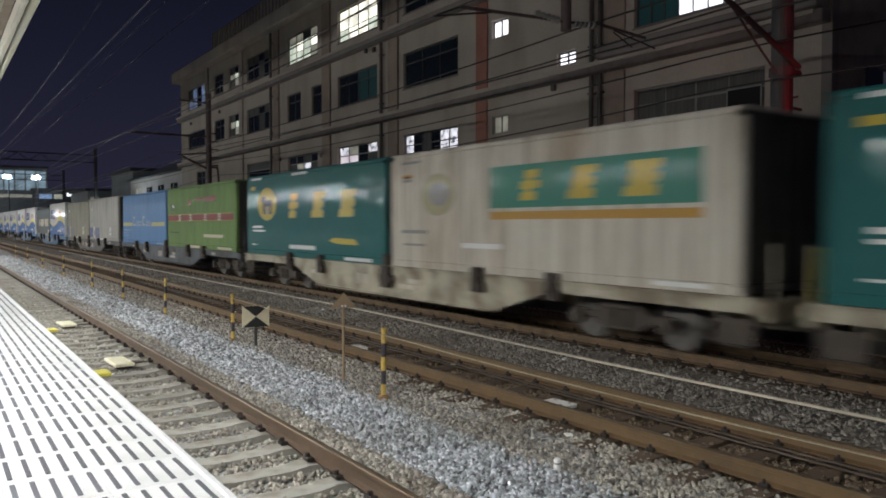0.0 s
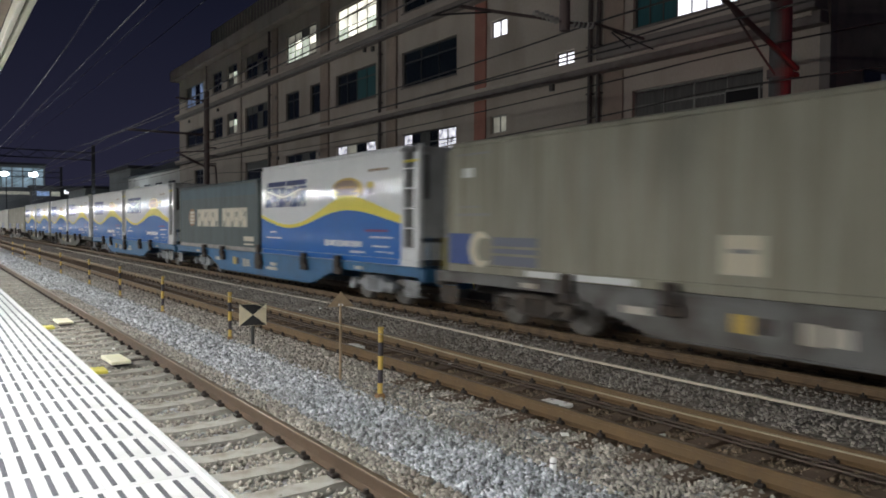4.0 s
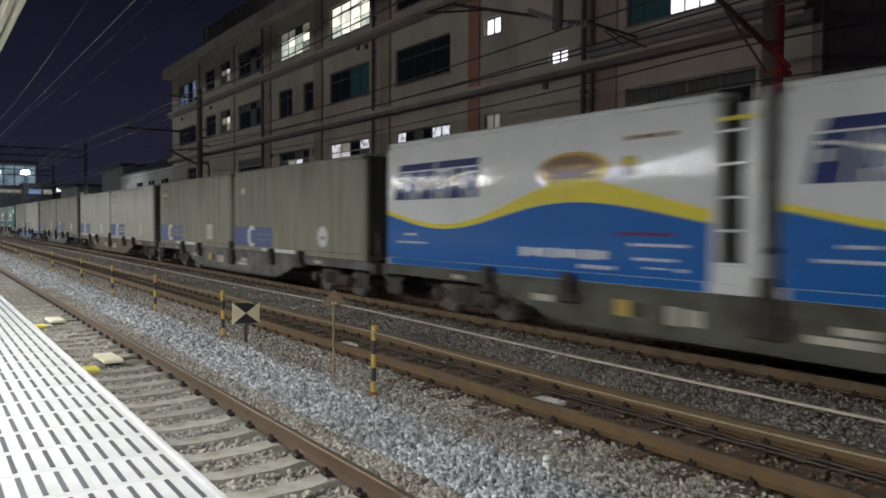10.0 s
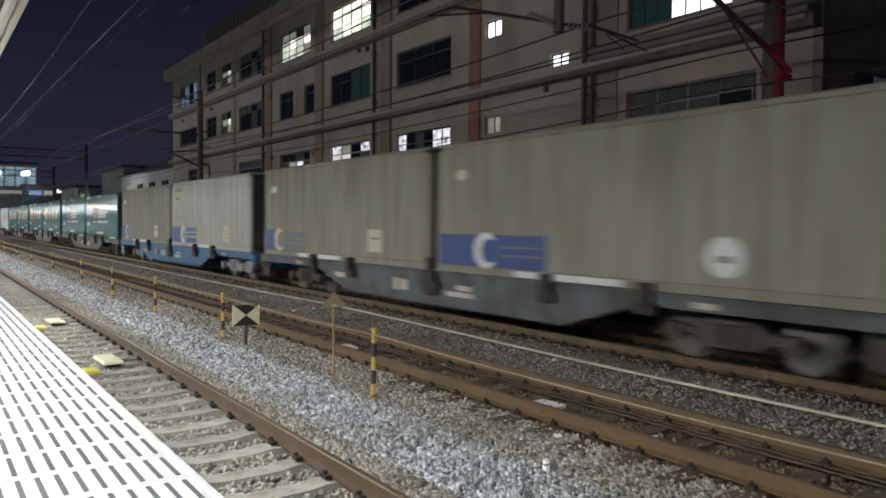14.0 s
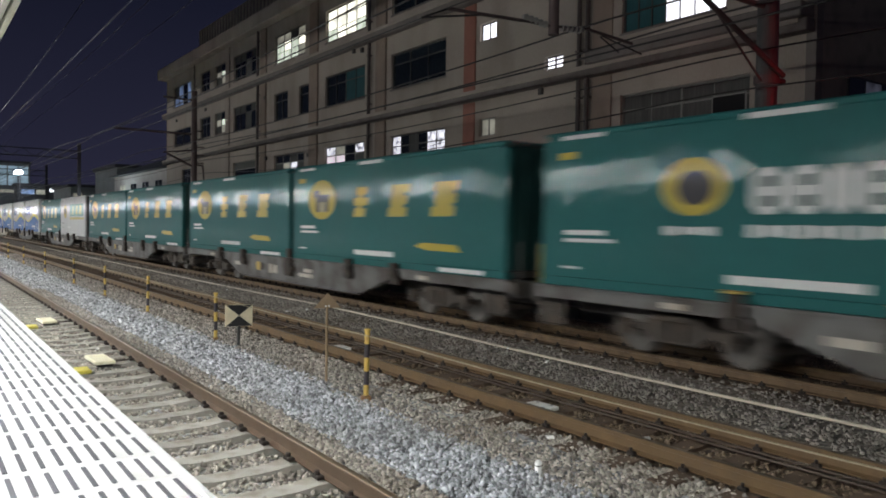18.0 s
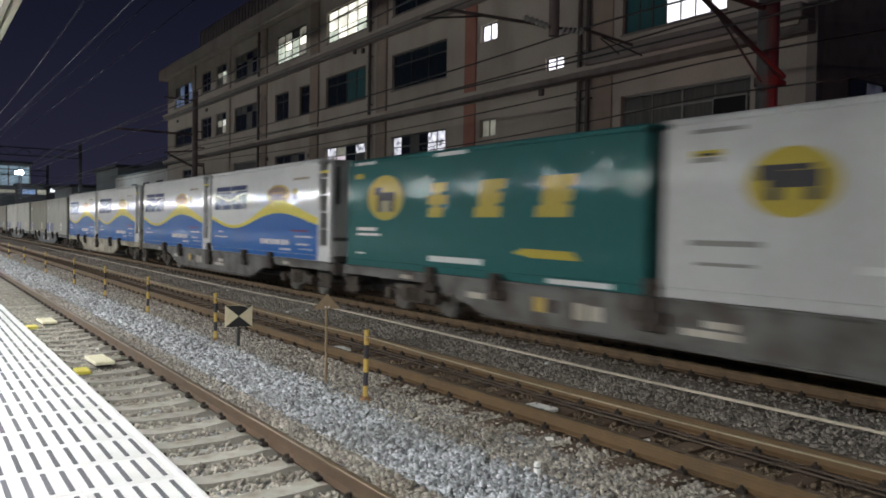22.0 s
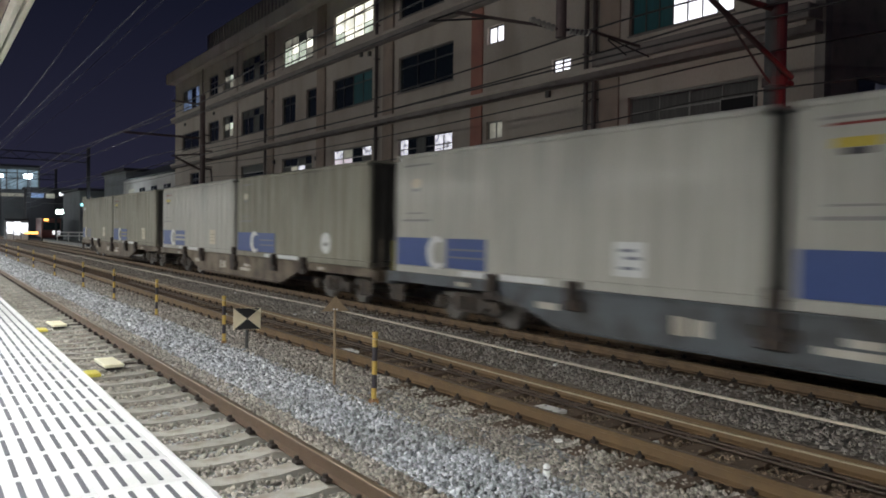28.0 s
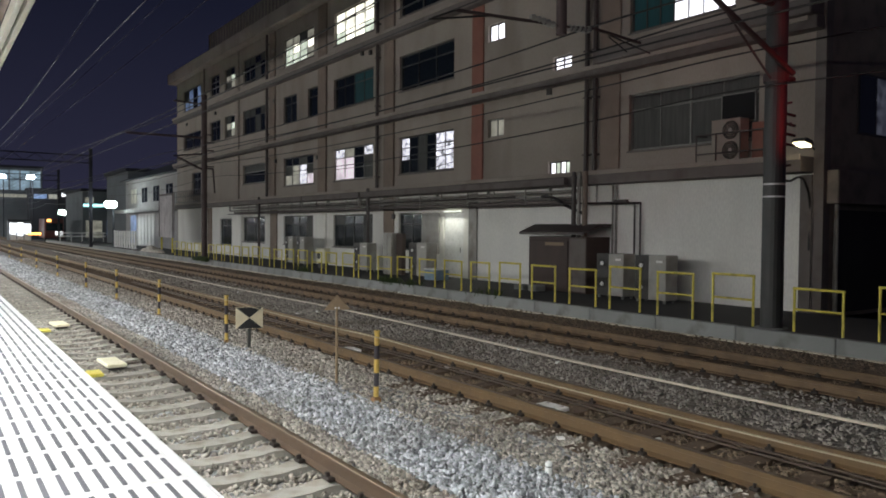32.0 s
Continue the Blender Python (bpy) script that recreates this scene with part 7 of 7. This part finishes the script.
for x, y, z, r, mm, lb in ((15.0, 78.2, 4.0, 0.56, "lamp_cool", "glaring white-green street lamp"), (14.6, 106, 3.55, 0.45, "lamp_cool", "white street lamp beyond the annex"), (15.2, 145, 10.0, 0.65, "lamp_blue", "high white floodlight in the distance"), (11.3, 150, 10.2, 0.65, "lamp_blue", "high white floodlight in the distance")):
    s = thing("street_lamp", lb, "lamp", pose(x, y, 0), group="distant lamps")
    part("pole", tube(B(), (0.3, 0.3, -0.3), (0.3, 0.3, z + 0.3), 0.09, 8), M["far_dark"], s)
    part("lantern", bx(-r, r, -0.18, 0.18, z - r * 0.62, z + r * 0.62, bevel=r * 0.3), M[mm], s)
    part("arm", tube(B(), (0.3, 0.3, z + 0.25), (0, 0.2, z + 0.25), 0.05, 6), M["far_dark"], s)


def far_block(name, label, x0, x1, y0, y1, h, wm, wins=()):
    """A distant building with its own windows."""
    t = thing(name, label, "building", group="distant buildings")
    part("wall", bx(x0, x1, y0, y1, -0.5, h), M[wm], t)
    part("roof", bx(x0 - 0.3, x1 + 0.3, y0 - 0.3, y1 + 0.3, h, h + 0.35), M["far_dark"], t)
    for (a, b, c, d, mm) in wins:
        part("window", bx(a, b, y0 - 0.06, y0 - 0.01, c, d), M[mm], t)
    return t


far_block("station_hall", "distant elevated station hall with lit windows", 8.0, 19.3, 165, 185, 12.9, "far_wall", [(8.4 + 1.8 * i, 9.95 + 1.8 * i, 8.6, 12.3, "lit_hall") for i in range(6)] + [(8.3, 19.0, 7.2, 7.8, "lit_dim")])
far_block("footbridge", "distant lit footbridge over the road", 15.5, 40, 150, 154, 8.1, "far_dark", [(16.2, 18.2, 6.6, 7.4, "lit_blue"), (18.5, 20.3, 6.6, 7.4, "lit_dim"), (20.6, 23.1, 7.05, 7.75, "shop_white"), (23.9, 25.8, 6.3, 6.85, "lit_cool"), (26.3, 28.2, 6.3, 7.2, "lit_blue")])
far_block("shop_building", "distant shop with a cyan sign", 17.6, 30, 110, 124, 6.5, "far_wall", [(17.7, 20.2, 4.45, 4.8, "sign_cyan"), (18.0, 20.0, 0.3, 2.6, "lit_dim"), (20.6, 22.0, 0.3, 2.6, "lit_blue"), (17.9, 19.0, 4.9, 5.7, "lit_dim")])
far_block("corner_house", "dark distant house beside the lamp", 19.5, 30, 92, 104, 8.2, "far_wall", [(20, 21.4, 5.0, 6.4, "glass"), (20.2, 21.6, 0.2, 3.2, "white_paint")])
# road traffic waiting at the crossing
ks = thing("kiosk", "distant brightly lit white kiosk front", "kiosk", pose(9.9, 118, -0.3))
part("body", bx(-0.2, 2.5, 0, 3.0, 0, 2.9), M["far_wall"], ks)
part("awning", bx(-0.4, 2.7, -0.9, -0.003, 2.75, 2.95), M["far_dark"], ks)
for i, (h0, h1) in enumerate(((0.9, 2.5), (0.7, 2.55), (1.0, 2.4))):
    part("lit_panel", bx(-0.1 + 0.88 * i, 0.68 + 0.88 * i, -0.05, -0.003, h0, h1), M["shop_white"], ks)
    part("counter", bx(-0.1 + 0.88 * i, 0.68 + 0.88 * i, -0.06, -0.003, 0.1, h0 - 0.06), M["white_paint"], ks)
hp = thing("covered_heap", "low heap under a pale sheet beside the kerb", "heap", pose(14.25, 59.2, -0.05))
bm = B()
bmesh.ops.create_icosphere(bm, subdivisions=3, radius=1.0)
rg = random.Random(4)
for v in bm.verts:
    k = 0.8 + 0.35 * math.sin(v.co.y * 5.1 + 1.0) * math.cos(v.co.x * 3.0) + rg.uniform(-0.05, 0.05)
    v.co = Vector((v.co.x * 0.5, v.co.y * 3.2, max(0.0, v.co.z) * 0.5 * k))
part("sheet", bm, M["c_white_dirty"], hp)
tr2 = thing("distant_truck", "distant truck with orange marker lamps", "truck", pose(14.5, 112, -0.3))
part("body", bx(-1.2, 1.2, 0, 6, 0.5, 3.1, bevel=0.1), M["truck_red"], tr2)
part("windscreen", bx(-1.0, 1.0, -0.04, -0.003, 1.5, 2.5), M["glass"], tr2)
part("marker_lamp", bx(-0.9, -0.4, -0.1, -0.045, 2.7, 3.0), M["lamp_orange"], tr2)
part("headlight", bx(0.1, 1.0, -0.1, -0.003, 0.9, 1.4), M["shop_white"], tr2)
part("marker_lamp", bx(-3.2, -1.6, -0.1, 0.1, 0.95, 1.25), M["lamp_orange"], tr2)
for s in (-1, 1):
    part("wheel", tube(B(), (s * 1.1, 1.2, 0.45), (s * 0.85, 1.2, 0.45), 0.45, 12), M["sign_black"], tr2)
rl = thing("road_barrier", "long white guard rail along the distant road", "barrier", pose(0, 100, 0))
for z in (0.55, 0.95):
    part("rail", bx(13.4, 18.6, -0.05, 0.05, z, z + 0.14), M["white_paint"], rl)
for i in range(5):
    part("post", bx(13.5 + 1.2 * i, 13.6 + 1.2 * i, 0.055, 0.12, -0.3, 1.1), M["white_paint"], rl)
# weeds in the kerb
def weeds(x, y, n, seed, h=0.3):
    rg = random.Random(seed)
    bm = B()
    for i in range(n):
        a = rg.uniform(0, 6.283)
        px, py = x + rg.gauss(0, 0.06), y + rg.gauss(0, 0.35)
        hh = h * rg.uniform(0.4, 1.1)
        w = 0.012
        dx, dy = math.cos(a) * hh * 0.5, math.sin(a) * hh * 0.5
        v = [bm.verts.new(c) for c in ((px - w, py, -0.02), (px + w, py, -0.02), (px + dx * 0.6 + w, py + dy * 0.6, hh * 0.7), (px + dx, py + dy, hh), (px + dx * 0.6 - w, py + dy * 0.6, hh * 0.7))]
        bm.faces.new(v)
    me = mesh_of(bm, M["weed"])
    tagged(new("weeds", me), "tuft of dull green weeds at the kerb", "weeds", kind="stuff")
M["weed"] = surf("weed_leaf", (0.06, 0.09, 0.03), 0.7, var=0.3, scale=8, bump=0)
for i, (y, n) in enumerate(((22.8, 130), (21.4, 70), (42.4, 160), (43.6, 90), (17.0, 40), (30.0, 60))):
    weeds(13.42 if y < 40 else 13.0, y, n, i)

for x, y, a_ in ((5.9, 4.72, 20), (5.35, 5.6, 60), (7.62, 17.3, 35), (6.6, 9.4, 75), (5.72, 8.1, 10)):
    sc_ = thing("paper_scrap", "crumpled pale scrap of litter on the ballast", "litter", pose(x, y, -0.19, 0, 0, a_), group="litter")
    part("sheet", prism(B(), [(-0.05, 0.0), (0.0, 0.012), (0.045, 0.004), (0.04, 0.012), (0.0, 0.024), (-0.05, 0.01)], "y", -0.035, 0.04), M["white_paint"], sc_)

# balcony at the far end of the building
bal2 = thing("end_balcony", "dark steel balcony rail on the building ledge", "railing", pose(WALL - 0.5, 0, 3.76))
for z in (0.05, 0.5, 0.95):
    part("rail_bar", tube(B(), (0, 54.6, z), (0, 63.4, z), 0.025, 6), M["pipe"], bal2)
for k in range(18):
    part("baluster", tube(B(), (0, 54.6 + 0.5176 * k, -0.03), (0, 54.6 + 0.5176 * k, 0.95), 0.018, 5), M["pipe"], bal2)



def motions():
    times = [1.0 * i for i in range(33)]
    for ob, k, dy, z in train:
        walk(ob, [(t, pose(T3, train_at(t) + 20.4 * k + dy, z)) for t in times])
    for ob, k, dy, z in train:
        if z > 0:
            continue
        near = [i / 30 for i in range(961) if -6 < train_at(i / 30) + 20.4 * k < 38]
        if not near:
            continue
        for bg in ob.children:
            if not bg.name.startswith("bogie"):
                continue
            for ws in bg.children:
                if ws.name.startswith("wheelset"):
                    y = ws.location.y
                    rows = [(t, pose(0, y, 0.43, -math.degrees((train_at(t) - train_at(near[0])) / 0.43))) for t in near]
                    if near[0] > 0:
                        rows.insert(0, (0.0, rows[0][1]))
                    if near[-1] < 32:
                        rows.append((32.0, rows[-1][1]))
                    walk(ws, rows)


motions()
